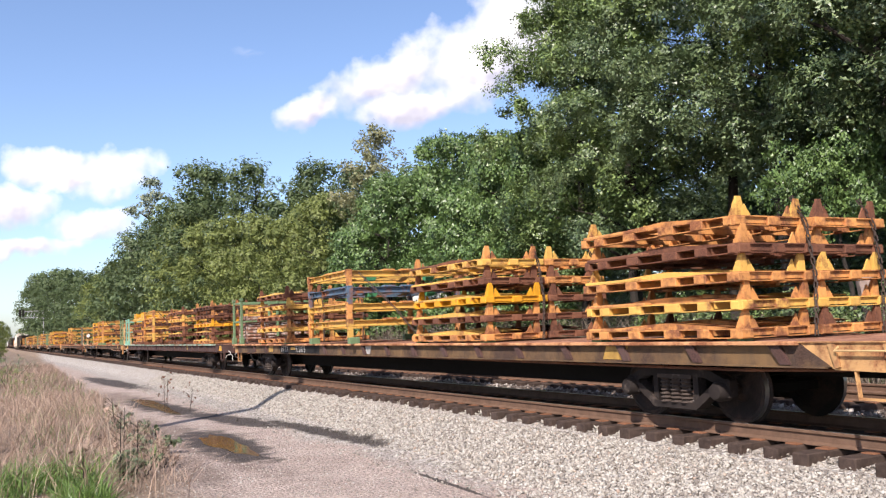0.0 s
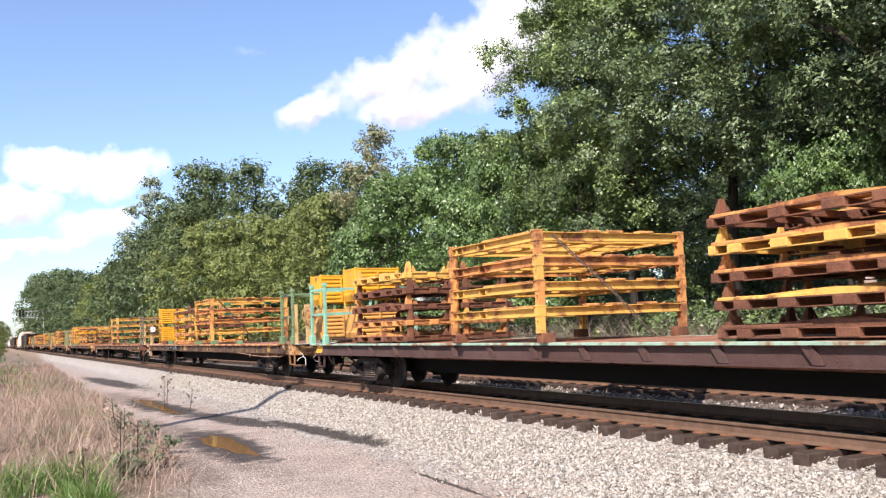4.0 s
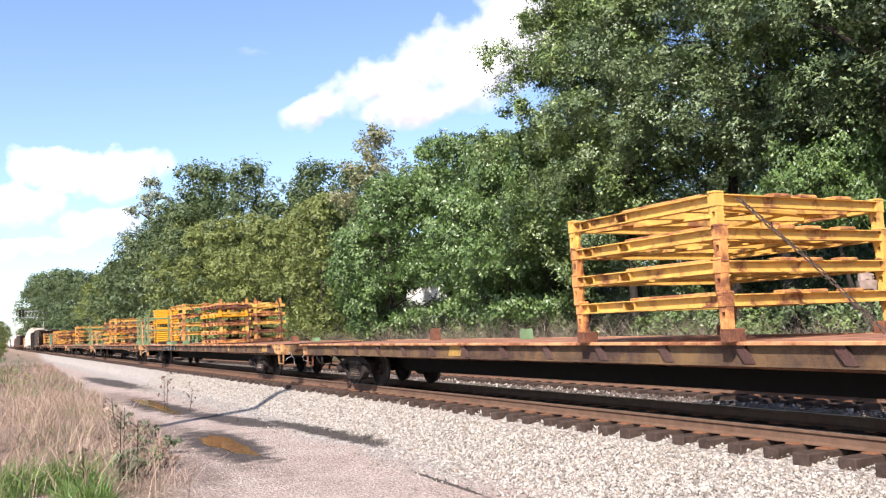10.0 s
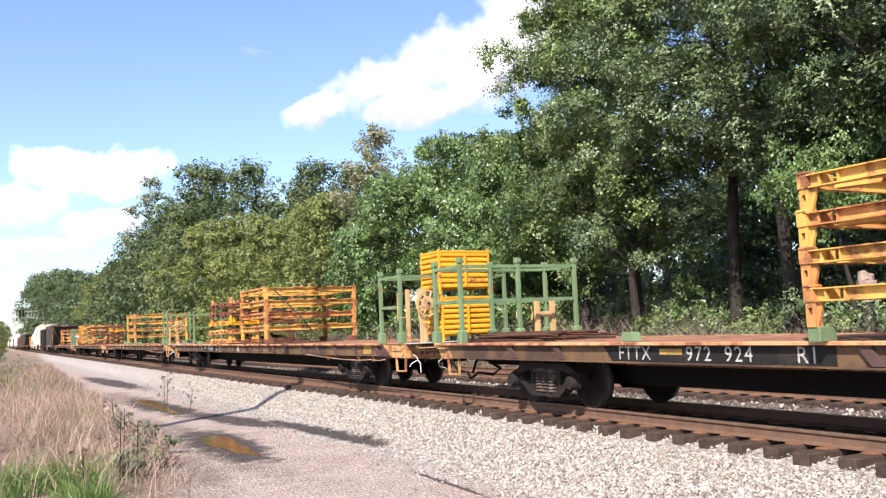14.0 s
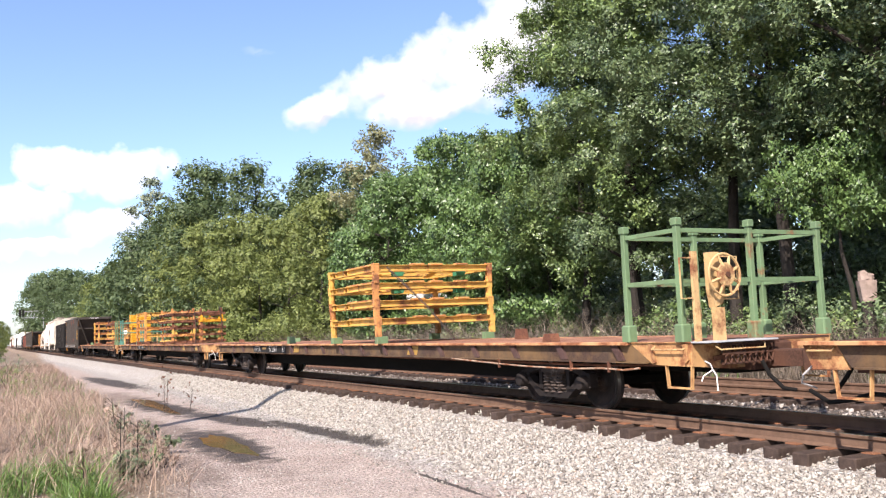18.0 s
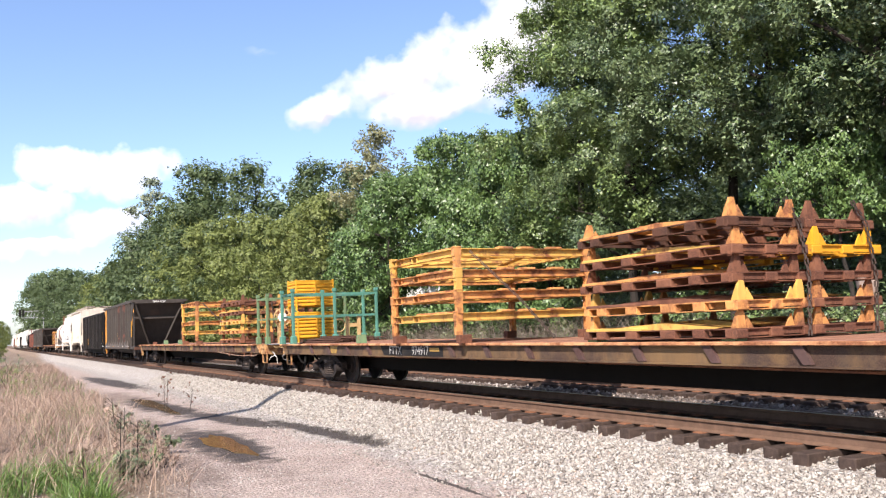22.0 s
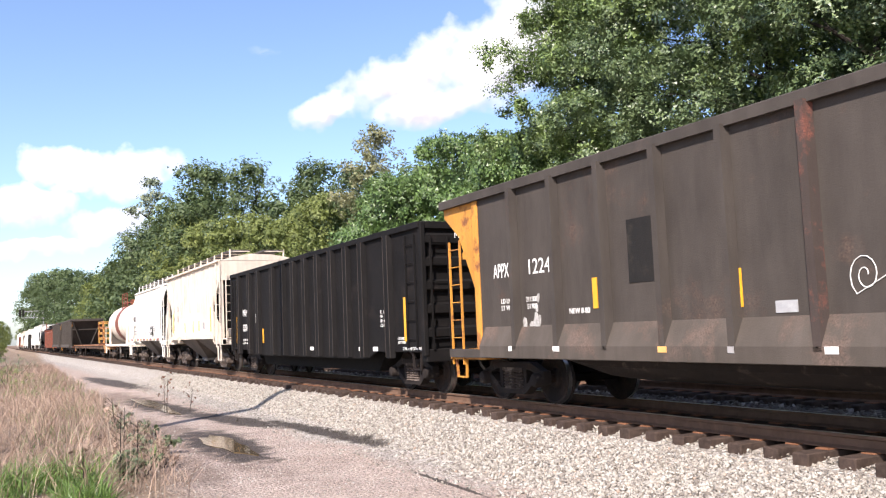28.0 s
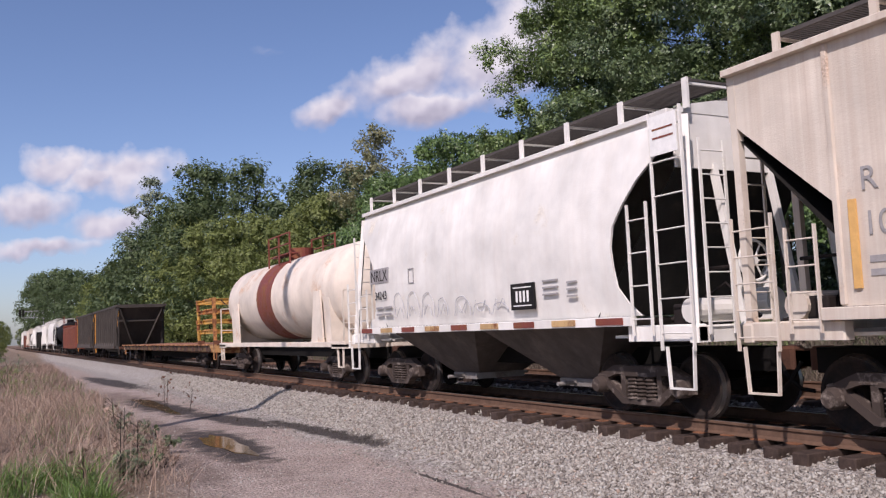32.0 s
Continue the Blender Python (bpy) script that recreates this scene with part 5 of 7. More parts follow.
def flatcar(u_rear, label, sill_mat, edge_mat, end_mat, marks=None, brake=None, pipe=True, patches=()):
    u_front = u_rear - CAR_LEN
    car = rolling(thing("flatcar", label, "flatcar", "flatcars of the train"), u_front)
    deck = part("deck", FLAT["deck"], mat_deck, car, "rusty steel deck")
    for k in range(62):
        part("deck_plate", FLAT["deck_plate"], mat_deck, deck, "", (-1.2 - (CAR_LEN - 2.4) * k / 62, 0, 0))

    def own(key):
        me = FLAT[key].copy()
        me.materials.clear()
        return me

    for s in (1, -1):
        m = Matrix.Diagonal((1, s, 1, 1))
        sm = part("side_sill", own("side_sill"), sill_mat, car, "", m)
        part("deck_edge", own("deck_edge"), edge_mat, sm, "worn orange edge" if edge_mat is mat_edge else "worn pale edge")
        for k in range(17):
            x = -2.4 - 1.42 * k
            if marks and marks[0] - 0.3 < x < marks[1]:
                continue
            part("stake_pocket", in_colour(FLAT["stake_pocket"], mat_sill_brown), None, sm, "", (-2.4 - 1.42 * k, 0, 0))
    for key in ("end", "rear"):
        ends = part("end_platform", own(key + "_platform"), mat_rust_dark, car)
        for s in (1, -1):
            part("end_plate", own(key + "_plate"), end_mat if key == "end" or end_mat is not mat_rust else mat_endplate, ends, "", Matrix.Diagonal((1, s, 1, 1)))
            if key == "end":
                part("end_bracket", own("end_bracket"), end_mat, ends, "", Matrix.Diagonal((1, s, 1, 1)))
    part("centre_sill", FLAT["centre_sill"], mat_under, car, "grimy fish-belly centre sill, blackened for the shade under the deck")
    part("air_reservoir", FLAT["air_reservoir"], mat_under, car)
    if pipe:
        part("brake_pipe", FLAT["brake_pipe"], mat_rust, car)
    truck(car, -4.40)
    truck(car, -CAR_LEN + 3.45)
    for x, s in ((-0.60, 1), (-CAR_LEN, -1)):
        coupler(car, x, s, 0.62)
    for x, w in ((-1.04, 0.50), (-CAR_LEN + 0.62, 0.46)):
        stirrup(car, x, -1.34, end_mat, w, 0.80, 0.48)
        stirrup(car, x, 1.34, end_mat, w, 0.80, 0.48)
    for x in (-1.16, -CAR_LEN + 0.28):
        w = 0.31 if x > -9 else 0.16
        part("grab_iron", G().path([(x - w, -1.37, 1.04), (x - w, -1.44, 1.00), (x + w, -1.44, 1.00), (x + w, -1.37, 1.04)], 0.013, 6), mat_sand if end_mat is mat_endplate else end_mat, car)
    x = -0.70
    lever = G().path([(x, -1.20, 0.84), (x + 0.02, -1.13, 0.80), (x + 0.03, -1.10, 0.72), (x + 0.03, -1.04, 0.64), (x + 0.03, -1.03, 0.44)], 0.0105, 6)
    lever.path([(x + 0.03, -1.10, 0.72), (x + 0.02, -1.26, 0.65), (x + 0.02, -1.30, 0.58)], 0.009, 6)
    part("cut_lever", lever, mat_hose, car, "white forked uncoupling lever", None, True)
    part("lever_bracket", G().beam((x - 0.06, -0.98, 0.86), (x + 0.02, -0.50, 0.93), 0.05, 0.06), mat_rust, car)
    x = -CAR_LEN
    part("cut_lever", G().path([(x + 0.05, -1.28, 0.82), (x - 0.02, -1.36, 0.72), (x - 0.10, -1.30, 0.62), (x - 0.06, -1.1, 0.55)], 0.013, 6), mat_mark_grey, car, "grey uncoupling lever", None, True)
    part("air_hose", G().path([(x + 0.5, -0.5, 0.72), (x + 1.1, -0.55, 0.56), (x + 0.9, -0.6, 0.44), (x + 0.3, -0.6, 0.46), (x - 0.1, -0.5, 0.36), (x - 0.5, -0.35, 0.30), (x - 0.9, -0.2, 0.42)], 0.030, 7), mat_under, car, "long black hose looped under the end", None, True)
    for x0, w, m in patches:
        part("paint_patch", G().prism([(x0, 1.045), (x0 - w, 1.045), (x0 - w - 0.10, 0.85), (x0 - 0.10, 0.85)], "y", -1.3895, -1.384), m, car, "faded paint patch on the sill")
    if marks:
        x0, x1, bar, words = marks
        part("black_panel", G().prism([(x0 - 0.10, 1.06), (x1, 1.06), (x1, 0.825), (x0 + 0.10, 0.825)], "y", -1.3895, -1.384), mat_black_panel, car, "black number panel")
        part("paint_patch", G().box(bar, bar + 0.44, -1.392, -1.388, 0.93, 1.01), mat_faded, car, "faded yellow bar")
        for word, x, spread in words:
            lettering(word, 0.275, car, (x, -1.393, 0.855), mat_faded_white, "reporting_marks", spread)
    if brake:
        hand_brake(car, *brake)
        part("brake_rod", G().path([(-1.75, -1.43, 0.735), (-2.1, -1.43, 0.70), (-2.6, -1.43, 0.715), (-3.4, -1.43, 0.69), (-4.6, -1.43, 0.70), (-5.6, -1.43, 0.73), (-7.4, -1.43, 0.80)], 0.015, 6), mat_rod, car, "pale rusty sagging brake rod", None, True)
        for x in (-2.45, -3.4, -5.6):
            part("rod_hanger", G().beam((x, -1.425, 0.66), (x, -1.425, 0.82), 0.05, 0.02), mat_rust, car)
    return car


def hand_brake(car, rim=None, disc=None, hub=None):
    """Two posts on a grated end platform: a plain stanchion with grab irons, and the brake gear with its dished, spoked wheel."""
    rim, disc, hub = rim or mat_sand, disc or mat_sand, hub or mat_rust_dark
    x, y = -0.70, -0.86
    post = part("brake_post", G().beam((x, -1.29, 1.10), (x, -1.29, 2.31), 0.085, 0.05).beam((x - 0.03, -1.25, 1.10), (x - 0.03, -1.25, 2.31), 0.02, 0.10), mat_sand, car, "sand-yellow end stanchion")
    gear = part("brake_gear", G().beam((x, y - 0.04, 1.10), (x, y - 0.04, 1.55), 0.16, 0.09).prism([(y - 0.10, 1.55), (y + 0.04, 1.60), (y + 0.10, 1.80), (y + 0.02, 2.30), (y - 0.14, 2.30), (y - 0.14, 1.80)], "x", x - 0.10, x + 0.02), mat_sand, car, "hand brake housing on a post")
    wheel = G().ring((x + 0.10, y + 0.02, 1.985), 0.285, 0.019)
    for k in range(8):
        a = math.pi * (k + 0.5) / 4
        wheel.rod((x + 0.13, y + 0.02 + 0.12 * math.cos(a), 1.985 + 0.12 * math.sin(a)), (x + 0.10, y + 0.02 + 0.285 * math.cos(a), 1.985 + 0.285 * math.sin(a)), 0.026, 6, 0.017)
    wheel = part("brake_wheel", wheel, rim, gear, "round spoked brake wheel", None, True)
    part("wheel_disc", G().lathe([(0.0, 0.155), (0.06, 0.155), (0.15, 0.145), (0.165, 0.125), (0.15, 0.115), (0.0, 0.115)], "x", 20, (x, y + 0.02, 1.985)), disc, wheel, "dished wheel centre", None, True)
    part("wheel_hub", G().rod((x + 0.15, y + 0.02, 1.985), (x + 0.175, y + 0.02, 1.985), 0.04, 6), hub, wheel)
    for ya, yb, z0, z1 in ((-1.30, -1.54, 1.68, 2.22), (y + 0.06, y + 0.36, 1.66, 2.24)):
        part("grab_iron", G().path([(x, ya, z1), (x, yb, z1), (x, yb, z0), (x, ya, z0)], 0.013, 6), mat_sand, post)
    part("brake_platform", G().block(-0.79, -0.42, -1.36, -0.10, 1.085, 1.105, 0.006), mat_signal, car, "pale worn end platform")
    # the hanging step: a net of crossing straps
    step = G()
    for k in range(9):
        ya = -1.02 + 0.11 * k
        step.beam((-0.56, ya, 1.06), (-0.52, ya + 0.10, 0.80), 0.022, 0.012)
        step.beam((-0.555, ya + 0.10, 1.06), (-0.515, ya, 0.80), 0.022, 0.012)
    for z in (1.05, 0.93, 0.80):
        step.beam((-0.54, -1.04, z), (-0.54, 0.02, z), 0.03, 0.03)
    part("brake_step", step, mat_rust_dark, car, "dark diamond-mesh step hanging under the platform")
    part("step_rail", G().path([(-0.47, -1.22, 1.04), (-0.44, -1.16, 0.99), (-0.44, -0.35, 0.99), (-0.47, -0.32, 1.05)], 0.012, 6), mat_sand, car)
    part("brake_chain", G().path([(x, y, 1.10), (x - 0.05, y + 0.02, 0.80), (x - 0.3, y + 0.1, 0.66)], 0.018, 6), mat_chain, car)


# ---- stacked steel pallets ----
def pallet_meshes():
    """One long steel pallet, 3.1 m along the car and 1.4 m across, with pyramid uprights at its ends."""
    g = G()
    for y in (-0.66, 0.66):
        # channel sides with fork pockets between blocks
        g.box(-3.1, 0, y - 0.035, y + 0.035, 0.112, 0.128)
        g.box(-3.1, 0, y - 0.035, y + 0.035, 0.0, 0.014)
        for x0, x1 in ((-3.1, -2.98), (-2.78, -2.55), (-2.1, -1.85), (-1.35, -1.05), (-0.72, -0.5), (-0.14, 0.0)):
            g.block(x0, x1, y - 0.045, y + 0.045, 0.012, 0.114, 0.008)
    for x in (-3.08, -2.6, -2.0, -1.2, -0.6, -0.02):
        g.box(x - 0.04, x + 0.04, -0.63, 0.63, 0.03, 0.11)
    # end beam with its own pockets
    g.box(-0.03, 0.05, -0.70, 0.70, 0.112, 0.128).box(-0.03, 0.05, -0.70, 0.70, 0.0, 0.014)
    for y0, y1 in ((-0.70, -0.50), (-0.1, 0.12), (0.5, 0.70)):
        g.block(-0.03, 0.06, y0, y1, 0.012, 0.114, 0.008)
    bars = []
    for y0, z in ((-0.4, 0.12), (0.25, 0.15)):
        bars.append(G().prism([(-2.75, z), (-0.5, z), (-0.35, z + 0.02), (-1.4, z + 0.10), (-2.3, z + 0.06)], "y", y0 - 0.16, y0 + 0.16).mesh("brace_bar"))
    bars.append(G().beam((-2.9, -0.5, 0.15), (-1.9, 0.2, 0.15), 0.10, 0.05).mesh("brace_bar"))
    bars.append(G().block(-3.05, -1.75, -0.70, -0.52, 0.125, 0.165, 0.01).mesh("top_plate"))
    ups = []
    for x in (0.0, -2.95):
        for y, s in ((-0.56, 1), (0.50, -1)):
            # a blunt plate facing the end with a stiffener behind it, and a pointed gusset beside it
            up = G().prism([(y - 0.065, 0.12), (y + 0.065, 0.12), (y + 0.058, 0.29), (y + 0.036, 0.375), (y - 0.036, 0.375), (y - 0.058, 0.29)], "x", x - 0.02, x + 0.02)
            up.prism([(x - 0.13, 0.12), (x - 0.02, 0.12), (x - 0.02, 0.33)], "y", y - 0.055, y - 0.03)
            ups.append(up.mesh("upright"))
            ups.append(G().prism([(y + s * 0.08, 0.12), (y + s * 0.24, 0.12), (y + s * 0.13, 0.285)], "x", x - 0.04, x - 0.015).mesh("upright"))
    return g.mesh("pallet"), ups, bars


PALLET = pallet_meshes()
PALLET_COLOURS = {"o": mat_orange, "y": mat_yellow, "r": mat_rust, "d": mat_rust_dark, "b": mat_bright}


def pallet_stack(u_rear, near, far, label):
    """Two columns of pallets side by side; near and far name their colours from the bottom up."""
    st = rolling(thing("pallet_stack", label, "pallet stack", "pallet stacks on the flatcars"), u_rear - 3.1)
    rng = random.Random(int(u_rear * 10))
    for y, colours in ((-0.70, near), (0.74, far)):
        for k, c in enumerate(colours):
            mat = PALLET_COLOURS[c]
            m = pose(rng.uniform(-0.05, 0.03), y + rng.uniform(-0.02, 0.02), DECK_Z + 0.035 + 0.355 * k, 0, 0, rng.uniform(-0.5, 0.5))
            p = part("pallet", in_colour(PALLET[0], mat), None, st, "", m)
            up = PALLET_COLOURS[rng.choice("oyyr" if c in "oyb" else "oorr")] if c != "b" else mat_bright
            for me in PALLET[1]:
                part("upright", in_colour(me, up), None, p)
            paint = PALLET_COLOURS[rng.choice("oyr" if c != "d" else "rro")]
            for me in PALLET[2]:
                part(me.name.split(".")[0], in_colour(me, paint), None, p)
    for y in (-0.15, 1.2):
        g = G()
        pts = [(0.10, y, DECK_Z + 0.02), (0.13, y + 0.03, 1.9), (0.09, y - 0.03, 2.6), (-0.1, y - 0.05, 2.98)]
        for a, b in zip(pts, pts[1:]):
            chain_links(g, a, b)
        part("chain", g, mat_chain, st, "rusty tie-down chain")
    for y in (-1.25, 1.25):
        for x in (-2.95, -0.15):
            part("timber_block", G().box(x - 0.12, x + 0.12, y - 0.1, y + 0.1, DECK_Z, DECK_Z + 0.036), mat_green, st)
    return st


def chain_links(g, a, b):
    a, b = Vector(a), Vector(b)
    n = max(2, int((b - a).length / 0.075))
    d = (b - a).normalized()
    s = d.cross(Vector((1, 0.3, 0.2))).normalized()
    t = s.cross(d)
    for k in range(n):
        c = a.lerp(b, (k + 0.5) / n)
        w = s if k % 2 else t
        g.beam(c - d * 0.04 + w * 0.02, c + d * 0.04 + w * 0.02, 0.018, 0.018)
        g.beam(c - d * 0.04 - w * 0.02, c + d * 0.04 - w * 0.02, 0.018, 0.018)


# ---- stacked rectangular rack frames ----
HALF = 1.55


def frame_meshes():
    L = 3.1
    rails = G()
    for y in (-HALF, HALF):
        rails.box(-L + 0.1, -0.1, y - 0.075, y + 0.075, 0.135, 0.15).box(-L + 0.1, -0.1, y - 0.06, y + 0.06, 0.0, 0.016)
        # the web is open at the two fork pockets, which are lined right through
        for x0, x1 in ((-L + 0.1, -2.82), (-2.60, -1.98), (-1.76, -0.1)):
            rails.box(x0, x1, y - 0.008, y + 0.008, 0.01, 0.14)
        for x0, x1 in ((-2.82, -2.60), (-1.98, -1.76)):
            for xa in (x0 - 0.02, x1):
                rails.box(xa, xa + 0.02, min(y * 1.03, y * 0.88), max(y * 1.03, y * 0.88), 0.016, 0.135)
    for x in (-L + 0.06, -0.06):
        rails.box(x - 0.07, x + 0.07, -HALF + 0.08, HALF - 0.08, 0.135, 0.15).box(x - 0.05, x + 0.05, -HALF + 0.08, HALF - 0.08, 0.0, 0.016).box(x - 0.008, x + 0.008, -HALF + 0.08, HALF - 0.08, 0.01, 0.14)
    cross = [G().beam((x, -HALF + 0.06, 0.07), (x + 0.25, HALF - 0.06, 0.07), 0.11, 0.09).mesh("cross_bar") for x in (-2.3, -1.55, -0.8)]
    for p, q, w in (((-2.9, -1.2, 0.02), (-0.5, -0.35, 0.02), 0.20), ((-2.7, 1.1, 0.03), (-0.6, 0.3, 0.03), 0.20), ((-0.35, -1.3, 0.03), (-0.8, 1.3, 0.03), 0.16)):
        cross.append(G().beam(p, q, w, 0.045).mesh("cross_bar"))
    tops = [G().block(-1.85, -0.3, y - 0.06, y + 0.06, 0.15, 0.185, 0.01).mesh("top_plate") for y in (-HALF + 0.02, HALF - 0.02)]
    tops += [G().block(-0.16, 0.02, y - 0.17, y + 0.17, 0.15, 0.19, 0.012).mesh("top_plate") for y in (-0.45, 0.05, 0.75)]
    posts = []
    for sx in (-L + 0.07, -0.07):
        for sy in (-1, 1):
            p = G()
            y = sy * HALF
            p.box(sx - 0.065, sx + 0.065, y - 0.075, y + 0.075, 0.0, 0.165)
            # upright with a hole through it: two cheeks, sill and lintel
            p.box(sx - 0.06, sx - 0.025, y - 0.06, y + 0.06, -0.28, 0.0).box(sx + 0.025, sx + 0.06, y - 0.06, y + 0.06, -0.28, 0.0)
            p.box(sx - 0.025, sx + 0.025, y - 0.06, y + 0.06, -0.07, 0.0).box(sx - 0.025, sx + 0.025, y - 0.06, y + 0.06, -0.28, -0.15)
            p.prism([(sx + 0.06, 0.0), (sx + 0.14, 0.0), (sx + 0.11, -0.12), (sx + 0.06, -0.27)] if sx < -1 else [(sx - 0.06, 0.0), (sx - 0.12, 0.0), (sx - 0.10, -0.12), (sx - 0.06, -0.26)], "y", y - 0.02, y + 0.02)
            p.block(sx - 0.07, sx + 0.07, y - 0.085, y + 0.085, 0.165, 0.19, 0.01)
            posts.append(p.mesh("corner_post"))
    pads = []
    for y in (-0.95, 0.75):
        pads.append(G().prism([(y, -0.10), (y + 0.22, -0.10), (y + 0.28, 0.0), (y, 0.0)], "x", -0.5, -0.3).mesh("pad"))
    return rails.mesh("rack_frame"), cross, tops, posts, pads


FRAME = frame_meshes()
FRAME_COLOURS = {"y": (mat_yellow, mat_yellow, mat_orange), "o": (mat_orange, mat_yellow, mat_orange), "b": (mat_blue, mat_blue, mat_blue), "r": (mat_rust, mat_orange, mat_rust)}


def frame_stack(u_rear, colours, label, pads=False):
    st = rolling(thing("rack_stack", label, "rack stack", "rack stacks on the flatcars"), u_rear - 3.1)
    rng = random.Random(int(u_rear * 10))
    for k, c in enumerate(colours):
        a, b, t = FRAME_COLOURS[c]
        r = part("rack_frame", in_colour(FRAME[0], a), None, st, "", pose(rng.uniform(-0.03, 0.03), rng.uniform(-0.02, 0.02), DECK_Z + 0.44 + 0.42 * k, 0, 0, rng.uniform(-0.3, 0.3)))
        for me in FRAME[1]:
            part("cross_bar", in_colour(me, b), None, r)
        for me in FRAME[2]:
            part("top_plate", in_colour(me, t), None, r)
        for p in FRAME[3]:
            part("corner_post", in_colour(p, rng.choice((mat_orange, mat_orange, mat_yellow)) if c != "b" else mat_blue), None, r)
        if pads and k >= len(colours) - 2:
            for p in FRAME[4]:
                part("pad", in_colour(p, mat_pad), None, r, "green pad")
    for x in (-3.03, -0.07):
        for y in (-HALF, HALF):
            part("pedestal", G().block(x - 0.085, x + 0.085, min(y * 0.85, y * 1.03), max(y * 0.85, y * 1.03), DECK_Z, DECK_Z + 0.165, 0.012), mat_green if pads else mat_rust, st)
    g = G()
    chain_links(g, (0.02, -1.3, 2.9), (0.55, -0.55, 1.95))
    chain_links(g, (0.55, -0.55, 1.95), (1.05, -0.1, DECK_Z + 0.04))
    part("chain", g, mat_chain, st, "tie-down chain")
    return st


# ---- stanchion cages, bins, rods ----
def cage_mesh(depth):
    posts, rails, feet = [], [], []
    for y in (-1.36, 0.0, 1.42):
        for x in (0, -depth):
            posts.append(G().block(x - 0.042, x + 0.042, y - 0.042, y + 0.042, DECK_Z + 0.15, 2.72, 0.008).block(x - 0.06, x + 0.06, y - 0.06, y + 0.06, 2.69, 2.79, 0.012).mesh("post"))
            feet.append(G().block(x - 0.085, x + 0.085, y - 0.085, y + 0.085, DECK_Z, DECK_Z + 0.24, 0.02).mesh("foot"))
    for z in (2.62, 1.93):
        for x in (0, -depth):
            for y0, y1 in ((-1.31, -0.05), (0.05, 1.37)):
                rails.append(G().beam((x, y0, z), (x, y1, z), 0.05, 0.062).mesh("rail"))
        for y in (-1.36, 1.42):
            rails.append(G().beam((-0.05, y, z), (-depth + 0.05, y, z), 0.05, 0.062).mesh("rail"))
    return posts, rails, feet


CAGE = cage_mesh(1.1)


def cage(u_front, mat, label):
    c = rolling(thing("stanchion_cage", label, "steel cage", "stanchion cages on the flatcars"), u_front)
    for name, group in zip(("post", "rail", "foot"), CAGE):
        for me in group:
            part(name, in_colour(me, mat), None, c)
    return c


def bin_meshes(smooth):
    """A steel bin on four feet: corrugated walls, or two smooth side walls with a pressed lower edge."""
    g, w, d = G(), 1.30, 0.92
    h = 0.97
    g.box(-d + 0.03, -0.03, 0.03, w - 0.03, 0.10, 0.14)
    slats = []
    n = 7
    for k in range(n):
        z0, z1 = 0.12 + (h - 0.12) * k / n, 0.12 + (h - 0.12) * (k + 1) / n - 0.03
        zm = (z0 + z1) / 2
        for x, s in ((0, 1), (-d, -1)):
            slats.append(G().prism([(x - s * 0.03, z0), (x, z0), (x + s * 0.04, zm - 0.02), (x + s * 0.04, zm + 0.02), (x, z1 + 0.02), (x - s * 0.03, z1 + 0.02)], "y", 0.03, w - 0.03).mesh("slat"))
        if not smooth:
            for y, s in ((0, -1), (w, 1)):
                slats.append(G().prism([(y - s * 0.03, z0), (y, z0), (y + s * 0.04, zm - 0.02), (y + s * 0.04, zm + 0.02), (y, z1 + 0.02), (y - s * 0.03, z1 + 0.02)], "x", -d + 0.03, -0.03).mesh("slat"))
    out = [("floor_plate", g.mesh("floor_plate"))] + [("slat", me) for me in slats]
    if smooth:
        for y, s in ((0, -1), (w, 1)):
            out.append(("side_wall", G().prism([(y, 0.30), (y + s * 0.025, 0.30), (y + s * 0.025, h), (y, h)], "x", -d + 0.03, -0.03).prism([(y - s * 0.02, 0.08), (y + s * 0.02, 0.08), (y + s * 0.07, 0.24), (y + s * 0.07, 0.28), (y + s * 0.02, 0.31), (y, 0.31)], "x", -d + 0.06, -0.06).mesh("side_wall")))
    for x in (0, -d):
        for y in (0, w):
            out.append(("corner_post", G().block(x - 0.03, x + 0.03, y - 0.03, y + 0.03, -0.02, h + 0.06, 0.01).mesh("bin_post")))
    for x in (0, -d):
        out.append(("rim", G().block(x - 0.035, x + 0.035, 0.03, w - 0.03, h - 0.02, h + 0.03, 0.008).mesh("rim")))
    for y in (0, w):
        out.append(("rim", G().block(-d + 0.03, -0.03, y - 0.035, y + 0.035, h - 0.02, h + 0.03, 0.008).mesh("rim")))
    out.append(("gate", G().block(0.035, 0.065, 0.63, 0.69, 0.16, 0.92, 0.006).mesh("gate")))
    return out


BIN = {False: bin_meshes(False), True: bin_meshes(True)}


def bin_(u_front, y, z, label, mat=mat_bright, tilt=0.0, smooth=False):
    b = rolling(thing("storage_bin", label, "storage bin", "steel bins on the flatcars"), u_front)
    for name, me in BIN[smooth]:
        part(name, in_colour(me, mat), None, b, "", pose(0, y, z, 0, 0, tilt))
    return b


def bins(u_front, y, lower, smooth):
    bin_(u_front, y, DECK_Z + 0.02, "corrugated steel bin standing on the deck in a cage", lower, 0.8, smooth)
    bin_(u_front + 0.02, y - 0.03, DECK_Z + 0.02 + 1.07, "bright yellow corrugated steel bin stacked on another", mat_bright, -0.8, smooth)


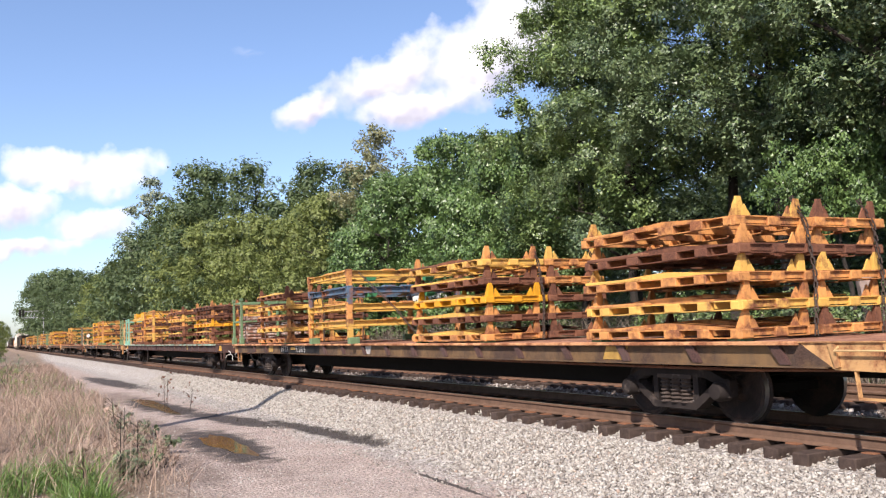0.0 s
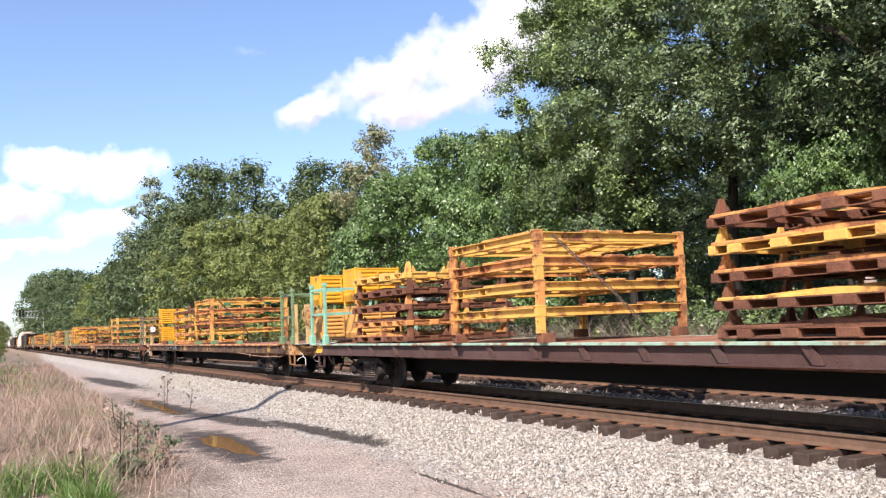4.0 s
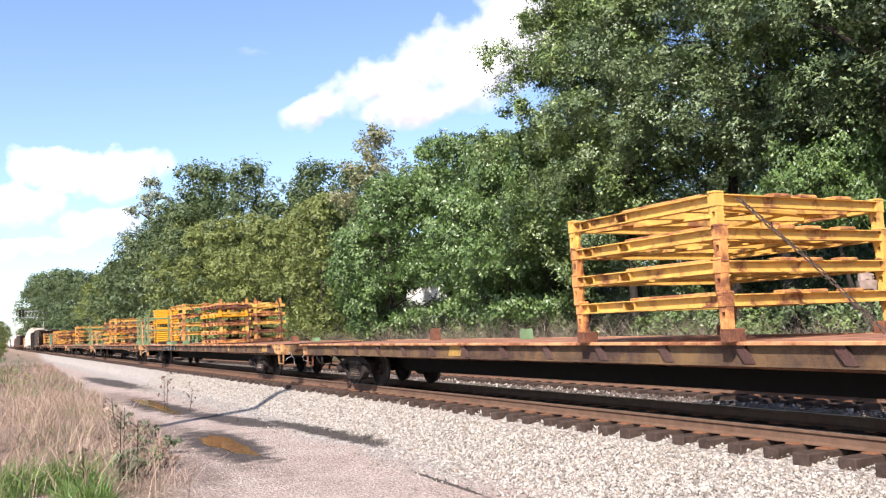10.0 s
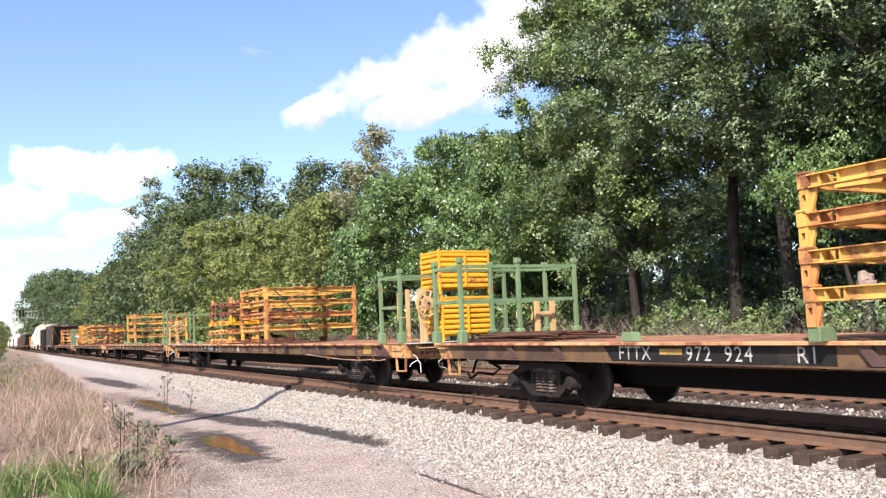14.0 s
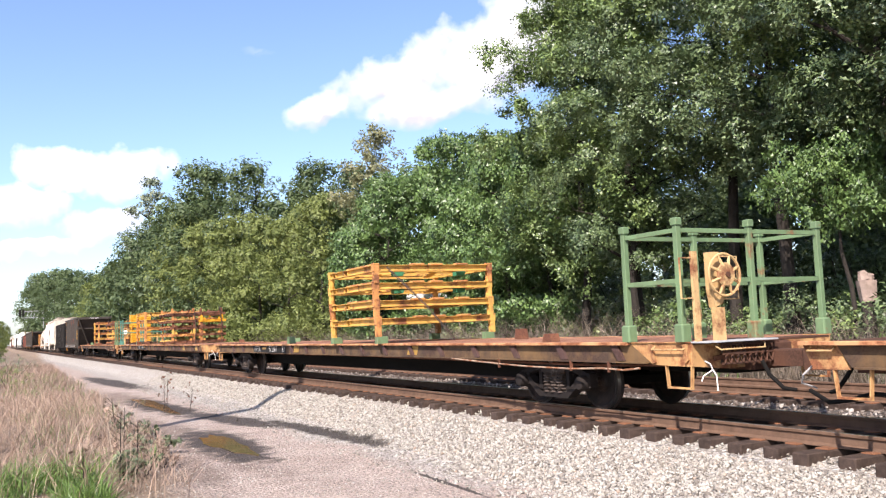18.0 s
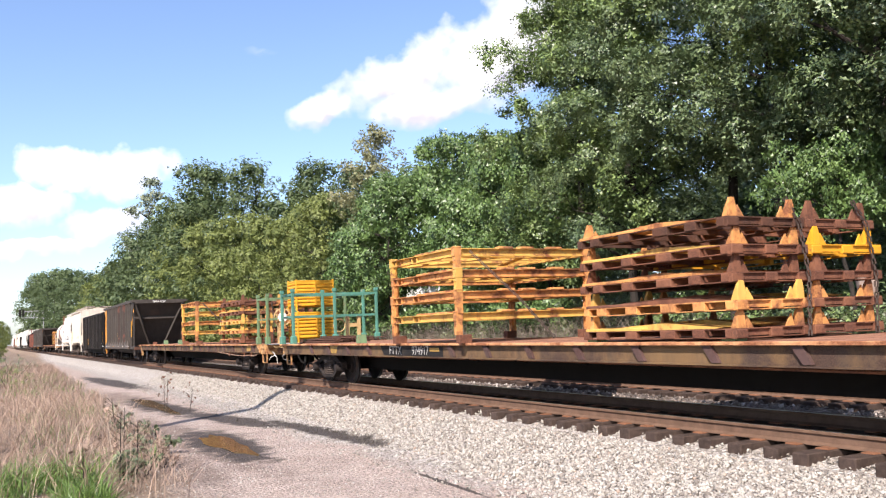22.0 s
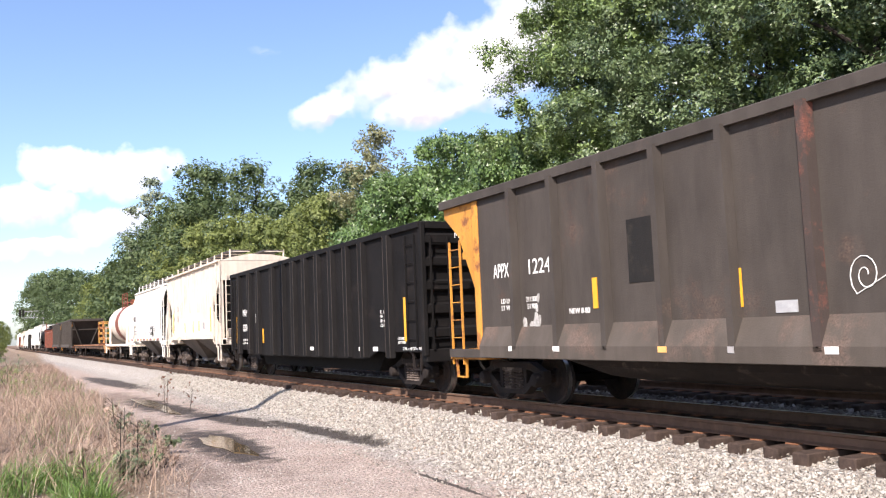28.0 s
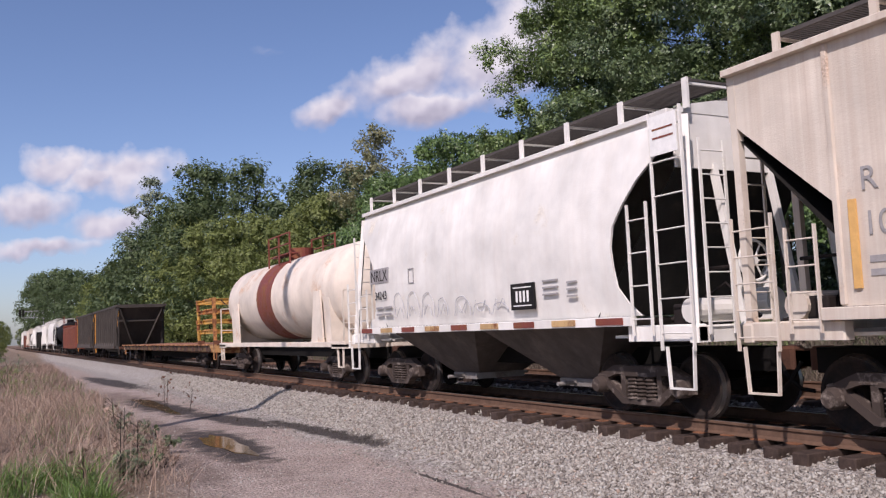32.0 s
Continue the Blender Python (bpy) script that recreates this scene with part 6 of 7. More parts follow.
def rod_pile(u_front, length, y0, y1):
    g = thing("rod_pile", "pile of dark rusty steel rods on the deck", "steel rods", "rod piles")
    rolling(g, u_front)
    rng = random.Random(int(u_front))
    m = [G().rod((0, 0, 0), (-length, 0, 0), 0.02, 6).mesh("rod") for _ in range(1)][0]
    m.materials.append(mat_rust_dark)
    for k in range(34):
        y = rng.uniform(y0, y1)
        part("rod", m, None, g, "", pose(rng.uniform(-0.2, 0.25), y, DECK_Z + 0.022 + 0.042 * (k // 7) * (1 - abs(2 * (y - y0) / (y1 - y0) - 1) * 0.5), 0, rng.uniform(-0.3, 0.3), rng.uniform(-4, 4)))


def end_stand(u, y):
    s = rolling(thing("brake_stand", "yellow steel stand with a small wheel", "stand"), u)
    part("uprights", G().beam((0, y - 0.17, DECK_Z), (0, y - 0.17, 1.9), 0.10, 0.08).beam((0, y + 0.22, DECK_Z), (0, y + 0.22, 1.9), 0.10, 0.08).beam((0, y - 0.2, 1.62), (0, y + 0.25, 1.62), 0.05, 0.12), mat_sand, s)
    part("wheel", G().ring((-0.1, y - 0.42, 1.62), 0.2, 0.018), mat_sand, s)


def deck_pedestal(u, y, mat=mat_green, h=0.19):
    p = rolling(thing("deck_pedestal", "small steel pedestal bracket on the deck", "bracket", "deck pedestals"), u)
    part("bracket", G().prism([(-0.13, DECK_Z), (0.13, DECK_Z), (0.08, DECK_Z + h), (-0.08, DECK_Z + h)], "y", y - 0.1, y + 0.1), mat, p)


# ---- boxy cars at the end of the train ----
def ladder(parent, mat, x, y, z0, z1, w=0.42, rungs=6, face="side", label=""):
    g = G()
    if face == "side":
        a, b = (x - w / 2, y), (x + w / 2, y)
    else:
        a, b = (x, y - w / 2), (x, y + w / 2)
    for p in (a, b):
        g.beam((*p, z0), (*p, z1), 0.042, 0.024)
    for k in range(rungs):
        z = z0 + (z1 - z0) * (k + 0.5) / rungs
        g.rod((*a, z), (*b, z), 0.011, 6)
    return part("ladder", g, mat, parent, label)


def car_base(name, label, category, u_front, length, t1, t2, steel=None):
    car = rolling(thing(name, label, category, "freight cars behind the flatcars"), u_front)
    truck(car, -t1, steel or mat_truck_dusty)
    truck(car, -t2, steel or mat_truck_dusty)
    coupler(car, 0.1, 1)
    coupler(car, -length - 0.1, -1)
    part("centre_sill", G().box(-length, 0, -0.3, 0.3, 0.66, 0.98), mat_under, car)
    return car


RUSTY_RIBS = (2, 4)


def coal_car(u_front, length, label, number=None, body=mat_coal, end=mat_end, stripes=True, top=3.88):
    """A high-sided coal car: ribbed sides, a tub between the trucks, open ends with sloping sheets and wings."""
    car = car_base("coal_car", label, "coal car", u_front, length, 1.76, length - 1.55, mat_truck)
    L, W, E = length, 1.56, 1.38
    sides = G()
    for s in (-1, 1):
        sides.box(-L + E, -E, s * W - 0.03, s * W + 0.03, 0.98, top)
    part("body", sides, body, car, "dark weathered steel sides")
    for s in (-1, 1):
        part("top_chord", G().block(-L, 0, s * W - 0.12, s * W + 0.12, top - 0.13, top + 0.03, 0.015), body, car)
        part("side_sill", G().block(-L + 0.1, -0.1, s * W - 0.05, s * W + 0.045, 0.84, 1.0, 0.01), body, car)
    rib = G().prism([(-0.075, -W - 0.032), (0.075, -W - 0.032), (0.055, -W - 0.175), (-0.055, -W - 0.175)], "z", 1.0, top - 0.1).mesh("rib")
    for s in (-1, 1):
        part("skirt", G().prism([(s * (W + 0.03), 1.40), (s * (W + 0.175), 1.06), (s * (W + 0.175), 0.86), (s * (W + 0.04), 0.86)], "x", -L + E + 0.12, -E - 0.12), mat_skirt if body is mat_coal else body, car, "dusty flared lower side")
    n = 10
    for k in range(n):
        x = -E - 0.04 - (L - 2 * E - 0.1) * k / n
        for sgn in (1, -1):
            rusty = stripes and k in RUSTY_RIBS
            r = part("rib", in_colour(rib, mat_rib_rust if rusty else body), None, car, "rust-streaked rib" if rusty else "", Matrix.Translation((x, 0, 0)) @ Matrix.Diagonal((1, sgn, 1, 1)))
    tub = G()
    seg = [(-1.28, 0.95), (-1.22, 0.72), (-1.0, 0.56), (-0.6, 0.48), (0.6, 0.48), (1.0, 0.56), (1.22, 0.72), (1.28, 0.95)]
    m = len(seg)
    vs = []
    for x, f in ((-2.9, 0.0), (-3.3, 0.45), (-4.3, 0.95), (-5.0, 1.0), (-L + 5.0, 1.0), (-L + 4.3, 0.95), (-L + 3.3, 0.45), (-L + 2.9, 0.0)):
        vs += [(x, y, 0.95 + (z - 0.95) * f) for y, z in seg]
    tub.add(vs, [(k * m + i, k * m + i + 1, (k + 1) * m + i + 1, (k + 1) * m + i) for k in range(7) for i in range(m - 1)])
    part("tub", tub, mat_truck, car, "rounded tub between the trucks", None, True)
    for m4, mat in ((Matrix(), body), (Matrix.Translation((-L, 0, 0)) @ Matrix.Diagonal((-1, 1, 1, 1)), end)):
        sl = part("end_sheet", G().add([(-0.12, -W + 0.05, top - 0.1), (-0.12, W - 0.05, top - 0.1), (-1.9, W - 0.05, 1.05), (-1.9, -W + 0.05, 1.05), (-0.17, -W + 0.05, top - 0.1), (-0.17, W - 0.05, top - 0.1), (-1.95, W - 0.05, 1.05), (-1.95, -W + 0.05, 1.05)],
                                       [(0, 1, 2, 3), (7, 6, 5, 4), (0, 4, 5, 1), (1, 5, 6, 2), (2, 6, 7, 3), (3, 7, 4, 0)]), mat, car, "sloping end sheet", m4)
        part("cross_beam", G().block(-0.78, -0.60, -W + 0.05, W - 0.05, 2.72, 2.86, 0.01), mat, sl)
        part("top_beam", G().block(-0.16, 0.02, -W + 0.07, W - 0.07, top - 0.2, top + 0.03, 0.01), mat, sl)
        for y in (-1, 1):
            part("brace", G().beam((-0.12, y * (W - 0.12), top - 0.25), (-1.25, y * 0.45, 1.1), 0.13, 0.11), mat, sl)
            part("wing", G().prism([(-E, top - 0.13), (-0.04, top - 0.13), (-0.06, top - 0.30), (-0.62, top - 0.72), (-E + 0.20, 2.1), (-E + 0.14, 1.1), (-E, 1.0)], "y", y * W - 0.02, y * W + 0.02), mat, sl, "triangular side wing")
            part("side_post", G().block(-E - 0.02, -E + 0.16, y * W - 0.06, y * W + 0.06, 1.0, top - 0.13, 0.01), mat, sl)
        part("end_sill", G().block(-E, 0.0, -W + 0.02, W - 0.02, 0.80, 0.98, 0.02), mat if mat is end else mat_rust_dark, sl)
        ladder(sl, mat, -0.35, -W + 0.02, 0.7, 3.1, 0.42, 7)
        stirrup(sl, -0.4, -1.5, mat, 0.4, 0.85, 0.46)
    if stripes:
        for x, z0, z1 in ((-10.30, 1.62, 2.08), (-7.49, 1.53, 2.0), (-4.35, 1.57, 2.05), (-0.95, 1.6, 2.6)):
            part("stripe", G().box(x - 0.055, x + 0.055, -W - 0.042, -W - 0.025, z0, z1), mat_stripe, car, "yellow reflective stripe")
        part("black_patch", G().box(-9.5, -8.95, -W - 0.040, -W - 0.025, 1.95, 2.85), mat_black_panel, car)
        for k, x in enumerate((-12.6, -11.28, -8.84, -7.60, -6.22, -4.02, -3.82, -2.45, -1.62)):
            part("placard", G().box(x, x + (0.17 if k % 3 else 0.10), -W - 0.182, -W - 0.17, 0.98, 1.06), (mat_hose, mat_hose, mat_stripe_old, mat_mark_grey)[k % 4], car)
        for k, (a, b) in enumerate(((-4.64, -4.36), (-4.33, -4.06))):
            part("faded_word", G().box(a, b, -W - 0.04, -W - 0.028, 1.50, 1.57), mat_faded_white, car)
        for k in range(6):
            part("stencil_line", G().box(-2.02, -1.84, -W - 0.04, -W - 0.028, 2.94 - 0.075 * k, 2.97 - 0.075 * k), mat_band if k == 4 else mat_faded_white, car)
        for x0, w in ((-3.07, 0.46), (-2.26, 0.43)):
            part("stencil_frame", G().box(x0, x0 + w, -W - 0.04, -W - 0.028, 1.89, 1.92).box(x0, x0 + w, -W - 0.04, -W - 0.028, 1.48, 1.51).box(x0, x0 + 0.02, -W - 0.04, -W - 0.028, 1.51, 1.89).box(x0 + w - 0.02, x0 + w, -W - 0.04, -W - 0.028, 1.51, 1.89), mat_faded_white, car)
        part("placard", G().box(-1.65, -1.45, -W - 0.045, -W - 0.03, 1.75, 2.0), mat_white, car)
        swirl = [(-5.76 + (0.03 + 0.024 * a) * math.cos(a * 1.5), -W - 0.04, 1.80 + (0.04 + 0.030 * a) * math.sin(a * 1.5)) for a in np.arange(0, 7.2, 0.3)]
        part("chalk_scrawl", G().path(swirl + [(-5.48, -W - 0.04, 1.80), (-5.37, -W - 0.04, 1.93), (-5.29, -W - 0.04, 2.07)], 0.006, 4), mat_white, car, "white chalk swirl")
    if number:
        ob = lettering(number[0], 0.36, car, (0, 0, 0), mat_white, "reporting_marks")
        ob.matrix_basis = pose(-13.22, -W - 0.034, 2.26, 90, 0, 0) @ Matrix.Diagonal((0.60, 1, 1, 1))
        part("plate", G().box(-6.95, -6.64, -W - 0.04, -W - 0.025, 1.44, 1.58), mat_signal, car, "pale grey plate")
        lettering(number[1], 0.36, car, (-12.14, -W - 0.034, 2.26), mat_white, "car_number")
        lettering("LD LMT\nLT WT", 0.12, car, (-13.0, -W - 0.034, 1.80), mat_white, "stencil")
        lettering("211300\n 51700", 0.12, car, (-12.2, -W - 0.034, 1.80), mat_white, "stencil")
        lettering("NEW 8-80", 0.12, car, (-10.98, -W - 0.034, 1.56), mat_white, "stencil")
        rng = random.Random(6)
        for k in range(26):
            x, z, r = rng.gauss(-11.95, 0.14), 1.04 + abs(rng.gauss(0, 0.36)), rng.uniform(0.015, 0.075)
            pts = [(x + r * rng.uniform(0.6, 1.2) * math.cos(a), z + 1.8 * r * rng.uniform(0.6, 1.2) * math.sin(a)) for a in np.arange(0, 6.2, 0.9)]
            part("splash_mark", G().prism(pts, "y", -W - 0.0345 - 0.0002 * k, -W - 0.028), mat_faded_white, car, "splashed whitish stain")
        ob = lettering("APPX 1224", 0.17, car, (0, 0, 0), mat_white, "stencil")
        ob.matrix_basis = pose(0.025, -0.45, top - 0.155, 90, 0, 90)
    return car


def gondola(u_front, length, label, number=None, body=mat_gon, top=3.70):
    car = car_base("gondola", label, "gondola", u_front, length, 1.55, length - 1.35, mat_truck)
    L, W = length, 1.50
    shell = G()
    for s in (-1, 1):
        shell.prism([(-0.05, top), (-L + 0.05, top), (-L + 0.05, 0.92), (-L + 2.6, 0.92), (-L + 3.1, 0.74), (-3.1, 0.74), (-2.6, 0.92), (-0.05, 0.92)], "y", s * W - 0.02, s * W + 0.02)
    part("body", shell, body, car, "black steel sides")
    part("floor", G().box(-L + 0.1, -0.1, -W + 0.03, W - 0.03, 1.0, 1.1), body, car)
    # Added pan that only darkens the gap beneath the floor, as shade would.
    part("belly_pan", G().prism([(-2.75, 0.98), (-3.3, 0.42), (-L + 3.1, 0.42), (-L + 2.55, 0.98)], "y", -1.15, 1.15), mat_under, car, "added black pan that stands in for shade between the trucks")
    part("top_chord", G().block(-L, 0, -W - 0.09, -W + 0.05, top - 0.13, top, 0.015).block(-L, 0, W - 0.05, W + 0.09, top - 0.13, top, 0.015).block(-0.12, 0.04, -W, W, top - 0.15, top, 0.015).block(-L - 0.04, -L + 0.12, -W, W, top - 0.15, top, 0.015), body, car)
    rib = G().prism([(-0.16, -W - 0.018), (-0.12, -W - 0.13), (0.12, -W - 0.13), (0.16, -W - 0.018)], "z", 0.78, top - 0.12).mesh("rib")
    places = (1.66, 3.2, 4.23, 5.32, 6.42, 7.5, 8.56, 9.62, 10.72, 12.4, 13.5, 14.9) if number else [L * k / 14 for k in range(1, 14)]
    edge = G().box(-0.121, -0.111, -W - 0.138, -W - 0.128, 0.80, top - 0.13).box(0.111, 0.121, -W - 0.138, -W - 0.128, 0.80, top - 0.13).mesh("worn_edge")
    edge.materials.append(mat_coal)
    for d in places:
        part("worn_edge", edge, None, car, "thin grey strips along the rib edges", (-d, 0, 0))
        for sgn in (1, -1):
            part("rib", in_colour(rib, body), None, car, "", Matrix.Translation((-d, 0, 0)) @ Matrix.Diagonal((1, sgn, 1, 1)))
    for m in (Matrix(), Matrix.Translation((-L, 0, 0)) @ Matrix.Diagonal((-1, 1, 1, 1))):
        e = part("end_wall", G().box(-0.1, -0.04, -W, W, 0.95, top - 0.1), body, car, "", m)
        for k in range(5):
            part("end_rib", G().prism([(-0.04, 1.2 + 0.5 * k), (0.06, 1.24 + 0.5 * k), (0.06, 1.40 + 0.5 * k), (-0.04, 1.46 + 0.5 * k)], "y", -W + 0.02, W - 0.02), body, e)
        for y in (-W, W):
            part("corner_post", G().block(-0.1, 0.07, y - 0.055, y + 0.055, 0.85, top - 0.02, 0.015), body, e)
        ladder(e, body, 0.10, -W + 0.36, 1.0, 3.4, 0.42, 6, "end")
        part("end_sill", G().block(-0.2, 0.05, -W, W, 0.72, 0.98, 0.02), body, e)
    ladder(car, body, -0.5, -W - 0.06, 1.0, 3.45, 0.46, 6)
    ladder(car, body, -L + 0.5, -W - 0.06, 1.0, 3.45, 0.46, 6)
    stirrup(car, -0.45, -1.48, mat_truck, 0.4, 0.92, 0.55)
    stirrup(car, -L + 0.45, -1.48, mat_truck, 0.4, 0.92, 0.55)
    if number:
        for x, z in ((-0.9, 2.12), (-6.6, 1.62), (-9.72, 1.62), (-12.05, 1.62), (-15.45, 2.10)):
            part("stripe", G().box(x - 0.055, x + 0.055, -W - 0.035, -W - 0.005, 1.15, z), mat_stripe, car, "yellow reflective stripe")
        for word, name, x, z in ((number[0], "reporting_marks", -14.62, 2.10), (number[1], "car_number", -14.64, 1.57)):
            ob = lettering(word, 0.35, car, (0, 0, 0), mat_white, name)
            ob.matrix_basis = pose(x, -W - 0.026, z, 90, 0, 0) @ Matrix.Diagonal((0.84, 1, 1, 1))
        lettering("LD LMT  209200\nLT WT   76800", 0.115, car, (-14.6, -W - 0.026, 1.22), mat_white, "stencil")
        ob = lettering(number[0] + " " + number[1], 0.17, car, (0, 0, 0), mat_white, "stencil")
        ob.matrix_basis = pose(0.075, -0.75, top - 0.36, 90, 0, 90)
        for k in range(2):
            part("stencil_line", G().box(0.06, 0.066, -0.25, 0.05, 2.55 - 0.10 * k, 2.575 - 0.10 * k), mat_faded_white, car)
        lettering("IL   52-6\nIW   9-5\nIH   8-8\nCU FT 4244", 0.105, car, (-2.26, -W - 0.026, 1.81), mat_white, "stencil")
        lettering("LIFT AND\nJACK HERE", 0.085, car, (-1.32, -W - 0.026, 1.19), mat_white, "stencil")
        lettering("2 INCH HP COMP SHOES", 0.10, car, (-1.07, -W - 0.026, 0.96), mat_white, "stencil")
        for x in (-2.75, -3.66, -7.3):
            part("placard", G().box(x, x + 0.26, -W - 0.03, -W - 0.018, 0.93, 1.03), mat_white, car)
        lettering("C", 0.16, car, (-12.88, -W - 0.028, 1.93), mat_white, "stencil")
        fr = G()
        for x0, x1, z0, z1 in ((-12.96, -12.66, 2.13, 2.15), (-12.96, -12.66, 1.84, 1.86), (-12.96, -12.94, 1.86, 2.13), (-12.68, -12.66, 1.86, 2.13)):
            fr.box(x0, x1, -W - 0.024, -W - 0.018, z0, z1)
        part("stencil_frame", fr, mat_white, car)
    return car


def roof_walk(car, L, z, mat, n=9):
    """A grated walkway on each side of the roof, carried by short posts at the eaves."""
    bar = G()
    x = -0.4
    while x > -L + 0.4:
        bar.box(x - 0.012, x + 0.012, -1.06, -0.30, z - 0.035, z - 0.004)
        x -= 0.055
    me = bar.mesh("grating")
    me.materials.append(mat_grate)
    for s in (1, -1):
        m = Matrix.Diagonal((1, s, 1, 1))
        board = part("running_board", G().box(-L + 0.35, -0.35, -1.08, -1.04, z - 0.05, z).box(-L + 0.35, -0.35, -0.32, -0.28, z - 0.05, z), mat_grate, car, "dark grated roof walkway", m)
        part("grating", me, None, board)
        for k in range(n):
            x = -0.42 - (L - 0.84) * k / (n - 1)
            part("walkway_post", G().box(x - 0.05, x + 0.05, -1.12, -1.08, z - 0.42, z + 0.01).box(x - 0.02, x + 0.02, -1.08, -0.3, z - 0.08, z - 0.045), mat, board)


def covered_hopper(u_front, length, label, body, round_sides, eave, bays=2, marks=None):
    """Covered hopper: side sheets cut away at the ends, arched roof, outlets below, dark slope sheets, ladders."""
    L = length
    car = car_base("covered_hopper", label, "covered hopper", u_front, L, 1.75, L - 1.75)
    W = 1.58
    low = 1.48
    if round_sides:
        zs = [low, 1.65, 1.9, 2.2, 2.5, 2.8, 3.1, 3.4, 3.75, 4.0, eave]
        wide = np.interp(zs, [low, 1.9, 2.5, 3.2, 3.8, eave], [1.50, 1.57, 1.60, 1.57, 1.45, 1.30])
        cut = np.interp(zs, [low, 1.68, 1.9, 2.4, 2.81, 3.33, 3.76, eave], [1.15, 1.40, 1.56, 1.66, 1.58, 1.15, 0.62, 0.5])
    else:
        zs = [low, 2.0, 2.6, 3.2, 3.8, eave]
        wide = [W] * 6
        cut = [1.42, 1.42, 1.42, 0.72, 0.03, 0.03]
    roofy = [(wide[-1] * 0.7, eave + 0.14), (wide[-1] * 0.35, eave + 0.22), (0, eave + 0.25)]
    for s in (-1, 1):
        g = G()
        n = len(zs)
        for d in (0.0, 0.035):
            g.v += [(-c, s * (w - d), z) for c, w, z in zip(cut, wide, zs)] + [(-L + c, s * (w - d), z) for c, w, z in zip(cut, wide, zs)]
        for k in range(n - 1):
            g.f += [(k, k + 1, n + k + 1, n + k), (2 * n + k, 3 * n + k, 3 * n + k + 1, 2 * n + k + 1), (k, 2 * n + k, 2 * n + k + 1, k + 1), (n + k, n + k + 1, 3 * n + k + 1, 3 * n + k)]
        part("side_sheet", g, body, car, "stained steel side", None, round_sides)
    g = G()
    prof = [(-wide[-1], eave)] + [(-y, z) for y, z in roofy] + [(y, z) for y, z in reversed(roofy[:-1])] + [(wide[-1], eave)]
    c = cut[-1]
    g.prism(prof, "x", -L + c, -c)
    part("roof", g, body, car, "arched roof", None, True)
    for s in (-1, 1):
        part("eave_angle", G().block(-L + c, -c, s * (wide[-1] + 0.03) - 0.075, s * (wide[-1] + 0.03) + 0.075, eave - 0.045, eave + 0.035, 0.01), body, car)
        part("side_sill", G().block(-L + 1.2, -1.2, s * W - 0.08, s * W + 0.035, low - 0.14, low - 0.005, 0.01), body, car)
    if not round_sides:
        rib = G().prism([(-0.04, -W - 0.001), (0.04, -W - 0.001), (0.028, -W - 0.03), (-0.028, -W - 0.03)], "z", low + 0.02, eave - 0.07).mesh("rib")
        for d in (1.85, 2.71, 3.65, 4.52, 5.46, 6.34, 7.34, 8.28, 9.25, 10.05):
            part("rib", in_colour(rib, body), None, car, "", (-d * (L / 11.5), 0, 0))
    # inner slope sheets close the hopper at both ends
    span = (L - 4.0) / bays
    for k in range(bays):
        x1 = -2.0 - span * k - 0.02
        x0 = x1 - span + 0.04
        cx = (x0 + x1) / 2
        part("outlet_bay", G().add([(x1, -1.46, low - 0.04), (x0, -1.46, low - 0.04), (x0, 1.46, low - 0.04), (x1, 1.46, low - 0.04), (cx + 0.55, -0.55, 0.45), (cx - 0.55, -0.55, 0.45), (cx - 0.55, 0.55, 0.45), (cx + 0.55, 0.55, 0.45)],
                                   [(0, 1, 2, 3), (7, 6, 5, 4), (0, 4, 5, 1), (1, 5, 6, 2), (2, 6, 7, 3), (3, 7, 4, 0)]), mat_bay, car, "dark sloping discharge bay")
        part("outlet_gate", G().block(cx - 0.5, cx + 0.5, -0.6, 0.6, 0.32, 0.45, 0.01).rod((cx, -1.0, 0.38), (cx, 1.0, 0.38), 0.035), mat_gate, car, "pale grey outlet gate")
    for m in (Matrix(), Matrix.Translation((-L, 0, 0)) @ Matrix.Diagonal((-1, 1, 1, 1))):
        front = m[0][3] > -1
        e = part("end_frame", G().block(-1.4, 0.0, -W + 0.02, -W + 0.2, 1.12, 1.34, 0.02).block(-1.4, 0.0, W - 0.2, W - 0.02, 1.12, 1.34, 0.02).block(-0.16, 0.0, -W, W, 1.10, 1.32, 0.02), body, car, "", m)
        # Black paint here gives the open end the darkness of a shaded recess.
        part("slope_sheet", G().add([(-c - 0.02, -wide[-1] + 0.04, eave - 0.75), (-c - 0.02, wide[-1] - 0.04, eave - 0.75), (-2.1, W - 0.05, low), (-2.1, -W + 0.05, low)], [(0, 1, 2, 3)]), mat_black_panel, e, "sloping end sheet, black for the shade of the recess")
        part("end_sheet", G().box(-c - 0.05, -c - 0.01, -wide[-1] + 0.03, wide[-1] - 0.03, eave - 0.78, eave), body, e)
        part("end_post", G().beam((-0.12, -0.55, 1.2), (-c - 0.05, -0.55, eave - 0.7), 0.08, 0.10).beam((-0.12, 0.55, 1.2), (-c - 0.05, 0.55, eave - 0.7), 0.08, 0.10), body, e)
        for y in (-1, 1):
            part("corner_post", G().beam((-0.1, y * (W - 0.08), 1.2), (-0.1 if not round_sides else -0.3, y * (wide[-1] - 0.04), eave - 0.1), 0.10, 0.10), body, e)
            if not round_sides and front:
                part("end_gusset", G().prism([(-0.04, 1.34), (-1.40, 1.34), (-1.40, 2.45), (-0.60, 1.98), (-0.04, 1.75)], "y", y * (W - 0.03) - 0.012, y * (W - 0.03) + 0.012), body, e, "lower end gusset plate")
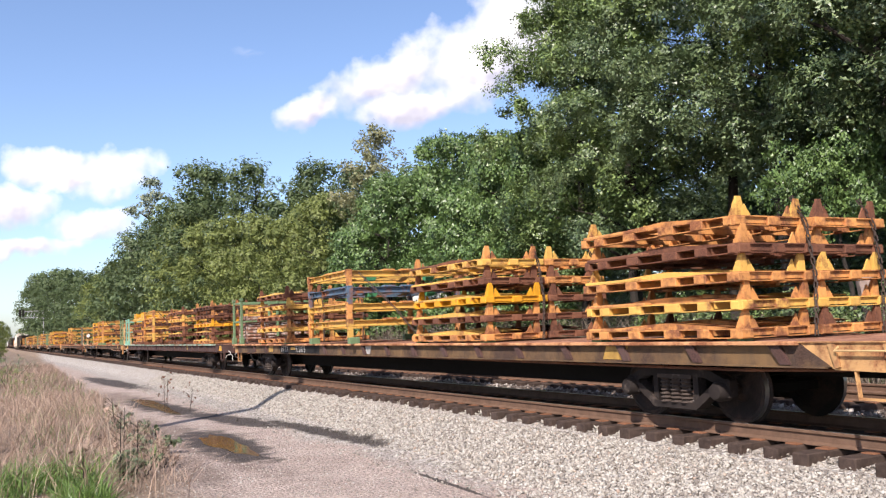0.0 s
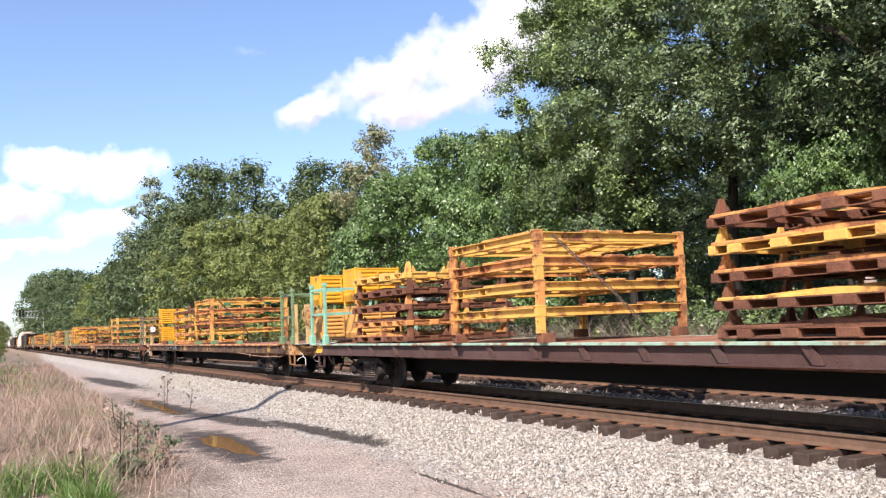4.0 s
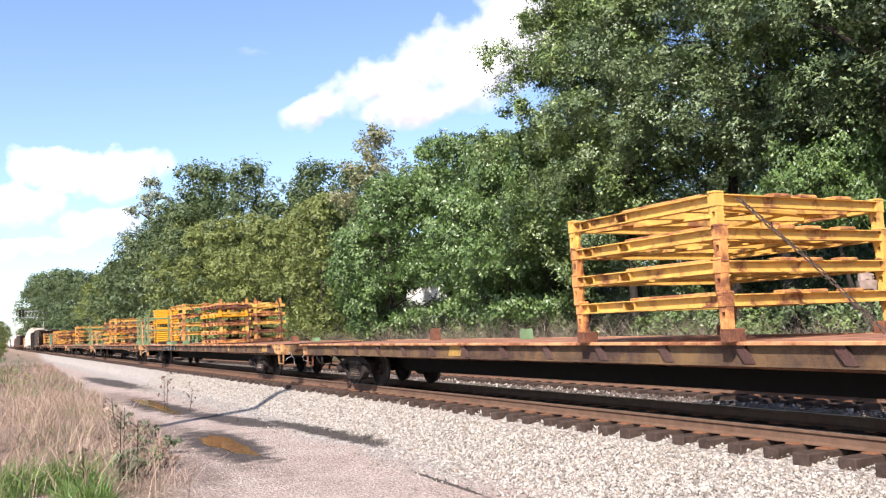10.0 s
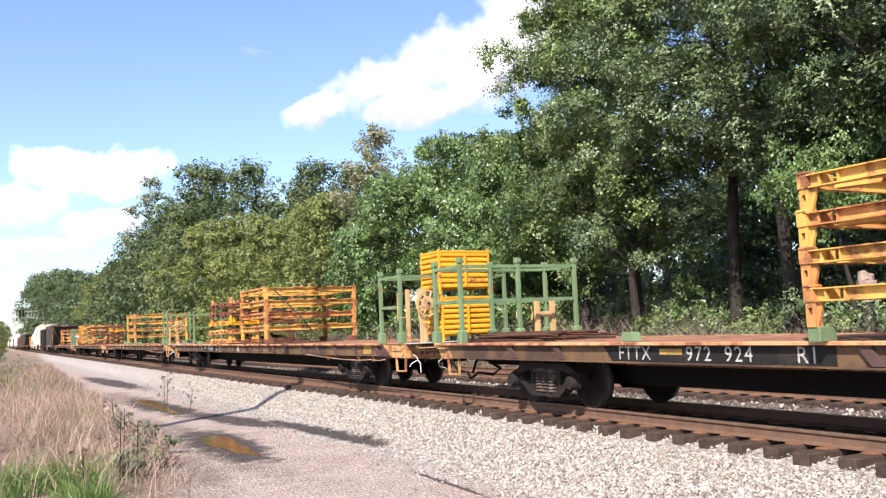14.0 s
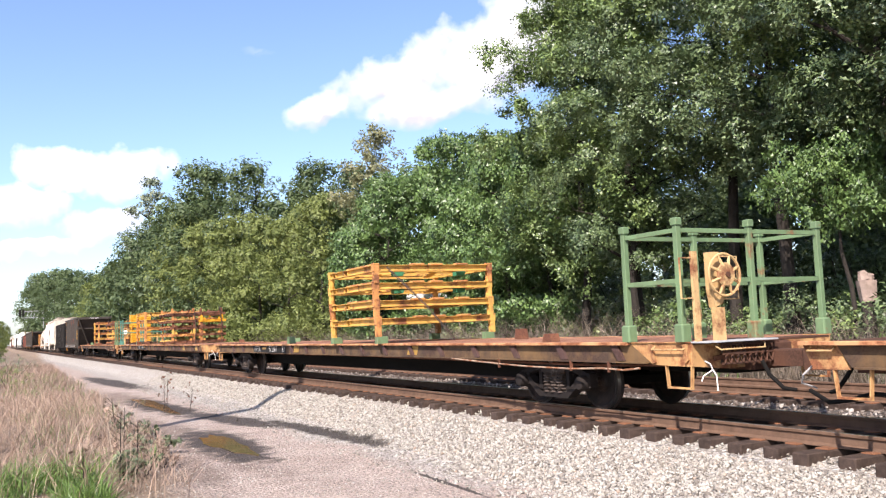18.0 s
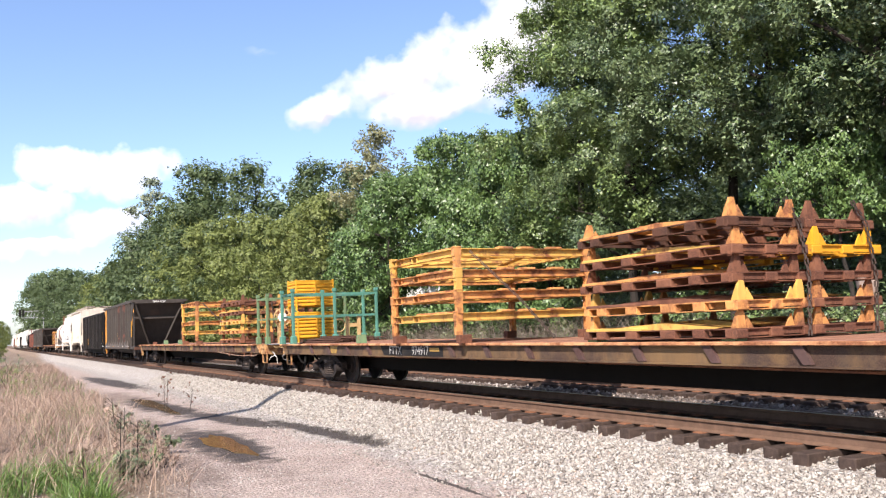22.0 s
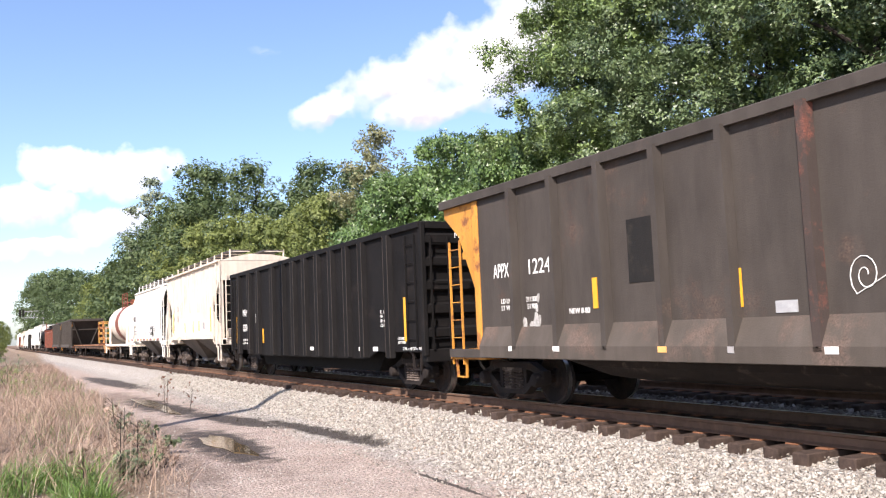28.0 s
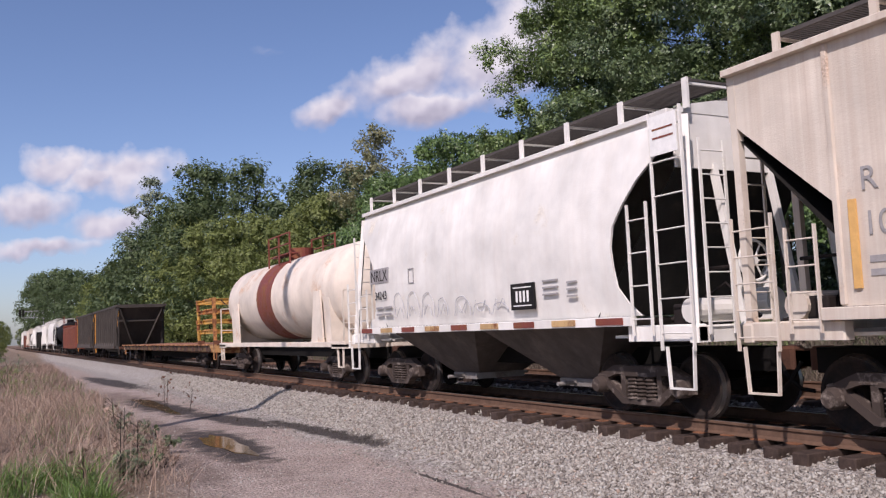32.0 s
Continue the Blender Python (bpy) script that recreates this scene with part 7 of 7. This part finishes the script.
        ladder(e, body, -0.30, -W - 0.06, 1.0, eave - 0.05 if front else 2.6, 0.60, 7 if front else 5)
        ladder(e, body, 0.06, -W + 0.40, 1.2, eave - 0.5, 0.44, 8, "end")
        ladder(e, body, -0.98, -W - 0.05, 1.2, 3.05 if front else 2.4, 0.40, 4)
        stirrup(e, -0.30, -W - 0.02, body, 0.50, 1.05, 0.5)
        part("brake_rigging", G().path([(-0.3, -1.2, 1.35), (-0.9, -1.0, 1.5), (-0.9, -0.7, 2.1), (-0.2, -0.7, 2.1)], 0.025, 6).path([(-0.2, -0.2, 1.4), (-0.7, -0.3, 1.9), (-1.2, -0.9, 1.4)], 0.03, 6).block(-0.9, -0.6, -1.15, -0.8, 1.34, 1.62, 0.02), mat_truck, e, "dusty pipes and brake valve")
        part("end_floor", G().box(-1.9, -0.1, -W + 0.2, W - 0.2, 1.16, 1.2), body, e)
        part("brake_cylinder", G().rod((-1.0, 0.3, 1.62), (-0.35, 0.3, 1.62), 0.2, 14), body, e)
        part("air_tank", G().rod((-0.5, -1.2, 1.52), (-0.5, -0.4, 1.52), 0.17, 14), body, e)
    wx, wy, wz = 0.14, -0.62, 2.15
    wheel = G().ring((wx, wy, wz), 0.27, 0.02).rod((wx - 0.06, wy, wz), (wx + 0.02, wy, wz), 0.06, 10)
    for k in range(6):
        a = math.pi * k / 3
        wheel.rod((wx, wy, wz), (wx, wy + 0.27 * math.cos(a), wz + 0.27 * math.sin(a)), 0.014, 5)
    part("brake_wheel", wheel, body, car)
    roof_walk(car, L, eave + 0.46, body)
    for k in range(4):
        x = -L * (k + 0.5) / 4
        part("hatch", G().rod((x, 0, eave + 0.22), (x, 0, eave + 0.36), 0.38, 18), body, car)
    if marks:
        marks(car, L, W)
    return car


def tan_marks(car, L, W):
    edges = (8.28, 7.34, 6.34, 5.46, 4.52, 3.65)
    for a, b in zip(edges, edges[1:]):
        part("repaint_panel", G().box(-a + 0.045, -b - 0.045, -W - 0.006, -W + 0.005, 1.53, 2.48 if b < 6 else 2.30), mat_repaint, car, "pale repainted panel")
    part("repaint_panel", G().box(-2.52, -1.9, -W - 0.006, -W + 0.005, 1.85, 2.16), mat_repaint, car, "pale repainted panel")
    for x, z0, z1 in ((-7.0, 1.66, 2.10), (-5.2, 1.64, 2.16), (-4.0, 1.68, 2.13), (-1.78, 1.65, 2.63), (-9.85, 1.66, 2.60)):
        part("stripe", G().box(x - 0.045, x + 0.045, -W - 0.034, -W - 0.004, z0, z1), mat_stripe_old, car, "faded orange stripe")
    part("notice", G().box(-3.25, -2.82, -W - 0.022, -W - 0.004, 1.70, 2.08), mat_repaint, car)
    for k in range(2):
        part("notice_panel", G().box(-3.22 + 0.20 * k, -3.05 + 0.20 * k, -W - 0.03, -W - 0.02, 1.76, 2.05), mat_mark_grey, car)
    part("notice", G().box(-2.25, -2.0, -W - 0.022, -W - 0.004, 1.68, 1.82), mat_white, car)
    for k, row in enumerate((("R", "CX"), ("10", "58"))):
        lettering(row[0], 0.36, car, (-9.75, -W - 0.012, 2.68 - 0.47 * k), mat_mark_grey, "faded_marks")
        lettering(row[1], 0.36, car, (-8.85, -W - 0.012, 2.68 - 0.47 * k), mat_mark_grey, "faded_marks")
    for k in range(2):
        part("faded_line", G().box(-9.7, -9.3, -W - 0.010, -W - 0.004, 1.92 - 0.14 * k, 1.99 - 0.14 * k), mat_mark_grey, car)


def pale_marks(car, L, W):
    Y = -W - 0.03
    part("dark_panel", G().box(-10.62, -9.58, Y - 0.004, Y + 0.03, 2.50, 2.84), mat_mark_grey, car, "dark grey panel behind the marks")
    lettering("NRLX", 0.36, car, (-10.56, Y - 0.006, 2.545), mat_black_panel, "reporting_marks")
    lettering("34243", 0.27, car, (-10.36, Y - 0.004, 2.12), mat_black_panel, "car_number")
    for k in range(2):
        for a, b in ((-10.3, -9.95), (-9.85, -9.45)):
            part("stencil_line", G().box(a, b, Y - 0.004, Y + 0.02, 1.90 - 0.15 * k, 1.95 - 0.15 * k), mat_mark_grey, car)
    for k in range(3):
        part("stencil_line", G().box(-3.42, -3.0, Y - 0.004, Y + 0.02, 2.10 - 0.11 * k, 2.13 - 0.11 * k), mat_mark_grey, car)
        part("stencil_line", G().box(-2.75, -2.5, Y - 0.004, Y + 0.02, 2.04 - 0.11 * k, 2.07 - 0.11 * k), mat_mark_grey, car)
    fr = G()
    for x0, x1, z0, z1 in ((-8.52, -8.26, 2.70, 2.72), (-8.52, -8.26, 2.40, 2.42), (-8.52, -8.50, 2.42, 2.70), (-8.28, -8.26, 2.42, 2.70)):
        fr.box(x0, x1, Y - 0.004, Y + 0.02, z0, z1)
    part("stencil_frame", fr, mat_mark_grey, car)
    part("plate", G().box(-4.38, -3.66, Y - 0.012, Y + 0.02, 1.67, 2.12), mat_black_panel, car, "square black plate")
    for z0, z1 in ((2.04, 2.06), (1.73, 1.75)):
        part("plate_line", G().box(-4.30, -3.74, Y - 0.016, Y - 0.010, z0, z1), mat_white, car)
    for k in range(4):
        part("plate_mark", G().box(-4.22 + 0.115 * k, -4.16 + 0.115 * k, Y - 0.016, Y - 0.010, 1.80, 1.99), mat_white, car)
    for k in range(9):
        x = -L + 0.9 + 1.14 * k
        part("sill_patch", G().box(x, x + 0.62, -W - 0.095, -W - 0.078, 1.36, 1.46), mat_sand if k % 2 else mat_band, car, "rusty orange sill patch")
    rng = random.Random(5)
    for k in range(7):
        x, w, top = -9.35 + 0.72 * k, rng.uniform(0.42, 0.62), 2.20 - 0.05 * k + rng.uniform(-0.12, 0.08)
        arch = [(x + w * (0.5 - 0.5 * math.cos(a)) + 0.03 * math.sin(5 * a), Y, 1.64 + (top - 1.64) * math.sin(a) ** 0.7) for a in np.linspace(0.0, math.pi, 11)]
        part("scrawl", G().path(arch, 0.009, 4), mat_scrawl, car, "faded grey paint scrawl")
        inner = [(x + w * 0.5 + 0.3 * w * math.cos(a + k), Y, 1.80 + 0.11 * math.sin(2 * a + k)) for a in np.linspace(0.0, 4.5, 9)]
        part("scrawl", G().path(inner, 0.008, 4), mat_scrawl, car, "faded grey paint scrawl")
    part("caution_sign", G().box(-0.56, -0.04, -W - 0.10, -W - 0.085, 3.62, 4.16), mat_white, car, "white warning sign on the ladder")
    for k in range(2):
        part("sign_line", G().box(-0.50, -0.10, -W - 0.104, -W - 0.098, 3.96 - 0.12 * k, 3.985 - 0.12 * k), mat_redcar, car)


def tank_car(u_front, length, label, body, band):
    L = length
    car = car_base("tank_car", label, "tank car", u_front, L, 1.7, L - 1.7)
    R, cz = 1.38, 2.62
    n = 8
    front = [(R * math.sin(math.pi / 2 * k / n), -0.6 - 0.5 * (1 - math.cos(math.pi / 2 * k / n))) for k in range(n + 1)]
    backp = [(r, -L - x) for r, x in reversed(front)]
    shell = G().lathe(front + backp, "x", 40, (0, 0, cz))
    part("shell", shell, body, car, "cream tank shell", None, True)
    bx = -L * 0.53 - 0.5
    part("band", G().lathe([(R + 0.006, bx - 0.85), (R + 0.012, bx - 0.85), (R + 0.012, bx + 0.85), (R + 0.006, bx + 0.85)], "x", 40, (0, 0, cz)), band, car, "red-brown spill band", None, True)
    part("dome", G().rod((bx, 0, cz + R - 0.1), (bx, 0, cz + R + 0.35), 0.42, 20), band, car)
    for y in (-0.8, 0.8):
        deck = part("dome_platform", G().box(bx - 1.2, bx + 1.2, min(y, y * 0.56), max(y, y * 0.56), cz + R + 0.08, cz + R + 0.12), mat_band, car, "rusty dome platform")
        for z in (cz + R + 0.42, cz + R + 0.78):
            part("rail", G().beam((bx - 1.2, y, z), (bx + 1.2, y, z), 0.04, 0.04), mat_band, deck)
        for x in (-1.2, 0, 1.2):
            part("post", G().beam((bx + x, y, cz + 0.9), (bx + x, y, cz + R + 0.8), 0.05, 0.05), mat_band, deck)
    part("side_sill", G().block(-L, 0, -1.5, -1.38, 1.02, 1.16, 0.01).block(-L, 0, 1.38, 1.5, 1.02, 1.16, 0.01).block(-1.0, 0, -1.5, 1.5, 0.98, 1.1, 0.01).block(-L, -L + 1.0, -1.5, 1.5, 0.98, 1.1, 0.01), body, car)
    for x in (-1.7, -L + 1.7):
        part("saddle", G().prism([(-1.3, 1.05), (1.3, 1.05), (1.36, 2.4), (1.15, 1.85), (0.6, 1.4), (0, 1.26), (-0.6, 1.4), (-1.15, 1.85), (-1.36, 2.4)], "x", x - 0.25, x + 0.25), body, car)
    for x in (-2.35, -L + 2.35):
        part("saddle_plate", G().prism([(x - 0.5, 1.1), (x + 0.5, 1.1), (x + 0.3, 2.6), (x - 0.2, 2.6)], "y", -1.42, -1.37), body, car)
    for x in (-0.15, -L + 0.15):
        g = G()
        for y in (-1.45, 1.45):
            g.beam((x, y, 1.1), (x, y, 2.5), 0.04, 0.04)
        g.beam((x, -1.45, 2.5), (x, 1.45, 2.5), 0.04, 0.04).beam((x, -1.45, 1.65), (x, 1.45, 1.65), 0.03, 0.03)
        part("end_railing", g, body, car)
        stirrup(car, x + (0.25 if x < -2 else -0.25), -1.46, body, 0.4, 1.0, 0.5)
    return car


# ---- the train, front to back ----
flatcar(32.92, "flatcar with dirty yellow sills carrying pallet stacks", mat_sill, mat_edge, mat_endplate, (-22.12, -18.35, -20.95, (("FTTX", -21.9, 1.12), ("972875", -20.47, 1.12))), patches=((-22.79, 0.47, mat_faded), (-5.0, 0.5, mat_faded), (-14.6, 0.45, mat_faded_white)))
flatcar(61.84, "brown flatcar with a pale mint deck edge", mat_sill_brown, mat_mint, mat_sill_brown, patches=((-0.86, 0.50, mat_stripe), (-7.5, 0.4, mat_faded), (-27.02, 0.50, mat_stripe)))
flatcar(90.76, "flatcar with dirty yellow sills and a bare front deck", mat_sill, mat_edge, mat_endplate, (-22.22, -18.45, -21.05, (("FTTX", -22.0, 1.12), ("974379", -20.28, 1.12))), (mat_sand, mat_orange, mat_pad), patches=((-3.2, 0.5, mat_faded), (-12.0, 0.5, mat_faded), (-17.0, 0.5, mat_faded)))
flatcar(119.68, "nearly empty rusty flatcar with brown ends", mat_sill, mat_edge, mat_rust, None, (mat_rust_dark, mat_white, mat_rust_dark), patches=((-2.4, 0.5, mat_faded), (-18.0, 0.5, mat_faded)))
flatcar(148.75, "flatcar with yellow ends and one mixed load", mat_sill, mat_edge, mat_endplate, (-22.3, -18.3, -21.15, (("FTTX", -22.04, 1.12), ("972", -20.64, 1.2), ("924", -19.95, 1.2), ("R1", -18.84, 1.1))), patches=((-2.4, 0.6, mat_faded), (-7.5, 0.4, mat_faded)))
flatcar(177.52, "flatcar with yellow sills and a front cage", mat_sill, mat_edge, mat_endplate, (-22.32, -18.55, -21.15, (("FTTX", -22.1, 1.12), ("972450", -20.38, 1.12), ("R1", -18.95, 1.1))), (mat_sand, mat_sand, mat_rust_dark), patches=((-2.6, 0.5, mat_faded), (-15.0, 0.45, mat_faded_white)))
flatcar(206.44, "flatcar carrying a single rack stack", mat_sill, mat_edge, mat_endplate, (-22.27, -18.5, -21.1, (("FTTX", -22.05, 1.12), ("972567", -20.33, 1.12), ("R1", -18.9, 1.1))), (mat_sand, mat_sand, mat_rust_dark), patches=((-17.15, 0.47, mat_faded), (-9.0, 0.5, mat_faded)))
flatcar(235.36, "flatcar with yellow ends, pallets and racks", mat_sill, mat_edge, mat_endplate, (-19.95, -16.85, -17.45, (("FTTX", -19.53, 1.05), ("974917", -18.32, 1.0))), patches=((-2.4, 0.6, mat_faded), (-22.92, 0.54, mat_faded), (-5.2, 0.5, mat_faded)))
flatcar(264.28, "last flatcar of the cut, half loaded", mat_sill, mat_edge, mat_endplate, None, (mat_sand, mat_white, mat_rust_dark), patches=((-2.6, 0.5, mat_faded), (-12.5, 0.5, mat_faded)))
flatcar(366.3, "flatcar far back in the train", mat_sill, mat_edge, mat_endplate)

RUSTY = "stack of rusty orange steel pallets with pyramid uprights"
MIXED = "stack of rusty brown steel pallets with one bright yellow"
pallet_stack(10.95, "oyoro", "oyoro", "stack of orange and yellow steel pallets")
pallet_stack(17.2, "orbry", "rrroo", "stack of orange steel pallets with one bright yellow")
pallet_stack(29.6, "oyryr", "oyryd", RUSTY)
pallet_stack(40.05, "orbrd", "ryoyy", MIXED)
pallet_stack(46.15, "rrryr", "rdrrd", "stack of dark brown rusted steel pallets")
pallet_stack(58.6, "rorry", "rordr", RUSTY)
pallet_stack(82.68, "ooryr", "oyrdr", RUSTY)
pallet_stack(133.35, "ooobr", "rryoy", MIXED)
pallet_stack(169.65, "oobrr", "rrrrr", MIXED)
pallet_stack(219.5, "rorrd", "rrrbr", "stack of brown steel pallets with a yellow one behind")
pallet_stack(243.6, "royrr", "rroro", MIXED)
YEL = "stack of four yellow steel rack frames with corner posts"
frame_stack(23.6, "yyby", "stack of yellow rack frames with one faded blue", True)
frame_stack(52.93, "yyoy", YEL)
frame_stack(76.75, "yooy", "stack of weathered orange-yellow rack frames chained down", True)
frame_stack(105.7, "yyyy", YEL + " standing alone")
frame_stack(139.33, "yyoy", YEL, True)
frame_stack(163.7, "yoyy", YEL)
frame_stack(192.4, "yyyy", "stack of four yellow rack frames with green pads", True)
frame_stack(226.3, "yooy", YEL)
frame_stack(250.15, "yoyo", "stack of yellow and orange rack frames")
frame_stack(341.6, "yyoy", YEL + " far back")

GREEN_CAGE = "dull green steel stanchion cage across the deck"
cage(31.85, mat_green, "green steel stanchion cage round old crates")
cage(60.78, mat_mint_post, "pale mint steel stanchion cage round yellow bins")
cage(63.66, mat_green, GREEN_CAGE)
cage(92.55, mat_grey, "grey-green steel stanchion cage round yellow bins")
cage(147.7, mat_green, "green steel stanchion cage with steel rods inside")
cage(150.55, mat_green, GREEN_CAGE)
cage(179.45, mat_green, "empty dull green stanchion cage across the deck")
cage(234.2, mat_teal, "teal steel stanchion cage with steel rods inside")
cage(236.97, mat_green, GREEN_CAGE)
for u, y, paint in ((60.68, -0.42, mat_bin), (63.58, -0.42, mat_bin), (92.30, -0.30, mat_bright), (150.30, -0.42, mat_bright), (236.58, -0.42, mat_bright)):
    bins(u, y, paint, paint is mat_bin)
bin_(31.95, -1.15, DECK_Z + 0.02, "old crate with peeling white and brown paint", mat_crate, 0.5)
bin_(31.95, 0.1, DECK_Z + 0.02, "old rust-streaked crate with faded yellow paint", mat_crate, -0.4)
rod_pile(30.9, 2.6, -0.5, 1.1)
rod_pile(145.6, 2.6, -0.9, 0.7)
rod_pile(232.0, 2.6, -0.9, 0.7)
rod_pile(59.6, 2.4, -0.7, 0.9)
end_stand(148.0, 0.8)
end_stand(234.75, 0.8)
for u in (68.0, 71.3, 85.6, 87.4, 96.4, 99.0, 110.5, 114.8, 124.0, 126.4, 143.0, 156.0, 173.2, 183.0, 186.5, 197.5, 202.0, 210.0, 213.3, 229.5, 253.5, 257.5, 261.0):
    deck_pedestal(u, -1.05 if int(u) % 2 else 0.6, mat_green if int(u) % 3 else mat_rust, 0.14 + 0.08 * (int(u * 3) % 3))

coal_car(265.45, 15.1, "worn dark brown coal car with an orange end", ("APPX", "1224"))
gondola(281.72, 16.2, "black high-sided steel gondola with yellow stripes", ("MRMX", "120004"))
covered_hopper(299.35, 11.5, "stained tan ribbed covered hopper", mat_tan, False, 4.40, 2, tan_marks)
covered_hopper(311.6, 12.0, "dirty white round-sided covered hopper with scrawls", mat_pale, True, 4.28, 2, pale_marks)
tank_car(324.3, 13.7, "cream tank car with a red-brown band", mat_tank, mat_band)
coal_car(367.4, 15.4, "dark coal car with an orange end, far back", None, mat_coal, mat_end, False)
coal_car(383.6, 15.4, "dark coal car far back in the train", None, mat_coal, mat_end, False)
gondola(400.2, 17.6, "red oxide gondola far back in the train", None, mat_redcar, 3.1)
tank_car(419.2, 14.0, "black tank car far back in the train", mat_gon, mat_gon)
covered_hopper(434.5, 14.0, "white covered hopper far back in the train", mat_pale, True, 4.35, 3)
covered_hopper(450.0, 14.0, "pale covered hopper far back in the train", mat_pale, False, 4.35, 3)
gondola(465.6, 16.5, "dark gondola far back in the train", None, mat_gon, 3.2)
covered_hopper(483.5, 14.0, "white covered hopper far back in the train", mat_pale, False, 4.35, 3)
tank_car(499.0, 14.0, "white tank car far back in the train", mat_pale, mat_pale)
covered_hopper(514.5, 14.0, "tan covered hopper far back in the train", mat_tan, False, 4.35, 3)
gondola(530.2, 17.0, "red oxide gondola far back in the train", None, mat_redcar, 3.2)
covered_hopper(549.0, 14.0, "white covered hopper far back in the train", mat_pale, False, 4.35, 3)


# ---- what moves ----
def motions():
    for ob, u in MOVERS:
        walk(ob, [(t, pose(SPEED * t - u, TRACK_Y, 0)) for t in (0.0, 8.0, 16.0, 24.0, 32.0)])
    for ob, m0, m1 in CLOUDS:
        walk(ob, [(0.0, m0), (32.0, m1)])
    turn = math.degrees(SPEED / 0.447)
    step = 2.0 / 30.0
    for ob, a, start in WHEELSETS:
        rows = [(k * step, pose(a, 0, 0.45, 0, (start + turn * k * step) % 360.0, 0)) for k in range(481)]
        walk(ob, rows)


motions()
